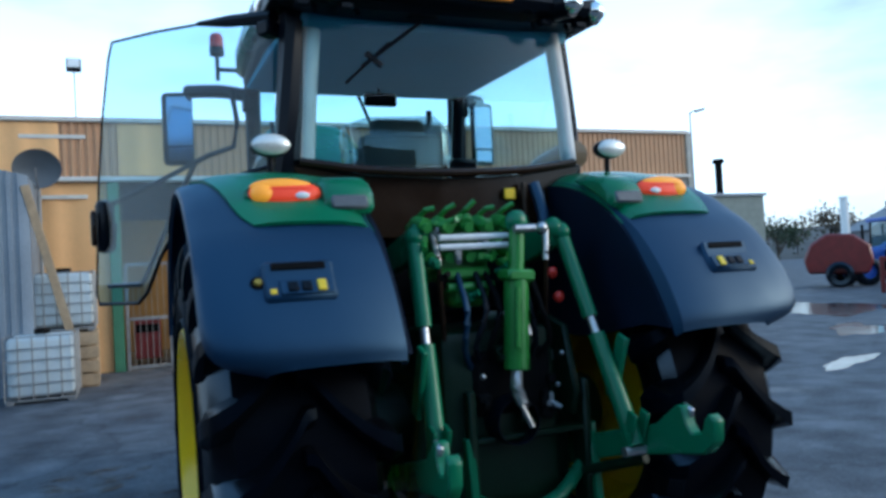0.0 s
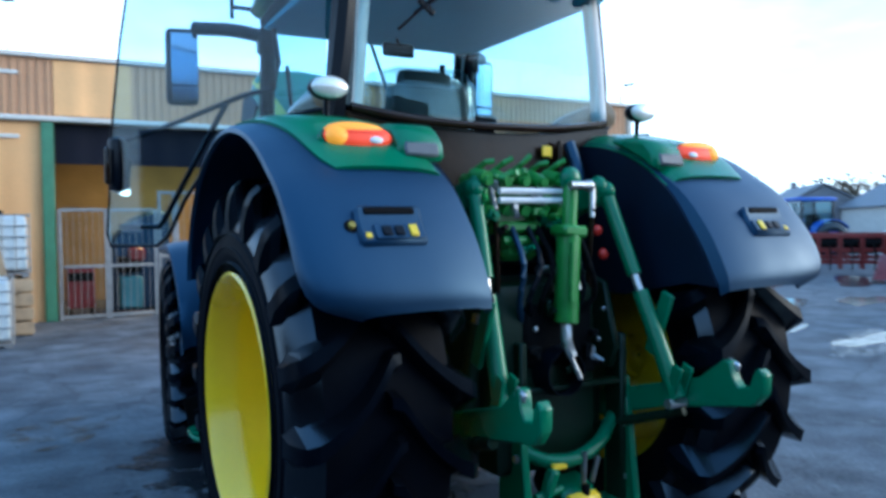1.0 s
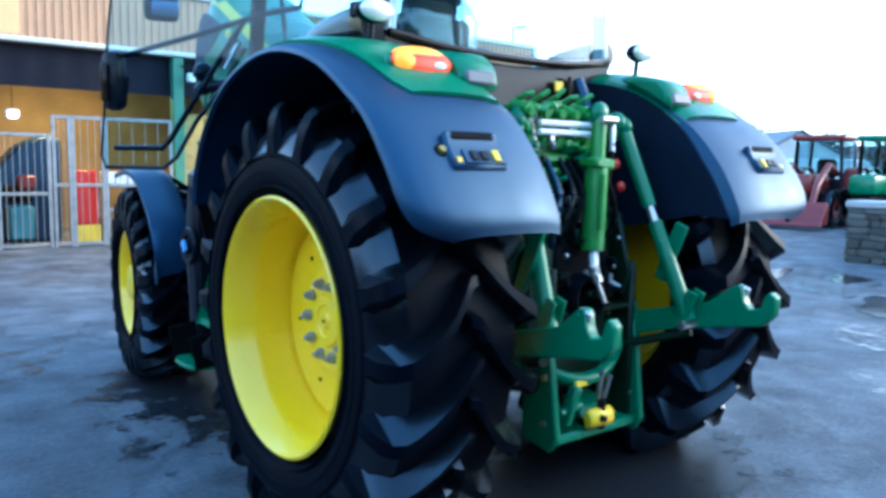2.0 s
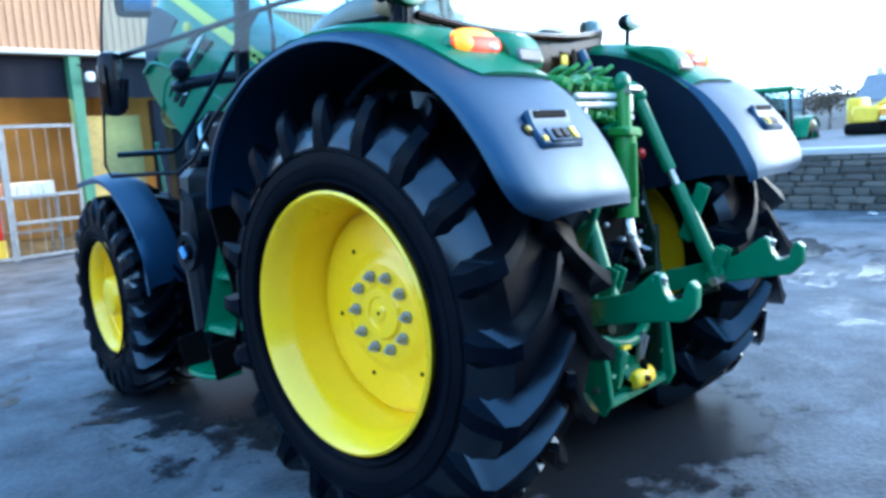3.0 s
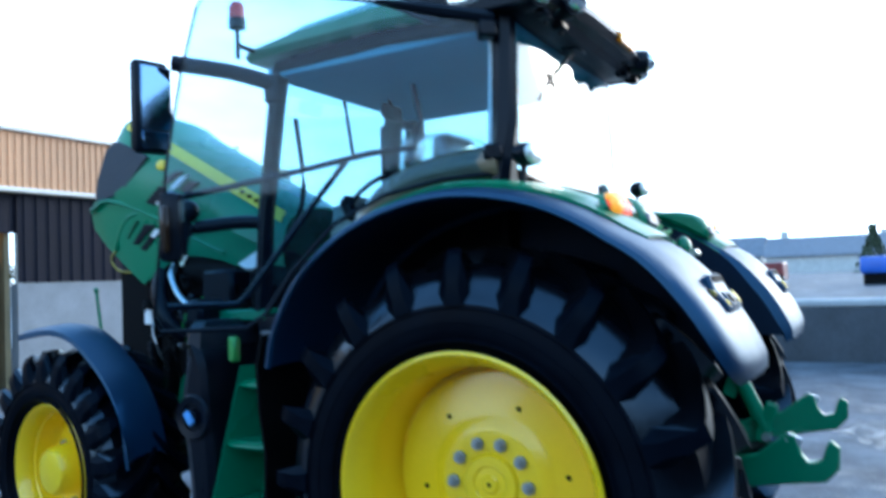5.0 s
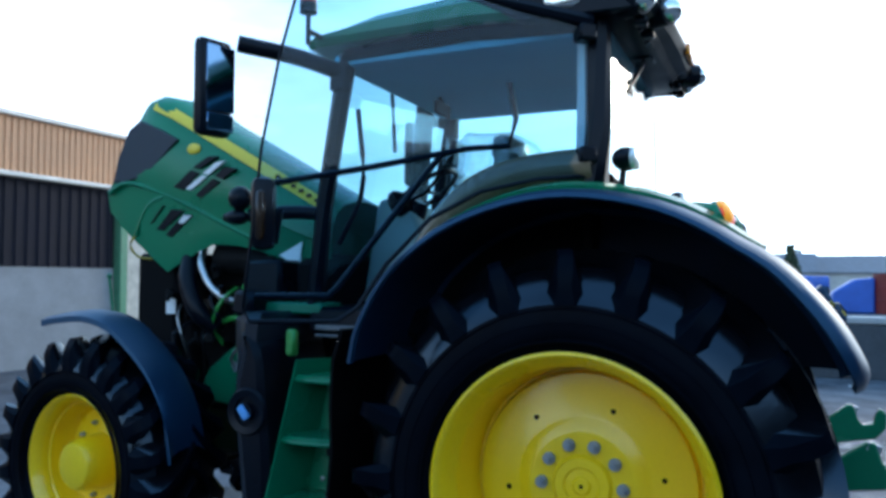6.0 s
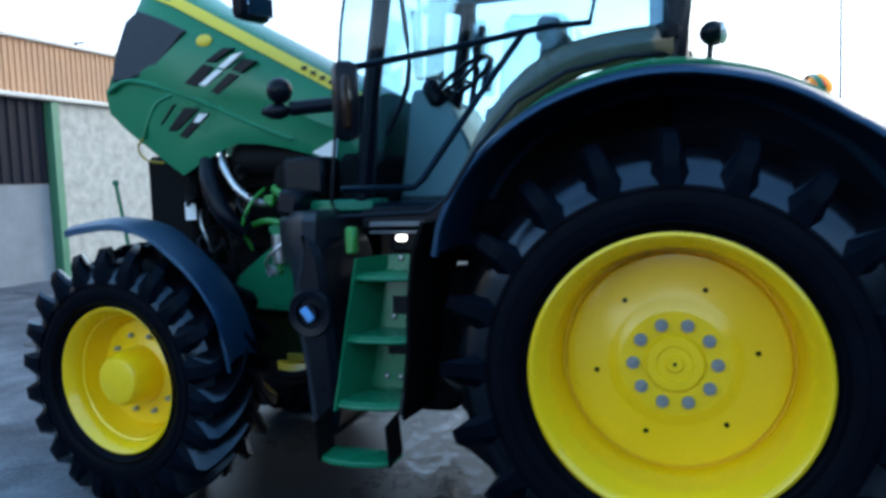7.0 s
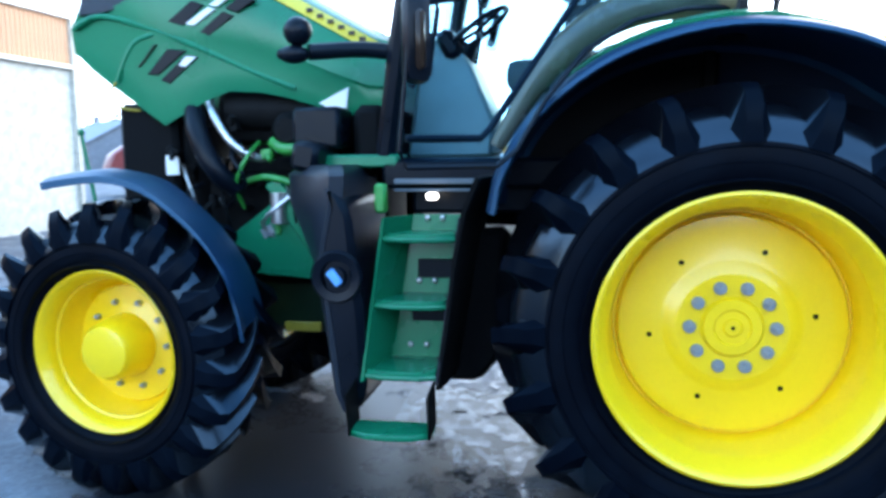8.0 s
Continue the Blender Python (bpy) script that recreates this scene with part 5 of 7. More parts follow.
def cab_inside():
    seat = part("seat", B().box((0.0, 0.74, 1.98), (0.52, 0.50, 0.16), bevel=0.05, seg=2).box((0, 0.74, 1.75), (0.40, 0.40, 0.32), bevel=0.04), SEATC, tractor, "driver's seat under clear wrapping")
    part("backrest", B().box((0, 0.62, 2.20), (0.50, 0.16, 0.44), (8, 0, 0), 0.05, 2).box((0, 0.65, 2.45), (0.32, 0.13, 0.14), (8, 0, 0), 0.04, 2), SEATC, seat)
    cover = B().box((0, 0.70, 2.25), (0.60, 0.38, 0.56), (4, 0, 0), 0.10, 3)
    rng = random.Random(4)
    for v in cover.bm.verts:
        v.co += Vector((rng.uniform(-1, 1), rng.uniform(-1, 1), rng.uniform(-1, 1))) * 0.015
    part("seat_cover", cover, FILM, seat, "crumpled clear plastic seat wrapping", False)
    arm = part("armrest_console", B().box((0.36, 0.55, 2.08), (0.16, 0.46, 0.10), (6, 0, 0), 0.03, 2).box((0.42, 0.72, 2.22), (0.22, 0.04, 0.17), (20, 0, 0), 0.015), BLACK, tractor, "black armrest console with a screen")
    part("lever", B().rod((0.36, 0.72, 2.10), (0.36, 0.76, 2.24), 0.014).ball((0.36, 0.76, 2.26), 0.032), GREEN, arm)
    part("side_console", B().box((0.60, 0.45, 1.85), (0.26, 0.85, 0.42), bevel=0.05, seg=2), MATT, tractor, "dark side console")
    col = part("steering_column", B().tube([(0, 1.42, 1.60), (0, 1.32, 1.95), (0, 1.22, 2.18)], [0.11, 0.09, 0.06], 12).box((0, 1.30, 2.16), (0.34, 0.10, 0.16), (-30, 0, 0), 0.03), BLACK, tractor, "steering column with dashboard")
    wheel = B().lathe((0, 0, 0), [(0.016 * math.cos(a), 0.20 + 0.016 * math.sin(a)) for a in [k * math.pi / 4 for k in range(9)]], 32)
    for k in range(3):
        a = 2 * math.pi * k / 3 + math.pi / 2
        wheel.rod((0, 0, 0), (0, 0.2 * math.cos(a), 0.2 * math.sin(a)), 0.012)
    sw = part("steering_wheel", wheel, BLACK, col)
    sw.data.transform(pose(0, 1.17, 2.24, -35, 0, 0) @ pose(0, 0, 0, 0, 90, 0))
    part("front_console", B().prism([(1.44, 2.17), (1.41, 2.20), (1.30, 2.155), (1.20, 2.09), (1.06, 1.75), (1.08, 1.57), (1.54, 1.57)], -0.125, 0.50, "x", 0.02), CONSOLE, tractor, "grey-green front console")
    mon = part("monitor_arm", B().tube([(0.40, 1.25, 2.05), (0.42, 1.20, 2.35), (0.44, 1.22, 2.70)], 0.022, 8), BLACK, tractor, "monitor arm with wrapped screens")
    for y, z, w in ((1.16, 2.52, 0.20), (1.12, 2.30, 0.24)):
        part("screen", B().box((0.40, y, z), (w, 0.045, 0.16), (14, 0, 10), 0.012), BLACK, mon)
        part("wrapping", B().box((0.40, y, z), (w + 0.06, 0.09, 0.20), (10, 4, 10), 0.03, 2), FILM, mon, "clear wrapping on the screen", False)
    part("inside_mirror", B().box((0.06, 1.10, 2.74), (0.22, 0.03, 0.09), bevel=0.015), BLACK, tractor, "inside mirror")
    part("mirror_stalk", B().rod((0.06, 1.10, 2.78), (0.06, 1.15, 2.88), 0.01), BLACK, tractor)
    part("grab_bar", B().tube(smooth_path([(-0.62, 1.40, 1.9), (-0.58, 1.28, 2.2), (-0.60, 1.30, 2.62)], 8), 0.014), BLACK, tractor, "black grab bar inside the pillar")
    part("exhaust_stack", B().tube([(0.78, 1.66, 1.75), (0.80, 1.60, 2.4), (0.80, 1.55, 3.05)], 0.065, 14), MATT, tractor, "black exhaust stack beside the pillar")
    for s in (-1, 1):
        m = part("mirror_arm", B().tube(smooth_path([(s * 0.74, 1.33, 2.79), (s * 0.88, 1.50, 2.85), (s * 1.06, 1.73, 2.895)], 8), 0.043, 10).box((s * 0.735, 1.33, 2.76), (0.07, 0.10, 0.15), bevel=0.015), BLACK, tractor, "black wing mirror arm")
        head = part("wing_mirror", B().box((s * 1.125, 1.83, 2.665), (0.20, 0.075, 0.49), (0, 0, s * 14), 0.035, 2), BLACK, tractor, "tall black wing mirror")
        part("mirror_glass", B().box((s * 1.115, 1.789, 2.71), (0.165, 0.008, 0.33), (0, 0, s * 14), 0.003), MIRROR, head)
        part("lower_mirror", B().box((s * 1.115, 1.789, 2.49), (0.155, 0.008, 0.09), (0, 0, s * 14), 0.003), MIRROR, head)
        arm2 = part("lamp_arm", B().tube(smooth_path([(s * 0.66, 1.46, 2.06), (s * 0.72, 1.62, 2.07), (s * 0.84, 1.82, 2.05)], 8), 0.038, 10), BLACK, tractor, "black lamp arm at the pillar")
        part("front_work_lamp", B().ball((s * 0.86, 1.86, 2.14), 0.065, (1, 1, 1), 18), BLACK, arm2, "round black work lamp")
        part("turn_lamp", B().ball((s * 0.86, 1.88, 2.04), 0.055, (1.0, 1.3, 0.75), 16), BLACK, arm2)
        part("turn_lens", B().ball((s * 0.88, 1.93, 2.04), 0.03, (0.8, 0.8, 0.8), 12), BLACK, arm2)


cab_inside()


def cab_door():
    """All-glass door, swung open about the rear pillar."""
    u = Vector((-0.565, 0.826, 0)).normalized()
    h = Vector((-0.81, 0.0, 0))
    nrm = Vector((u.y, -u.x, 0))

    def at(d, z, off=0.0):
        return h + u * d + Vector((0, 0, z)) + nrm * off
    outline = [(0.02, 2.86), (0.45, 2.925), (0.85, 2.965), (1.235, 2.988), (1.275, 2.90), (1.345, 2.62), (1.41, 2.25), (1.45, 1.85), (1.475, 1.60), (1.45, 1.545), (1.10, 1.545), (1.02, 1.60), (0.90, 1.78), (0.72, 1.97), (0.50, 2.09), (0.25, 2.15), (0.02, 2.17)]
    b = B()
    a = [b.bm.verts.new(at(d, z, 0.003)) for d, z in outline]
    c = [b.bm.verts.new(at(d, z, -0.003)) for d, z in outline]
    b.bm.faces.new(a), b.bm.faces.new(c[::-1])
    n = len(outline)
    for k in range(n):
        b.bm.faces.new((a[k], c[k], c[(k + 1) % n], a[(k + 1) % n]))
    door = part("cab_door", b, CLEAR, tractor, "open frameless glass cab door", False)
    part("edge_seal", B().tube([at(*q) for q in outline[1:10]], 0.007, 6), BLACK, door)
    part("lower_seal", B().tube([at(*q) for q in outline[9:]], 0.011, 6), BLACK, door)
    part("top_bar", B().tube([at(0.0, 2.855), at(0.30, 2.90), at(0.52, 2.935)], [0.035, 0.03, 0.012], 8), BLACK, door, "black top hinge arm")
    for z in (2.80, 2.26):
        part("hinge", B().box(at(0.03, z), (0.10, 0.08, 0.07), (0, 0, 34), 0.01), BLACK, door)
    part("rail", B().tube([at(1.36, 2.11, 0.05), at(0.95, 2.19, 0.05), at(0.55, 2.28, 0.05), at(0.36, 2.30, 0.05), at(0.33, 2.42, 0.05), at(0.36, 2.58, 0.05)], 0.014, 8), BLACK, door, "black grab rail across the door")
    part("diagonal_rail", B().tube([at(1.43, 1.645, 0.05), at(1.14, 1.645, 0.05), at(1.10, 1.68, 0.05), at(0.78, 2.10, 0.05), at(0.66, 2.25, 0.05)], 0.014, 8), BLACK, door)
    handle = part("door_handle", B().box(at(1.40, 1.98, 0.02), (0.09, 0.10, 0.30), (0, 0, 34), 0.035, 2), BLACK, door, "black door latch with a bronze grip")
    part("grip", B().box(at(1.41, 1.97, -0.045), (0.03, 0.035, 0.20), (0, 0, 34), 0.012), BROWN, handle)
    part("latch_arm", B().rod(at(1.34, 2.0, 0.03), at(1.36, 1.86, 0.03), 0.02), BLACK, handle)


cab_door()


# ---- rear hitch
def hitch():
    # valve block
    rng = random.Random(3)
    vb = part("valve_block", B().box((-0.13, -0.40, 1.80), (0.42, 0.16, 0.12), bevel=0.02).box((-0.16, -0.38, 1.66), (0.34, 0.14, 0.14), bevel=0.02), VALVE, tractor, "bright green hydraulic valve block")
    for k in range(5):
        x = -0.32 + 0.095 * k
        part("coupler", B().rod((x, -0.44, 1.845), (x, -0.545, 1.83 - 0.02 * (k % 2)), 0.036, 0.030, 14).rod((x, -0.54, 1.82), (x, -0.565, 1.815), 0.022, 0.02, 12).rod((x + 0.02, -0.44, 1.72), (x + 0.02, -0.53, 1.69), 0.030, 0.026, 14), VALVE, vb)
        part("lever", B().tube([(x, -0.42, 1.86), (x + 0.02, -0.50, 1.90), (x + 0.055, -0.51, 1.905 + 0.015 * (k % 3))], 0.012, 8), VALVE, vb)
    part("fitting", B().box((-0.14, -0.46, 1.62), (0.26, 0.10, 0.05), bevel=0.015).rod((-0.22, -0.5, 1.56), (0.0, -0.5, 1.56), 0.022).box((-0.10, -0.42, 1.52), (0.20, 0.12, 0.10), bevel=0.03), VALVE, vb)
    for z in (1.775, 1.735):
        part("cross_rod", B().rod((-0.27, -0.555, z), (0.10, -0.555, z), 0.014), WHITE, vb, "bright cross rod")
    part("yellow_tag", B().box((0.325, -0.09, 2.005), (0.06, 0.012, 0.055), bevel=0.004), DECAL, tractor, "small yellow tag below the window")
    part("post_pipe", B().rod((0.40, -0.12, 1.75), (0.40, -0.10, 2.06), 0.014), BROWN, tractor, "bronze pipe")
    part("hose_sleeve", B().tube(smooth_path([(0.46, -0.10, 2.05), (0.47, -0.16, 1.90), (0.46, -0.2, 1.7)], 8), 0.032, 10), FENDER, tractor, "dark hose sleeve")
    # top link standing upright
    tl = part("top_link", B().rod((0.065, -0.60, 1.62), (0.03, -0.62, 1.20), 0.054, seg=18).rod((0.085, -0.59, 1.80), (0.065, -0.60, 1.61), 0.034, seg=14).box((0.064, -0.60, 1.60), (0.13, 0.12, 0.05), (0, 5, 0), 0.012).rod((0.03, -0.67, 1.55), (0.01, -0.68, 1.30), 0.012), VALVE, tractor, "bright green top link cylinder")
    part("link_end", B().ball((0.09, -0.58, 1.83), 0.055, (1, 0.7, 1), 14), GREEN, tl)
    part("ball_end", B().rod((0.05, -0.63, 1.80), (0.15, -0.63, 1.80), 0.018), STEEL, tl)
    part("clevis", B().tube(smooth_path([(0.025, -0.63, 1.20), (0.01, -0.65, 1.12), (0.03, -0.66, 1.06)], 6), 0.026, 8).rod((0.0, -0.66, 1.10), (0.06, -0.68, 0.96), 0.012), STEEL, tl, "bright steel clevis")
    for s in (-1, 1):
        x0 = s * 0.28
        arm = part("lift_arm", B().prism([(-0.05, 1.62), (-0.10, 1.76), (-0.42, 1.83), (-0.52, 1.80), (-0.50, 1.72), (-0.30, 1.66)], x0 + s * 0.02, x0 + s * 0.075, "x", 0.008).ball((x0 + s * 0.05, -0.48, 1.80), 0.055, (0.8, 1, 1), 14), GREEN, tractor, "green lift arm")
        part("arm_pin", B().ball((x0 - s * 0.02, -0.50, 1.805), 0.03, (1, 1, 1), 12).rod((x0, -0.5, 1.80), (x0 - s * 0.02, -0.52, 1.66), 0.016), STEEL, arm, "bright pin")
        top, low = Vector((x0 + s * 0.08, -0.50, 1.78)), Vector((s * 0.43, -0.88, 0.87))
        if s < 0:
            low = Vector((s * 0.42, -0.80, 0.90))
        lr = part("lift_rod", B().rod(top, top.lerp(low, 0.42), 0.034, 0.034, 14).rod(top.lerp(low, 0.5), low, 0.036, 0.040, 14).ball(top, 0.05, (0.8, 1, 1)), GREEN, tractor, "green lift rod")
        part("thread", B().rod(top.lerp(low, 0.40), top.lerp(low, 0.55), 0.020), STEEL, lr, "bright thread")
        part("guard_tube", B().box(top.lerp(low, 0.66) + Vector((s * 0.045, 0, 0)), (0.025, 0.07, 0.30), (22, 0, 0), 0.006), GREEN, lr)
        part("fork", B().box(low + Vector((0.03, 0, 0.05)), (0.014, 0.06, 0.20), (20, 0, 0), 0.004).box(low + Vector((-0.03, 0, 0.05)), (0.014, 0.06, 0.20), (20, 0, 0), 0.004), GREEN, lr)
        part("fork_pin", B().rod(low + Vector((-0.06, 0, -0.02)), low + Vector((0.06, 0, -0.02)), 0.022), STEEL, lr)
        # thin inner stay and cylinder
        part("stay", B().rod((x0 - s * 0.015, -0.52, 1.70), (s * 0.24, -0.50, 1.16), 0.013), BROWN, lr)
        cyl = part("lift_cylinder", B().rod((s * 0.30, -0.42, 1.20), (s * 0.36, -0.35, 0.62), 0.042, seg=14), SHADECAST, tractor, "green lift cylinder")
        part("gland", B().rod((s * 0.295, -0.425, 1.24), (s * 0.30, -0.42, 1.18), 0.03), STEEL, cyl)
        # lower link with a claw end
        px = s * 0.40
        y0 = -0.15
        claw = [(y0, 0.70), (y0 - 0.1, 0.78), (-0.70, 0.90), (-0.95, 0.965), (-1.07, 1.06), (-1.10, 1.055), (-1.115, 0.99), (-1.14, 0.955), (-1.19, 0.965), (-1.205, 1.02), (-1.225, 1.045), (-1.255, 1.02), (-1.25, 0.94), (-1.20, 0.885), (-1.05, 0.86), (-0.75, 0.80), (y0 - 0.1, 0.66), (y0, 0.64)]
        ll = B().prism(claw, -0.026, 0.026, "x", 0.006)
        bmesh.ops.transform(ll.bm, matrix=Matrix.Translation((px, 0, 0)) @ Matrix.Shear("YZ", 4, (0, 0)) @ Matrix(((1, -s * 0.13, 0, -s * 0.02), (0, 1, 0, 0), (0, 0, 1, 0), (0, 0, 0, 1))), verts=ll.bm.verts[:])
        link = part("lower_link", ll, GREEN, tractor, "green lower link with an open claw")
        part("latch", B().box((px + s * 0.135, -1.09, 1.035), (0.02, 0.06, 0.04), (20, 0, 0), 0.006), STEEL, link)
        part("check_link", B().rod((s * 0.30, -0.30, 0.62), (s * 0.50, -0.85, 0.80), 0.022), SHADECAST, link)
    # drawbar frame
    fr = part("hitch_frame", B().box((-0.165, -0.52, 0.70), (0.04, 0.12, 0.84), bevel=0.01).box((0.40, -0.52, 0.70), (0.04, 0.12, 0.84), bevel=0.01).box((0.12, -0.53, 0.90), (0.57, 0.08, 0.026), bevel=0.006).box((0.12, -0.42, 0.70), (0.52, 0.03, 0.40), bevel=0.01), SHADECAST, tractor, "green drawbar frame")
    part("cross_plate", B().tube(smooth_path([(-0.16, -0.50, 0.66), (-0.08, -0.57, 0.60), (0.08, -0.60, 0.585), (0.25, -0.57, 0.63), (0.40, -0.50, 0.72)], 12), 0.032, 10), GREEN, fr)
    part("yellow_label", B().box((-0.01, -0.615, 0.572), (0.08, 0.02, 0.03), bevel=0.004), DECAL, fr, "yellow warning label")
    part("pickup_hook", B().box((0.12, -0.52, 0.315), (0.60, 0.18, 0.05), bevel=0.012).prism([(-0.46, 0.33), (-0.62, 0.33), (-0.645, 0.38), (-0.56, 0.46), (-0.46, 0.48)], 0.02, 0.21, "x", 0.012), GREEN, fr)
    part("hook_jaw", B().prism([(-0.55, 0.355), (-0.64, 0.345), (-0.67, 0.375), (-0.66, 0.43), (-0.62, 0.445), (-0.60, 0.405), (-0.55, 0.41)], 0.02, 0.19, "x", 0.012), DECAL, fr, "yellow-painted hitch jaw")
    part("jaw_pin", B().rod((0.12, -0.635, 0.335), (0.12, -0.635, 0.475), 0.020).box((0.10, -0.665, 0.395), (0.05, 0.02, 0.03), (0, 20, 0), 0.005), MATT, fr)
    part("pin", B().rod((0.14, -0.59, 0.455), (0.12, -0.63, 0.615), 0.014).rod((0.21, -0.57, 0.455), (0.22, -0.60, 0.575), 0.012), STEEL, fr)
    part("side_plate", B().prism([(-0.42, 0.30), (-0.60, 0.27), (-0.645, 0.34), (-0.60, 0.68), (-0.57, 0.92), (-0.42, 0.92)], -0.20, -0.162, "x", 0.005), GREEN, fr, "green side plate of the drawbar frame")
    part("side_plate", B().prism([(-0.42, 0.28), (-0.60, 0.26), (-0.64, 0.33), (-0.60, 0.68), (-0.57, 0.92), (-0.42, 0.92)], 0.405, 0.443, "x", 0.005), GREEN, fr)
    for x, z in ((-0.203, 0.40), (-0.203, 0.62), (0.402, 0.45), (0.402, 0.70)):
        part("plate_bolt", B().rod((x - 0.012, -0.57, z), (x + 0.004, -0.57, z), 0.018, seg=6), STEEL, fr)
    part("drawbar_link", B().box((-0.06, -0.60, 0.47), (0.05, 0.06, 0.20), (10, 12, 0), 0.012).rod((-0.12, -0.59, 0.44), (0.02, -0.59, 0.46), 0.020), GREEN, fr)
    pto = part("pto_guard", B().lathe((0, 0, 0), [(0, 0.12), (0.16, 0.10), (0.16, 0.095), (0.0, 0.11)], 20), BLACK, fr)
    pto.data.transform(pose(0.02, -0.48, 0.98) @ pose(0, 0, 0, 0, 0, -90))
    part("pto_box", B().box((0.05, -0.47, 1.14), (0.40, 0.16, 0.30), bevel=0.03), MATT, fr)
    for k in range(6):
        x = -0.16 + 0.07 * k + rng.uniform(-0.02, 0.02)
        part("hydraulic_hose", B().tube(smooth_path([(x, -0.50, 1.62), (x + rng.uniform(-0.05, 0.03), -0.60, 1.46), (x + rng.uniform(-0.06, 0.06), -0.58, 1.30), (x * 0.7, -0.50, 1.18)], 10), 0.014, 8), (FENDER, BLACK, MATT)[k % 3], vb, "dark hydraulic hose")
    for p in ((0.29, -0.52, 1.60), (0.30, -0.55, 1.49)):
        part("red_cap", B().ball(p, 0.027, (1, 0.8, 1), 14), RED, tractor, "red dust cap")
    part("steel_fitting", B().rod((-0.06, -0.53, 1.43), (0.06, -0.53, 1.43), 0.018).rod((0.09, -0.60, 1.42), (0.10, -0.62, 1.34), 0.016), STEEL, vb)
    # small fittings round the valves and behind the link
    for k in range(16):
        x, z = -0.33 + 0.027 * k + rng.uniform(-0.02, 0.02), rng.uniform(1.50, 1.86)
        y = -0.49 - rng.uniform(0, 0.05)
        b = B().box((x, y, z), (rng.uniform(0.025, 0.06), 0.05, rng.uniform(0.02, 0.05)), (0, rng.uniform(-30, 30), 0), 0.006)
        b.rod((x, y, z), (x + rng.uniform(-0.03, 0.03), y - 0.05, z + rng.uniform(-0.04, 0.02)), 0.013)
        part("small_fitting", b, (VALVE, GREEN, VALVE, ENGINE, VALVE, STEEL)[k % 6], vb)
    for k in range(10):
        x, z = rng.uniform(-0.16, 0.28), rng.uniform(0.98, 1.32)
        b = B().box((x, -0.56, z), (rng.uniform(0.03, 0.07), 0.05, rng.uniform(0.03, 0.08)), (0, rng.uniform(-20, 20), 0), 0.008)
        b.rod((x, -0.56, z), (x + rng.uniform(-0.05, 0.05), -0.62, z + rng.uniform(-0.06, 0.02)), 0.012)
        part("pipe_fitting", b, (ENGINE, SHADECAST, MATT, BOLT)[k % 4], fr)
    for p in ((0.27, -0.55, 1.10), (0.30, -0.55, 1.24), (-0.12, -0.60, 1.18)):
        part("grease_nipple", B().ball(p, 0.013, (1, 1, 1), 8), STEEL, fr)
    part("link_bracket", B().prism([(-0.30, 0.96), (-0.56, 0.96), (-0.60, 1.06), (-0.52, 1.36), (-0.30, 1.42)], 0.325, 0.36, "x", 0.006), SHADECAST, fr, "dark green link bracket")


hitch()


# ---------------------------------------------------------------- things in front of and inside the workshop
IBCW = M("ibc_plastic", (0.55, 0.60, 0.60), 0.45, var=0.12, scale=3, bump=0.05)
RUSTY = M("old_timber", (0.40, 0.27, 0.16), 0.75, var=0.3, scale=6, fine=30, bump=0.3)
TEAL = M("teal_paint", (0.03, 0.16, 0.18), 0.45, var=0.2)
SHEDGREY = M("grey_sheeting", (0.22, 0.25, 0.28), 0.5, var=0.18, scale=1.5, fine=20)
REDM = M("red_machine_paint", (0.17, 0.011, 0.010), 0.4, var=0.25, scale=4)
BLUEM = M("blue_machine_paint", (0.02, 0.10, 0.42), 0.35, var=0.2, scale=4)
ORANGE = M("orange_machine_paint", (0.72, 0.27, 0.02), 0.4, var=0.2, scale=4)
YELM = M("yellow_machine_paint", (0.75, 0.50, 0.04), 0.4, var=0.2, scale=4)
SLATE = M("slate_roof", (0.13, 0.14, 0.16), 0.6, var=0.25, scale=2, fine=25, bump=0.2)
HARL = M("house_render", (0.42, 0.42, 0.40), 0.85, var=0.15, scale=2)
GABLE = M("white_gable", (0.80, 0.78, 0.74), 0.8, var=0.06)
CONT = M("container_green", (0.07, 0.16, 0.14), 0.5, var=0.25, scale=3, fine=20)


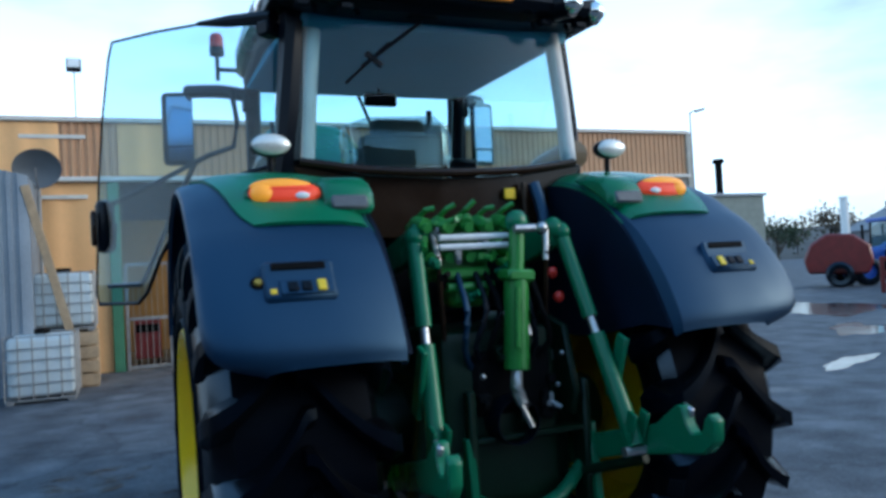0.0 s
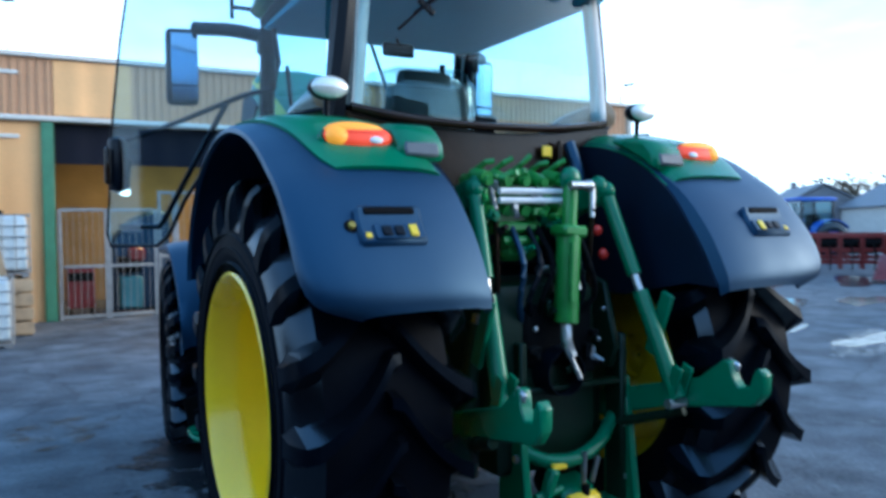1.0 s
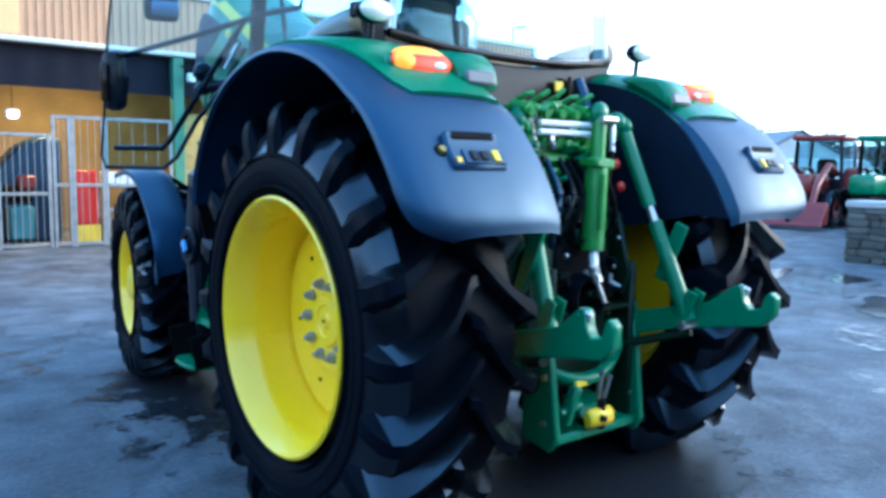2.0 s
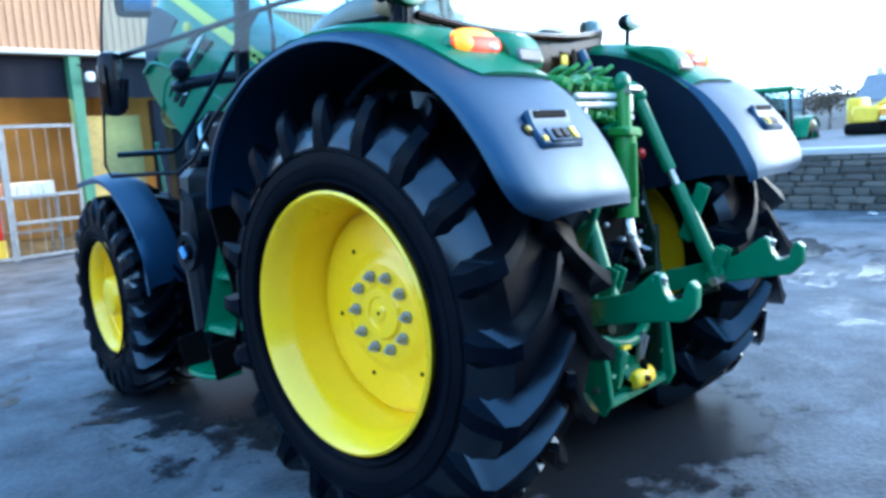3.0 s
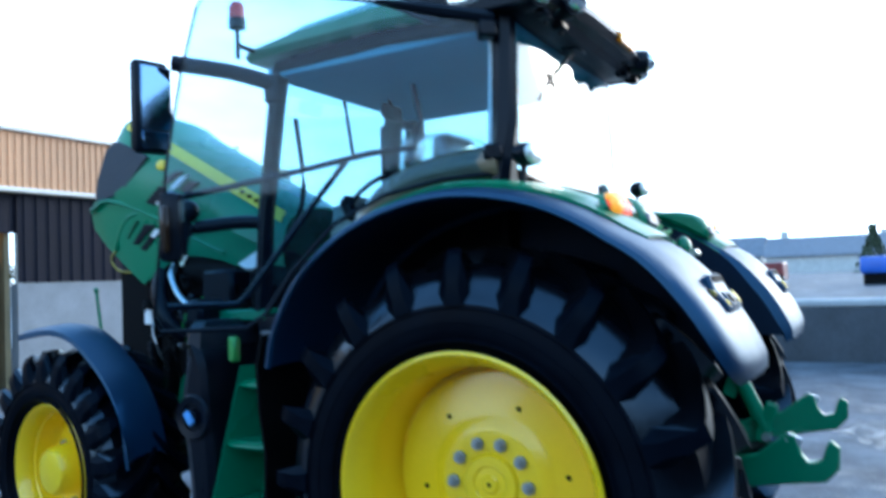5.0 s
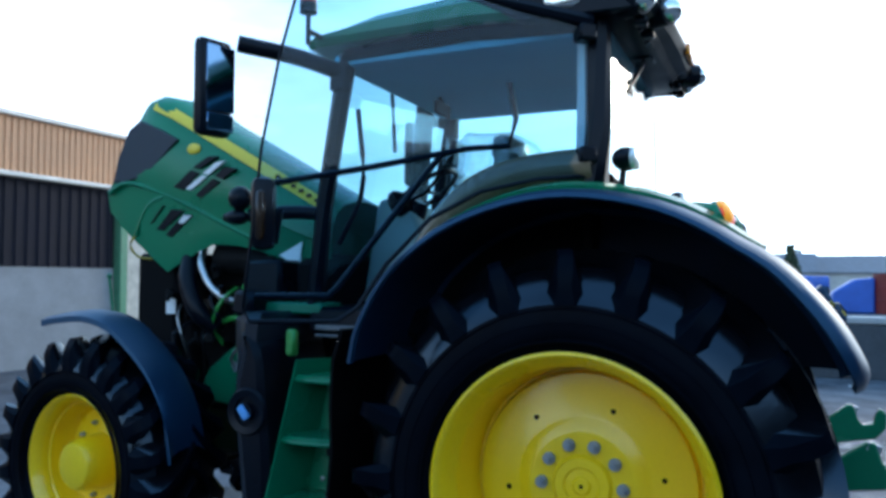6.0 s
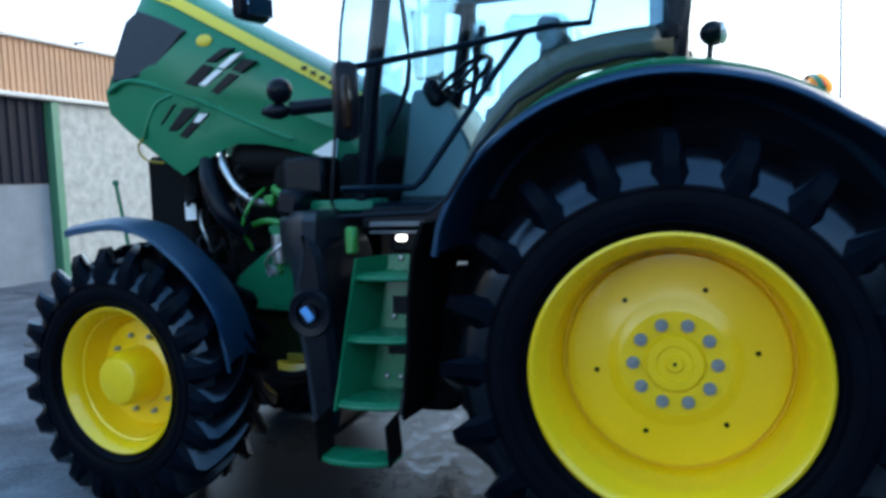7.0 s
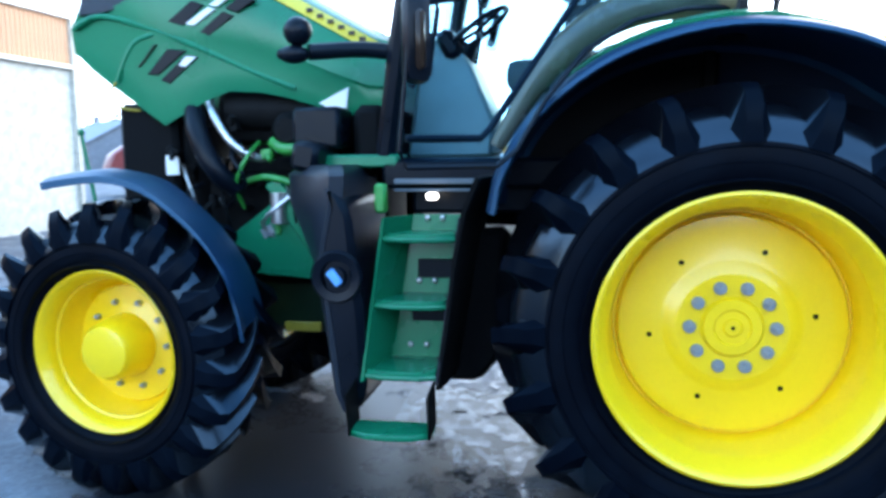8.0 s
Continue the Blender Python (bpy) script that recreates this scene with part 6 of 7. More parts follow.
def ibc(x, y, z, label, lid=True, size=(0.92, 1.05, 1.0)):
    w, d, h = size
    t = thing("ibc_tank", label, "container", (x, y, z), "liquid containers")
    part("pallet", B().box((x, y, z + 0.05), (w, d, 0.03), bevel=0.005).box((x - w / 2 + 0.06, y, z + 0.02), (0.1, d, 0.06), bevel=0.005).box((x + w / 2 - 0.06, y, z + 0.02), (0.1, d, 0.06), bevel=0.005), WIRE, t)
    part("bottle", B().box((x, y, z + 0.08 + (h - 0.12) / 2), (w - 0.06, d - 0.06, h - 0.14), bevel=0.07, seg=3), IBCW, t, "translucent white plastic bottle")
    for k in range(6):
        zz = z + 0.12 + (h - 0.16) * k / 5
        part("hoop", B().tube([(x - w / 2, y - d / 2, zz), (x + w / 2, y - d / 2, zz), (x + w / 2, y + d / 2, zz), (x - w / 2, y + d / 2, zz), (x - w / 2, y - d / 2, zz)], 0.010, 6), WIRE, t)
    for k in range(6):
        xx = x - w / 2 + w * k / 5
        part("upright", B().rod((xx, y - d / 2 - 0.01, z + 0.06), (xx, y - d / 2 - 0.01, z + h - 0.02), 0.010, seg=6), WIRE, t)
        yy = y - d / 2 + d * k / 5
        part("upright", B().rod((x + w / 2 + 0.01, yy, z + 0.06), (x + w / 2 + 0.01, yy, z + h - 0.02), 0.010, seg=6), WIRE, t)
    if lid:
        part("lid", B().rod((x, y, z + h - 0.03), (x, y, z + h + 0.04), 0.11, seg=20), MATT, t)


ibc(-2.66, 9.45, 0.0, "white caged liquid tank standing on the yard")
ibc(-2.42, 10.75, 0.92, "dirty caged liquid tank on a crate by the wall")
crate = thing("wooden_crate", "weathered timber crate under a caged tank", "crate", (-2.42, 10.75, 0))
for k in range(4):
    part("slat", B().box((-2.42, 10.22, 0.12 + 0.22 * k), (1.0, 0.03, 0.17), bevel=0.006), RUSTY, crate)
part("body", B().box((-2.42, 10.77, 0.45), (0.96, 1.0, 0.90), bevel=0.01), RUSTY, crate)
plank = thing("leaning_plank", "pale timber plank leaning in front of the wall", "plank", (-2.4, 9.9, 0))
part("board", B().box((-2.56, 10.05, 1.95), (0.13, 0.04, 2.7), (6, -13, 0), 0.006), RUSTY, plank)

lean = corrugated(-9.5, -2.82, 0.0, 3.30, 9.95, 0.15, 0.03)
for v in lean.bm.verts:
    if v.co.z > 1:
        v.co.z = 3.42 + (-2.82 - v.co.x) * 0.24
setting("shed_wall", lean, SHEDGREY, "grey corrugated sheet wall of a lean-to")
setting("shed_side", B().box((-2.84, 11.0, 1.70), (0.05, 2.1, 3.40), bevel=0), SHEDGREY, "side sheeting of the lean-to")

dish = thing("satellite_dish", "grey satellite dish on a pole by the wall", "dish", (-2.78, 11.0, 0))
bowl = B().lathe((0, 0, 0), [(0.0, 0.0), (0.015, 0.12), (0.05, 0.24), (0.10, 0.34), (0.12, 0.375), (0.105, 0.375), (0.03, 0.22), (-0.012, 0.0)], 32)
bmesh.ops.transform(bowl.bm, matrix=pose(-2.76, 10.95, 3.68) @ pose(0, 0, 0, 18, 0, 0) @ pose(0, 0, 0, 0, 0, -90) @ Matrix.Diagonal((1, 1, 0.9, 1)), verts=bowl.bm.verts[:])
part("reflector", bowl, GREY, dish)
part("pole", B().rod((-2.76, 11.02, 0.0), (-2.76, 11.02, 3.6), 0.03), WIRE, dish)
part("feed_arm", B().tube([(-2.76, 10.95, 3.36), (-2.76, 10.62, 3.45), (-2.76, 10.55, 3.62)], 0.012, 6), WIRE, dish)

flood = thing("floodlight", "square floodlight on a thin mast above the roof", "lamp", (-2.2, 12.3, 4.7))
part("mast", B().rod((-2.2, 12.35, 4.7), (-2.2, 12.35, 5.75), 0.012), WIRE, flood)
part("housing", B().box((-2.2, 12.3, 5.80), (0.26, 0.10, 0.25), (-12, 0, 0), 0.015), BLACK, flood)
part("glass", B().box((-2.2, 12.235, 5.83), (0.21, 0.012, 0.17), (-12, 0, 0), 0.004), WHITE, flood)


def fence_panel(x0, x1, z1, rails, bars=0, label="galvanised mesh fence panel across the open bay"):
    t = thing("fence_panel", label, "fence", (x0, WY - 0.1, 0), "mesh fence panels")
    y = WY - 0.12
    part("post", B().box((x0, y, z1 / 2), (0.06, 0.05, z1), bevel=0.006), WIRE, t)
    part("post", B().box((x1, y, z1 / 2), (0.06, 0.05, z1), bevel=0.006), WIRE, t)
    for z in rails:
        part("rail", B().box(((x0 + x1) / 2, y, z), (x1 - x0 - 0.06, 0.04, 0.06), bevel=0.006), WIRE, t)
    for k in range(bars):
        x = lerp(x0, x1, (k + 1) / (bars + 1))
        part("wire", B().rod((x, y, 0.05), (x, y, z1), 0.006, seg=6), WIRE, t)
    return t


fence_panel(-1.46, -0.70, 2.02, (0.06, 0.97, 2.0), 6)
fence_panel(-0.64, 0.16, 2.02, (0.06, 0.97, 2.0), 6)
fence_panel(0.24, 0.50, 2.36, (0.06, 1.12, 2.33), 2)
fence_panel(0.56, 1.06, 2.36, (0.06, 1.12, 2.33), 3)
fence_panel(1.12, 2.30, 2.36, (0.06, 0.66, 1.12, 2.33), 4)

cab1 = thing("red_cabinet", "tall red steel cabinet behind the mesh fence", "cabinet", (0.85, 12.7, 0))
part("body", B().box((0.86, 12.68, 0.87), (0.40, 0.35, 1.02), bevel=0.02), RED, cab1)
part("door", B().box((0.86, 12.495, 0.87), (0.34, 0.02, 0.94), bevel=0.006), RED, cab1)
part("base", B().box((0.86, 12.66, 0.18), (0.44, 0.38, 0.36), bevel=0.01), YELM, cab1)
bench = thing("workbench", "steel workbench with pale boxes behind the fence", "bench", (1.6, 12.8, 0))
part("top", B().box((1.62, 12.8, 1.08), (0.95, 0.6, 0.05), bevel=0.008), WIRE, bench)
for dx in (-0.42, 0.42):
    for dy in (-0.25, 0.25):
        part("leg", B().box((1.62 + dx, 12.8 + dy, 0.53), (0.05, 0.05, 1.06), bevel=0.004), WIRE, bench)
part("shelf", B().box((1.62, 12.8, 0.45), (0.85, 0.5, 0.03), bevel=0.004), WIRE, bench)
for k, (x, w, mat) in enumerate(((1.28, 0.2, WHITE), (1.50, 0.2, GABLE), (1.72, 0.18, WHITE), (1.93, 0.2, GABLE))):
    bx = thing("carton", "pale cardboard carton on the workbench", "box", (x, 12.7, 1.105), "cartons on the bench")
    part("carton_body", B().box((x, 12.72, 1.23), (w, 0.3, 0.25), bevel=0.008), mat, bx)
mach = thing("compressor", "black and teal workshop machine behind the gate", "machine", (-0.3, 12.8, 0))
part("tank", B().box((-0.22, 12.78, 0.42), (0.42, 0.4, 0.62), bevel=0.04), TEAL, mach)
part("motor", B().rod((-0.45, 12.8, 0.95), (-0.02, 12.8, 0.95), 0.16, seg=20), MATT, mach)
part("cover", B().box((-0.10, 12.75, 1.15), (0.3, 0.3, 0.25), bevel=0.04), REDM, mach)
mach2 = thing("tool_trolley", "dark red tool trolley behind the gate", "trolley", (-1.1, 12.9, 0))
part("body", B().box((-1.1, 12.9, 0.55), (0.5, 0.4, 0.8), bevel=0.02), REDM, mach2)
part("drawer", B().box((-1.1, 12.69, 0.75), (0.44, 0.02, 0.16), bevel=0.004), MATT, mach2)
part("wheel", B().rod((-1.3, 12.75, 0.07), (-1.26, 12.75, 0.07), 0.07, seg=14), MATT, mach2)
part("wheel", B().rod((-0.94, 12.75, 0.07), (-0.90, 12.75, 0.07), 0.07, seg=14), MATT, mach2)
tarp = thing("covered_machine", "machine under a dark blue-grey cover in the bay", "machine", (0.2, 13.6, 0))
part("cover", B().prism([(-0.5, 0.0), (0.6, 0.0), (0.62, 1.95), (0.35, 2.05), (-0.1, 1.85), (-0.5, 1.4)], 13.3, 14.1, "y", 0.06), FENDER, tarp)
stack = thing("sheet_stack", "stack of yellow boards standing in the open bay", "boards", (3.3, 12.9, 0))
for k in range(5):
    part("board", B().box((3.28 + 0.03 * k, 12.75 + 0.08 * k, 1.28), (1.20, 0.05, 2.5), (0, 0, 2 * k), 0.008), PLY, stack)
pal = thing("pallet_pile", "pile of dark timber pallets at the bay opening", "pallets", (3.3, 12.5, 0))
for k in range(5):
    part("deck", B().box((3.3, 12.4, 0.06 + 0.085 * k), (1.2, 0.5, 0.035), bevel=0.005), RUSTY, pal)
dpost = thing("steel_column", "dark steel column between the boards and the block wall", "column", (4.1, 12.4, 0))
part("shaft", B().box((4.10, 12.45, 1.4), (0.22, 0.22, 2.8), bevel=0.01), DARKSTEEL, dpost)
fl = thing("wall_lamp", "small white lamp on a green post", "lamp", (2.62, 12.0, 3.2))
part("bracket", B().rod((2.52, 12.05, 3.42), (2.66, 11.95, 3.28), 0.015), MATT, fl)
part("head", B().box((2.67, 11.93, 3.18), (0.15, 0.13, 0.17), bevel=0.03), WHITE, fl)

wk = thing("work_light", "lit white work light hung above the mesh fence", "lamp", (-0.33, 12.4, 2.33))
part("cable", B().rod((-0.33, 12.42, 2.42), (-0.33, 12.42, 3.57), 0.006), MATT, wk)
part("head", B().box((-0.33, 12.42, 2.36), (0.22, 0.12, 0.16), bevel=0.03), WHITE, wk)
part("bulb", B().ball((-0.33, 12.36, 2.34), 0.075, (1.1, 0.6, 0.8), 16), glow("work_light_bulb", (1.0, 0.95, 0.85), 5.0), wk, "lit lamp face")


# ---------------------------------------------------------------- yard beyond the stone wall
def far_tractor(x, y, turn, body, roofc, loader, label, z=0.0):
    t = thing("parked_tractor", label, "tractor", (x, y, z), "parked tractors")
    made = []
    def add(name, b, m, parent=t):
        bmesh.ops.transform(b.bm, matrix=pose(x, y, z, 0, 0, turn), verts=b.bm.verts[:])
        made.append(part(name, b, m, parent))
        return made[-1]
    for s in (-1, 1):
        w = add("rear_wheel", B().lathe((s * 0.80, 0, 0.80), [(-0.22, 0.45), (-0.24, 0.62), (-0.18, 0.80), (0.18, 0.80), (0.24, 0.62), (0.22, 0.45)], 28), SHEENRUBBER)
        add("rim", B().lathe((s * 0.80, 0, 0.80), [(s * 0.2, 0.46), (s * 0.05, 0.40), (s * 0.05, 0)], 24), body, w)
        w = add("front_wheel", B().lathe((s * 0.72, 2.2, 0.55), [(-0.15, 0.28), (-0.18, 0.42), (-0.12, 0.55), (0.12, 0.55), (0.18, 0.42), (0.15, 0.28)], 24), SHEENRUBBER)
        add("rim", B().lathe((s * 0.72, 2.2, 0.55), [(s * 0.14, 0.3), (s * 0.04, 0.25), (s * 0.04, 0)], 20), body, w)
        add("mudguard", B().sheet([[Vector((s * xx, 0.92 * math.cos(a), 0.80 + 0.92 * math.sin(a))) for xx in (0.55, 1.02)] for a in [0.3 + 0.22 * k for k in range(11)]], 0.03), body)
        for yy in (-0.25, 1.15):
            add("pillar", B().rod((s * 0.66, yy, 1.3), (s * 0.60, yy, 2.5), 0.05, seg=8), BLACK)
        add("side_window", B().prism([(-0.25, 1.45), (1.12, 1.45), (1.10, 2.48), (-0.22, 2.48)], s * 0.64, s * 0.65, "x"), GLASS)
    add("bonnet", B().box((0, 1.95, 1.22), (0.72, 1.7, 0.55), bevel=0.12, seg=2), body)
    add("chassis", B().box((0, 1.2, 0.75), (0.5, 3.0, 0.45), bevel=0.05), MATT)
    add("cab_base", B().box((0, 0.45, 1.15), (1.25, 1.5, 0.45), bevel=0.05), BLACK)
    add("windscreen", B().box((0, 1.17, 1.95), (1.2, 0.01, 1.05), bevel=0), GLASS)
    add("rear_window", B().box((0, -0.26, 1.95), (1.2, 0.01, 1.05), bevel=0), GLASS)
    add("roof", B().box((0, 0.45, 2.56), (1.45, 1.7, 0.16), bevel=0.06, seg=2), roofc)
    add("seat", B().box((0, 0.25, 1.65), (0.5, 0.45, 0.6), bevel=0.08), MATT)
    add("exhaust", B().rod((0.45, 1.6, 1.4), (0.45, 1.6, 2.4), 0.05), MATT)
    if loader:
        for s in (-1, 1):
            add("loader_arm", B().tube([(s * 0.5, 0.9, 1.5), (s * 0.52, 1.9, 1.75), (s * 0.52, 2.9, 1.2), (s * 0.52, 3.3, 0.55)], 0.09, 8), REDM)
        add("loader_bucket", B().prism([(3.2, 0.15), (3.9, 0.12), (3.75, 0.25), (3.35, 0.75), (3.2, 0.72)], -0.95, 0.95, "x", 0.02), REDM)


far_tractor(21.0, 8.4, 100, REDM, REDM, True, "red tractor with a front loader parked in the yard")
far_tractor(22.0, 6.9, 95, GREEN, GREEN, False, "green tractor parked behind the stone wall")
far_tractor(27.5, 17.6, 70, BLUEM, BLUEM, False, "blue tractor parked far across the yard")


def cultivator(x, y, turn, n, label):
    """A folded implement: two red beams, tine frames and wheels."""
    t = thing("cultivator", label, "implement", (x, y, 0), "implements in a row")
    def add(name, b, m):
        bmesh.ops.transform(b.bm, matrix=pose(x, y, 0, 0, 0, turn), verts=b.bm.verts[:])
        return part(name, b, m, t)
    for z in (0.35, 0.72, 1.16):
        add("beam", B().box((0, 0, z), (n * 0.62, 0.14, 0.13), bevel=0.01), REDM)
    for k in range(n + 1):
        xx = (k - n / 2) * 0.62
        add("upright", B().box((xx, 0, 0.68), (0.12, 0.16, 1.1), bevel=0.01), REDM)
        add("tine", B().tube([(xx + 0.3, -0.1, 0.9), (xx + 0.32, -0.3, 0.6), (xx + 0.3, -0.25, 0.1)], 0.03, 6), MATT)
        add("roller", B().rod((xx + 0.08, 0.05, 0.94), (xx + 0.5, 0.05, 0.94), 0.16, seg=12), MATT)
    add("hitch_plate", B().box((0, 0.3, 0.8), (0.7, 0.5, 0.4), bevel=0.03), MATT)


cultivator(20.9, 11.4, -48, 6, "red folded implement with two rows of frames")
cultivator(24.0, 13.6, -52, 5, "red implement frames at the edge of the yard")

baler = thing("red_baler", "rounded red machine parked across the yard", "implement", (24.8, 18.6, 0))
bb = B().prism([(-1.1, 0.55), (1.0, 0.5), (1.2, 1.0), (1.1, 1.6), (0.5, 2.05), (-0.4, 2.1), (-1.0, 1.7), (-1.25, 1.1)], -1.0, 1.0, "y", 0.08)
bmesh.ops.transform(bb.bm, matrix=pose(24.8, 18.6, 0, 0, 0, -50), verts=bb.bm.verts[:])
part("body", bb, REDM, baler)
for s in (-1, 1):
    w = B().lathe((0, 0, 0), [(-0.15, 0.25), (-0.17, 0.40), (-0.1, 0.5), (0.1, 0.5), (0.17, 0.40), (0.15, 0.25)], 20)
    bmesh.ops.transform(w.bm, matrix=pose(24.8, 18.6, 0.5, 0, 0, -50) @ pose(0, s * 1.1, 0, 0, 0, 90), verts=w.bm.verts[:])
    part("wheel", w, SHEENRUBBER, baler)

van = thing("white_van", "pale blue-white van beyond the implements", "van", (27.0, 12.2, 0))
part("body", B().prism([(-2.2, 0.4), (-2.2, 1.9), (-1.9, 2.05), (1.0, 2.05), (1.5, 1.3), (2.2, 1.1), (2.25, 0.45)], -0.9, 0.9, "x", 0.05), IBCW, van)
for c in van.children:
    c.data.transform(pose(27.0, 12.2, 0, 0, 0, 65))
wv = part("windscreen", B().box((0, 1.27, 1.65), (1.5, 0.02, 0.8), (-34, 0, 0), 0.004), BLACK, van)
wv.data.transform(pose(27.0, 12.2, 0, 0, 0, 65))
for yy in (-1.4, 1.4):
    for s in (-1, 1):
        w = part("wheel", B().rod((s * 0.75, yy, 0.33), (s * 0.92, yy, 0.33), 0.33, seg=18), SHEENRUBBER, van)
        w.data.transform(pose(27.0, 12.2, 0, 0, 0, 65))


def hopper(x, y, w, h, mat, band, label):
    t = thing("spreader_hopper", label, "hopper", (x, y, 1.0), "hoppers behind the wall")
    part("body", B().prism([(-w * 0.5, 0.45), (w * 0.5, 0.45), (w * 0.62, h), (-w * 0.62, h)], x - 0.5, x + 0.5, "x", 0.03), mat, t)
    t.children[0].data.transform(pose(0, y, 1.0))
    part("band", B().box((x, y, 1.0 + h * 0.62), (1.03, w * 1.19, h * 0.16), bevel=0.01), band, t)
    part("frame", B().box((x, y, 1.22), (0.9, w * 0.9, 0.45), bevel=0.02), MATT, t)


hopper(23.8, 4.12, 0.46, 0.80, ORANGE, GABLE, "orange hopper with a white band")
hopper(23.8, 3.25, 0.60, 0.80, ORANGE, GABLE, "orange hopper with a white band")
hopper(23.6, 3.66, 0.32, 0.60, REDM, BLUEM, "small red and blue hopper")
hopper(23.8, 2.55, 0.42, 0.72, YELM, GABLE, "yellow hopper with a white band")
digger = thing("yellow_digger", "yellow digger parked on the raised yard", "digger", (24.2, 4.9, 1.0))
part("body", B().box((24.2, 4.85, 1.62), (1.6, 0.8, 0.55), bevel=0.08), YELM, digger)
part("cab", B().box((24.2, 5.25, 1.75), (1.0, 0.45, 0.85), bevel=0.06), YELM, digger)
part("boom", B().tube([(23.9, 4.7, 1.8), (23.7, 4.3, 2.05), (23.6, 3.9, 1.75)], 0.10, 8), YELM, digger)
part("track", B().box((24.2, 4.9, 1.2), (1.8, 1.1, 0.38), bevel=0.12, seg=2), MATT, digger)
red2 = thing("red_trailer", "red trailer parked on the raised yard", "trailer", (23.8, 2.0, 1.0))
part("body", B().box((23.8, 1.62, 1.50), (1.6, 1.0, 0.62), bevel=0.06), REDM, red2)
part("mudguard", B().box((23.2, 1.95, 1.45), (0.3, 0.5, 0.55), bevel=0.1), REDM, red2)
for yy in (1.3, 1.95):
    part("wheel", B().rod((22.95, yy, 1.22), (23.15, yy, 1.22), 0.22, seg=16), SHEENRUBBER, red2)
skip = thing("blue_skip", "bright blue tank on a stand behind the wall", "tank", (23.6, -1.6, 1.0))
part("tank", B().box((23.6, -1.62, 1.62), (1.2, 1.15, 0.52), bevel=0.08, seg=2), BLUEM, skip)
part("stand", B().box((23.6, -1.62, 1.18), (1.0, 1.0, 0.36), bevel=0.02), MATT, skip)
barrel = thing("red_barrel", "faded red barrel standing on the raised yard", "barrel", (15.2, -2.95, 1.0))
part("drum", B().rod((15.2, -2.95, 1.0), (15.2, -2.95, 1.88), 0.33, seg=28), REDM, barrel)
for z in (1.3, 1.58):
    part("ring", B().lathe((0, 0, 0), [(-0.02, 0.33), (0, 0.342), (0.02, 0.33)], 28), REDM, barrel).data.transform(pose(15.2, -2.95, z) @ pose(0, 0, 0, 0, 90, 0))
bluem = thing("blue_implement", "dark blue implement beside a red barrel", "implement", (15.4, -2.1, 1.0))
part("body", B().prism([(-0.5, 1.0), (0.3, 1.0), (0.35, 1.45), (-0.1, 1.75), (-0.5, 1.8)], 15.0, 15.8, "x", 0.04), BLUEM, bluem).data.transform(pose(0, -2.15, 0))
cont = thing("shipping_container", "weathered green shipping container", "container", (22.5, -5.4, 1.0))
part("box", B().box((25.0, -5.45, 2.02), (5.0, 2.4, 2.04), bevel=0.01), CONT, cont)
for k in range(16):
    part("rib", B().box((22.49, -4.35 - 0.145 * k, 2.0), (0.04, 0.07, 1.9), bevel=0.008), CONT, cont)
part("corner_post", B().box((22.5, -4.26, 2.02), (0.12, 0.12, 2.06), bevel=0.01), CONT, cont)


def lamp_post(x, y, z0, h, arm, label):
    t = thing("lamp_post", label, "lamp post", (x, y, z0))
    part("pole", B().rod((x, y, z0), (x, y, z0 + h), 0.07, 0.045, 10), WIRE, t)
    part("arm", B().tube([(x, y, z0 + h - 0.1), (x + arm * 0.4, y, z0 + h + 0.1), (x + arm, y, z0 + h + 0.14)], 0.04, 6), WIRE, t)
    part("head", B().box((x + arm, y, z0 + h + 0.12), (0.6, 0.25, 0.14), (0, -14, 0), 0.03), GREY, t)


lamp_post(24.4, -4.72, 1.0, 9.4, -0.5, "tall grey lamp post on the raised yard")
lamp_post(27.7, 30.0, 0.0, 9.4, 0.7, "tall grey lamp post beside the far shed")

hut = thing("flat_roofed_shed", "grey-green flat-roofed shed with a black flue", "shed", (30, 33, 0))
part("wall", B().box((30.0, 33, 2.35), (5.3, 6, 4.7), bevel=0), M("shed_render", (0.20, 0.22, 0.19), 0.8, var=0.2), hut)
part("roof", B().box((30.0, 33, 4.78), (5.6, 6.3, 0.16), bevel=0.02), SHEDGREY, hut)
flue = part("flue", B().rod((29.85, 30.4, 4.8), (29.85, 30.4, 6.7), 0.20, seg=16), MATT, hut)
part("cowl", B().rod((29.85, 30.4, 6.62), (29.85, 30.4, 6.85), 0.34, 0.30, 16), MATT, flue)


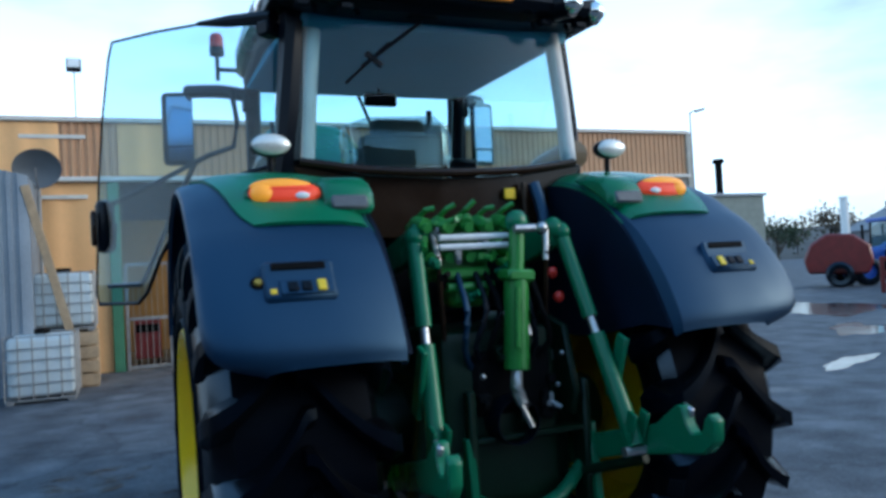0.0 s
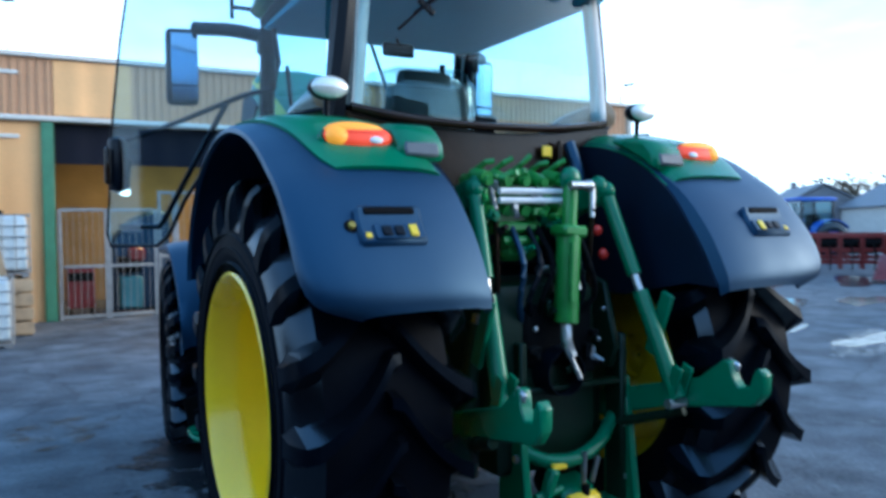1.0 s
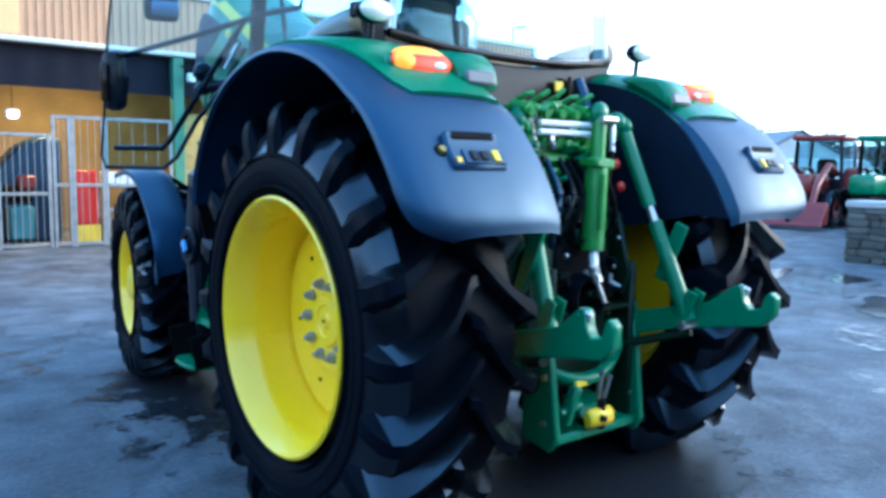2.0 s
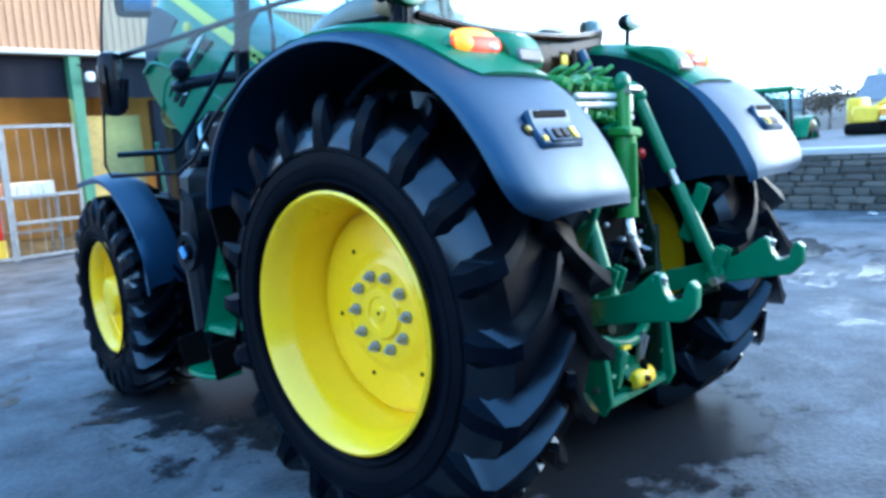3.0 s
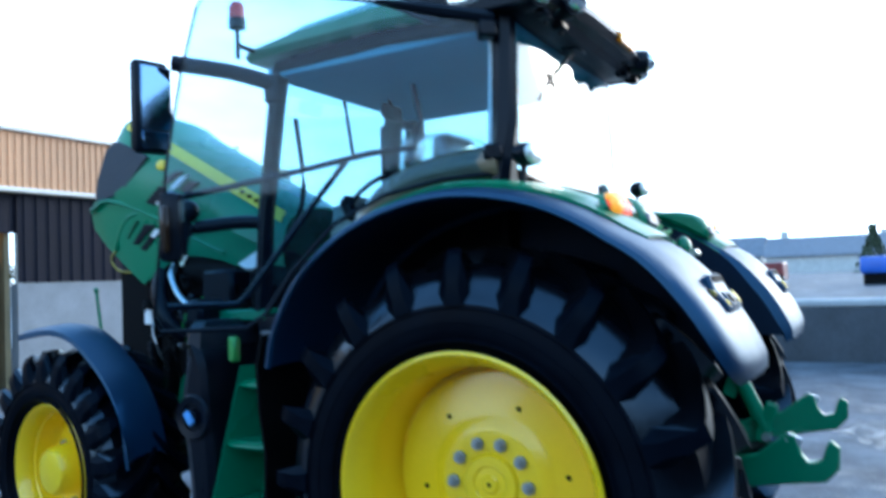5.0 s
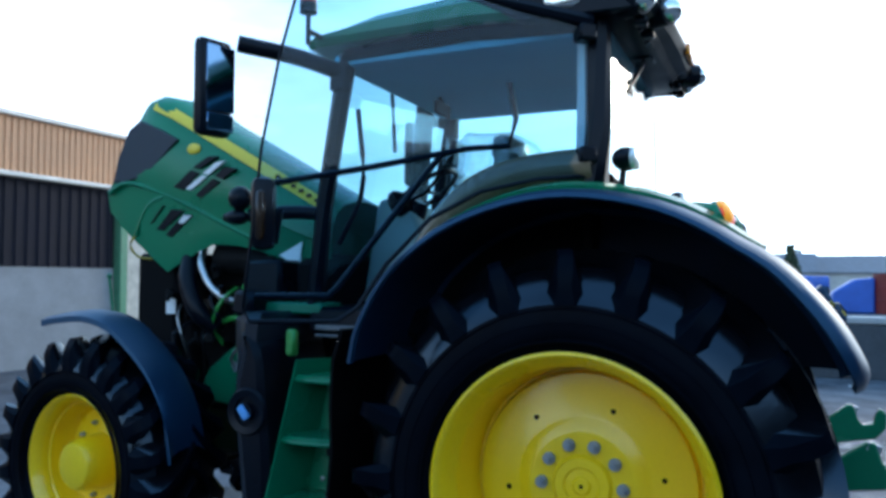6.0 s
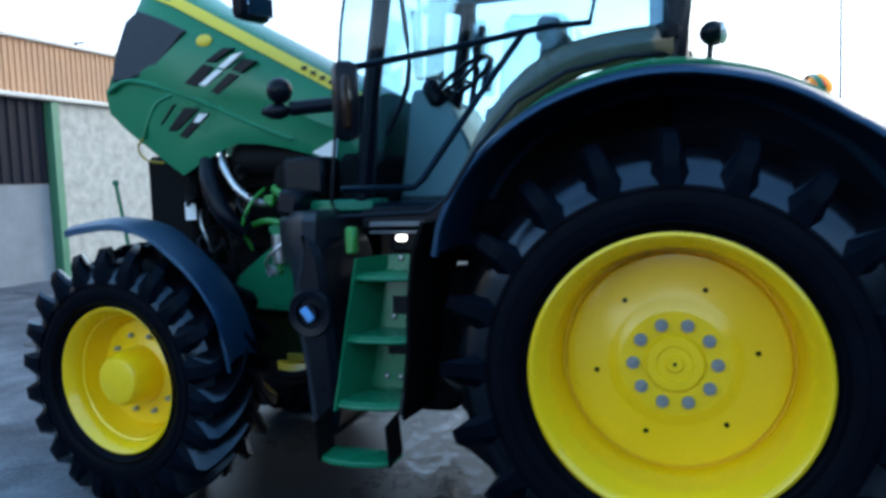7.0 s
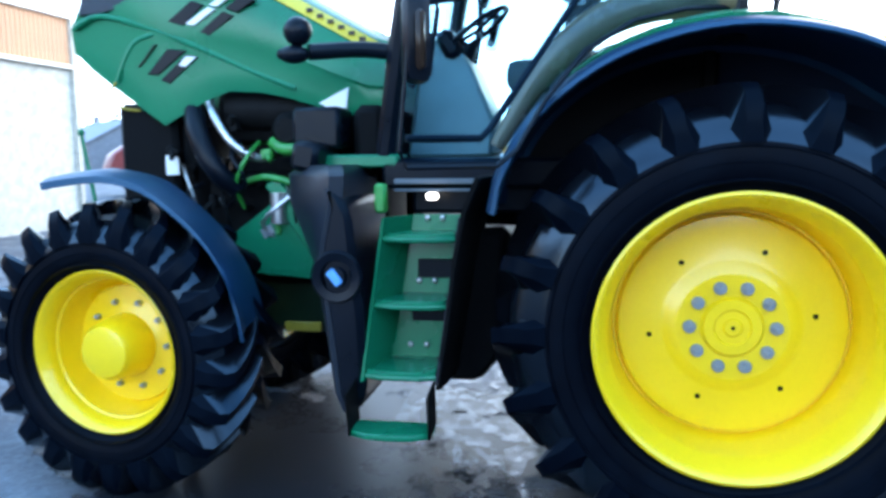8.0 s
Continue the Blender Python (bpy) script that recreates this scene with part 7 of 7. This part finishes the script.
def house(x, y, turn, w, d, eave, ridge, wall_mat, label, gables=0, windows=3):
    t = thing("house", label, "house", (x, y, 0), "houses beyond the yard")
    put = pose(x, y, 0, 0, 0, turn)
    def add(name, b, m, parent=t):
        bmesh.ops.transform(b.bm, matrix=put, verts=b.bm.verts[:])
        return part(name, b, m, parent)
    add("wall", B().prism([(-d / 2, 0), (d / 2, 0), (d / 2, eave), (0, ridge - 0.15), (-d / 2, eave)], -w / 2, w / 2, "x"), wall_mat)
    for s in (-1, 1):
        add("roof", B().prism([(0, ridge), (s * (d / 2 + 0.3), eave - 0.15), (s * (d / 2 + 0.3), eave), (0, ridge + 0.16)], -w / 2 - 0.25, w / 2 + 0.25, "x"), SLATE)
    add("chimney", B().box((w * 0.38, 0, ridge + 0.35), (0.7, 0.5, 1.0), bevel=0.02), wall_mat)
    for k in range(windows):
        xx = (k + 0.5) / windows * w - w / 2
        wf = add("window", B().box((xx, -d / 2 - 0.02, eave * 0.55), (0.9, 0.06, 1.1), bevel=0.01), GABLE)
        add("pane", B().box((xx, -d / 2 - 0.06, eave * 0.55), (0.74, 0.02, 0.94), bevel=0), BLACK, wf)
    for k in range(gables):
        xx = (k + 0.5) / gables * w * 0.8 - w * 0.4
        add("dormer", B().prism([(xx - 0.85, eave - 0.2), (xx + 0.85, eave - 0.2), (xx + 0.85, eave + 0.7), (xx, eave + 1.6), (xx - 0.85, eave + 0.7)], -d / 2 - 0.25, -d / 4, "y"), GABLE)
    return t


house(92, 19.0, 90, 9, 8, 3.2, 5.9, HARL, "grey house with a slate roof beyond the yard", 0, 3)
house(90, 13.4, 90, 8.4, 7, 2.8, 4.9, HARL, "row house with white gabled dormers", 3, 3)
house(84, 2.0, 90, 12, 8, 2.6, 4.4, HARL, "long low grey house with a slate roof", 0, 5)
house(86, -6.0, 90, 9, 8, 2.6, 4.2, HARL, "low grey house with a slate roof", 3, 3)
house(70, 38.0, 55, 12, 8, 3.0, 5.2, HARL, "house with a pale gable under dark trees", 1, 3)
house(74, 52.0, 50, 14, 9, 3.0, 5.4, SLATE, "long dark roofed house beyond the yard", 0, 4)

# ---- trees: tapered trunk with limbs and a broken crown of twig clumps
TWIG = M("winter_twigs", (0.085, 0.065, 0.045), 0.9, var=0.4, scale=2, bump=0)
LEAF = M("dark_leaf", (0.030, 0.050, 0.022), 0.8, var=0.4, scale=2, bump=0)
BARK = M("bark", (0.09, 0.07, 0.055), 0.9, var=0.3, scale=5, bump=0.3)


def tree(x, y, h, spread, mat, seed, label):
    rng = random.Random(seed)
    t = thing("tree", label, "tree", (x, y, 0), "trees along the horizon")
    b = B().tube([(x, y, 0), (x + 0.1, y, h * 0.35), (x - 0.1, y, h * 0.7)], [h * 0.035, h * 0.025, h * 0.010], 7)
    tips = []
    for k in range(9):
        a = rng.uniform(0, 2 * math.pi)
        z0 = h * rng.uniform(0.28, 0.6)
        e = (x + spread * rng.uniform(0.35, 0.8) * math.cos(a), y + spread * rng.uniform(0.35, 0.8) * math.sin(a), h * rng.uniform(0.6, 0.95))
        b.tube([(x, y, z0), ((x + e[0]) / 2, (y + e[1]) / 2, (z0 + e[2]) / 2 + 0.1), e], [h * 0.014, h * 0.009, h * 0.003], 5)
        tips.append(e)
    part("trunk", b, BARK, t)
    c = B()
    for k in range(520):
        e = rng.choice(tips)
        p = Vector((e[0] + rng.gauss(0, spread * 0.26), e[1] + rng.gauss(0, spread * 0.26), e[2] + rng.gauss(0, h * 0.13) - h * 0.03))
        if p.z < h * 0.18:
            continue
        s = h * rng.uniform(0.025, 0.055)
        q = Euler((rng.uniform(0, 6), rng.uniform(0, 6), rng.uniform(0, 6))).to_matrix()
        c.quad(*(p + q @ Vector(v) * s for v in ((-1, -0.35, 0), (0.2, -0.6, 0.2), (1, 0.3, 0), (-0.1, 0.6, -0.2))))
    part("crown", c, mat, t)


rng = random.Random(11)
spots = []
for k in range(30):
    az = radians(18 + 2.15 * k + rng.uniform(-0.8, 0.8))
    d = rng.uniform(105, 135)
    tree(d * math.sin(az), d * math.cos(az), rng.uniform(5.0, 7.2), rng.uniform(2.4, 3.6), TWIG if rng.random() < 0.75 else LEAF, 100 + k, "bare winter tree on the horizon")
tree(46, 42, 3.4, 2.2, LEAF, 5, "dark evergreen bush beside the shed")
tree(44.5, 44, 3.0, 2.0, LEAF, 6, "dark evergreen bush beside the shed")
for k, (x, y) in enumerate(((95, -16.5), (97, -18.2), (96, -19.5), (98, -21))):
    tree(x, y, rng.uniform(4.5, 6.0), 1.6, LEAF, 300 + k, "slim tree beyond the yard")
conifer = thing("conifer", "dark pointed conifer beyond the wall", "tree", (58, -1.4, 0))
part("trunk", B().rod((58, -1.5, 0), (58, -1.5, 2.0), 0.18), BARK, conifer)
cn = B()
for k in range(700):
    zz = rng.uniform(0.8, 4.3)
    rad = 0.28 + 1.15 * max(0.0, (3.6 - zz) / 2.8) ** 0.9 if zz < 3.6 else 0.28
    a = rng.uniform(0, 6.28)
    rr = rad * math.sqrt(rng.uniform(0.2, 1))
    p = Vector((58 + rr * math.cos(a), -1.5 + rr * math.sin(a), zz))
    q = Euler((rng.uniform(0, 6), rng.uniform(0, 6), rng.uniform(0, 6))).to_matrix()
    cn.quad(*(p + q @ Vector(v) * 0.16 for v in ((-1, -0.4, 0), (0.2, -0.6, 0.2), (1, 0.3, 0), (-0.1, 0.6, -0.2))))
part("crown", cn, LEAF, conifer)

# low rise of ground with hedges at the horizon
hb = B()
ring = []


def far(k):
    """The rise is higher to the east."""
    return max(0.0, min(1.0, (4 * k - 62) / 8)) * max(0.0, min(1.0, (118 - 4 * k) / 14))


for k in range(41):
    az = radians(-20 + 4 * k)
    ring.append([(dd * math.sin(az), dd * math.cos(az), zz + (0.9 * math.sin(k * 1.3) + 0.6 * math.sin(k * 2.9)) * (zz > 1)) for dd, zz in ((110, -0.1), (150, 2.2 + 1.6 * far(k)), (230, 4.6 + 3.6 * far(k)), (320, 4.9 + 5.2 * far(k)))])
hb.skin([[hb.bm.verts.new(p) for p in r] for r in ring])
setting("far_hill", hb, M("far_scrub", (0.050, 0.052, 0.050), 0.95, var=0.5, scale=0.08, fine=0.6, bump=0), "low wooded rise at the horizon")
silo = thing("white_chimney_stack", "sunlit white chimney stack among the far roofs", "chimney", (62, 49, 0))
part("shaft", B().rod((62, 49, 0.0), (62, 49, 6.0), 0.42, 0.36, seg=18), GABLE, silo)
part("cap", B().rod((62, 49, 6.0), (62, 49, 6.2), 0.44, 0.40, seg=18), GABLE, silo)

# papers and bits lying on the yard
for (x, y, s) in ((10.6, 1.15, 0.10), (9.9, -1.8, 0.06), (6.2, -2.4, 0.05)):
    pp = thing("scrap_paper", "scrap of white paper lying on the asphalt", "litter", (x, y, 0), "litter")
    part("sheet", B().box((x, y, 0.02), (s * 1.6, s, 0.03), (8, 5, 30), 0.004), WHITE, pp)

# ---------------------------------------------------------------- stones of the retaining wall
def stones():
    rng = random.Random(21)
    shapes = []
    for k in range(8):
        b = B().box((0, 0, 0), (1, 1, 1), bevel=0.09)
        for v in b.bm.verts:
            v.co += Vector((rng.uniform(-1, 1), rng.uniform(-1, 1), rng.uniform(-1, 1))) * 0.055
        shapes.append(b.mesh("stone", STONE))
    z = 0.0
    while z < 0.93:
        h = min(rng.uniform(0.09, 0.16), 0.95 - z)
        if h < 0.05:
            break
        y = WEND - 0.02
        while y > 0.75:
            w = rng.uniform(0.16, 0.46)
            ob = new("stone", rng.choice(shapes))
            ob.parent = retaining
            ob.matrix_basis = pose(WX + 0.02 + rng.uniform(-0.02, 0.02), y - w / 2, z + h / 2, rng.uniform(-2, 2), 0, rng.uniform(-3, 3)) @ Matrix.Diagonal((0.16, w * 0.95, h * 0.92, 1))
            y -= w
        x = WX + 0.08
        while x < WX + 0.5:
            w = rng.uniform(0.14, 0.30)
            ob = new("stone", rng.choice(shapes))
            ob.parent = retaining
            ob.matrix_basis = pose(x + w / 2, WEND + 0.0, z + h / 2) @ Matrix.Diagonal((w * 0.95, 0.14, h * 0.92, 1))
            x += w
        z += h


stones()
setting("concrete_facing", B().box((WX + 0.0, -8.6, 0.47), (0.14, 18.7, 0.94), bevel=0.01), M("dark_concrete", (0.055, 0.06, 0.066), 0.8, var=0.4, scale=1.5, fine=20, bump=0.2), "dark smooth concrete facing on the wall")
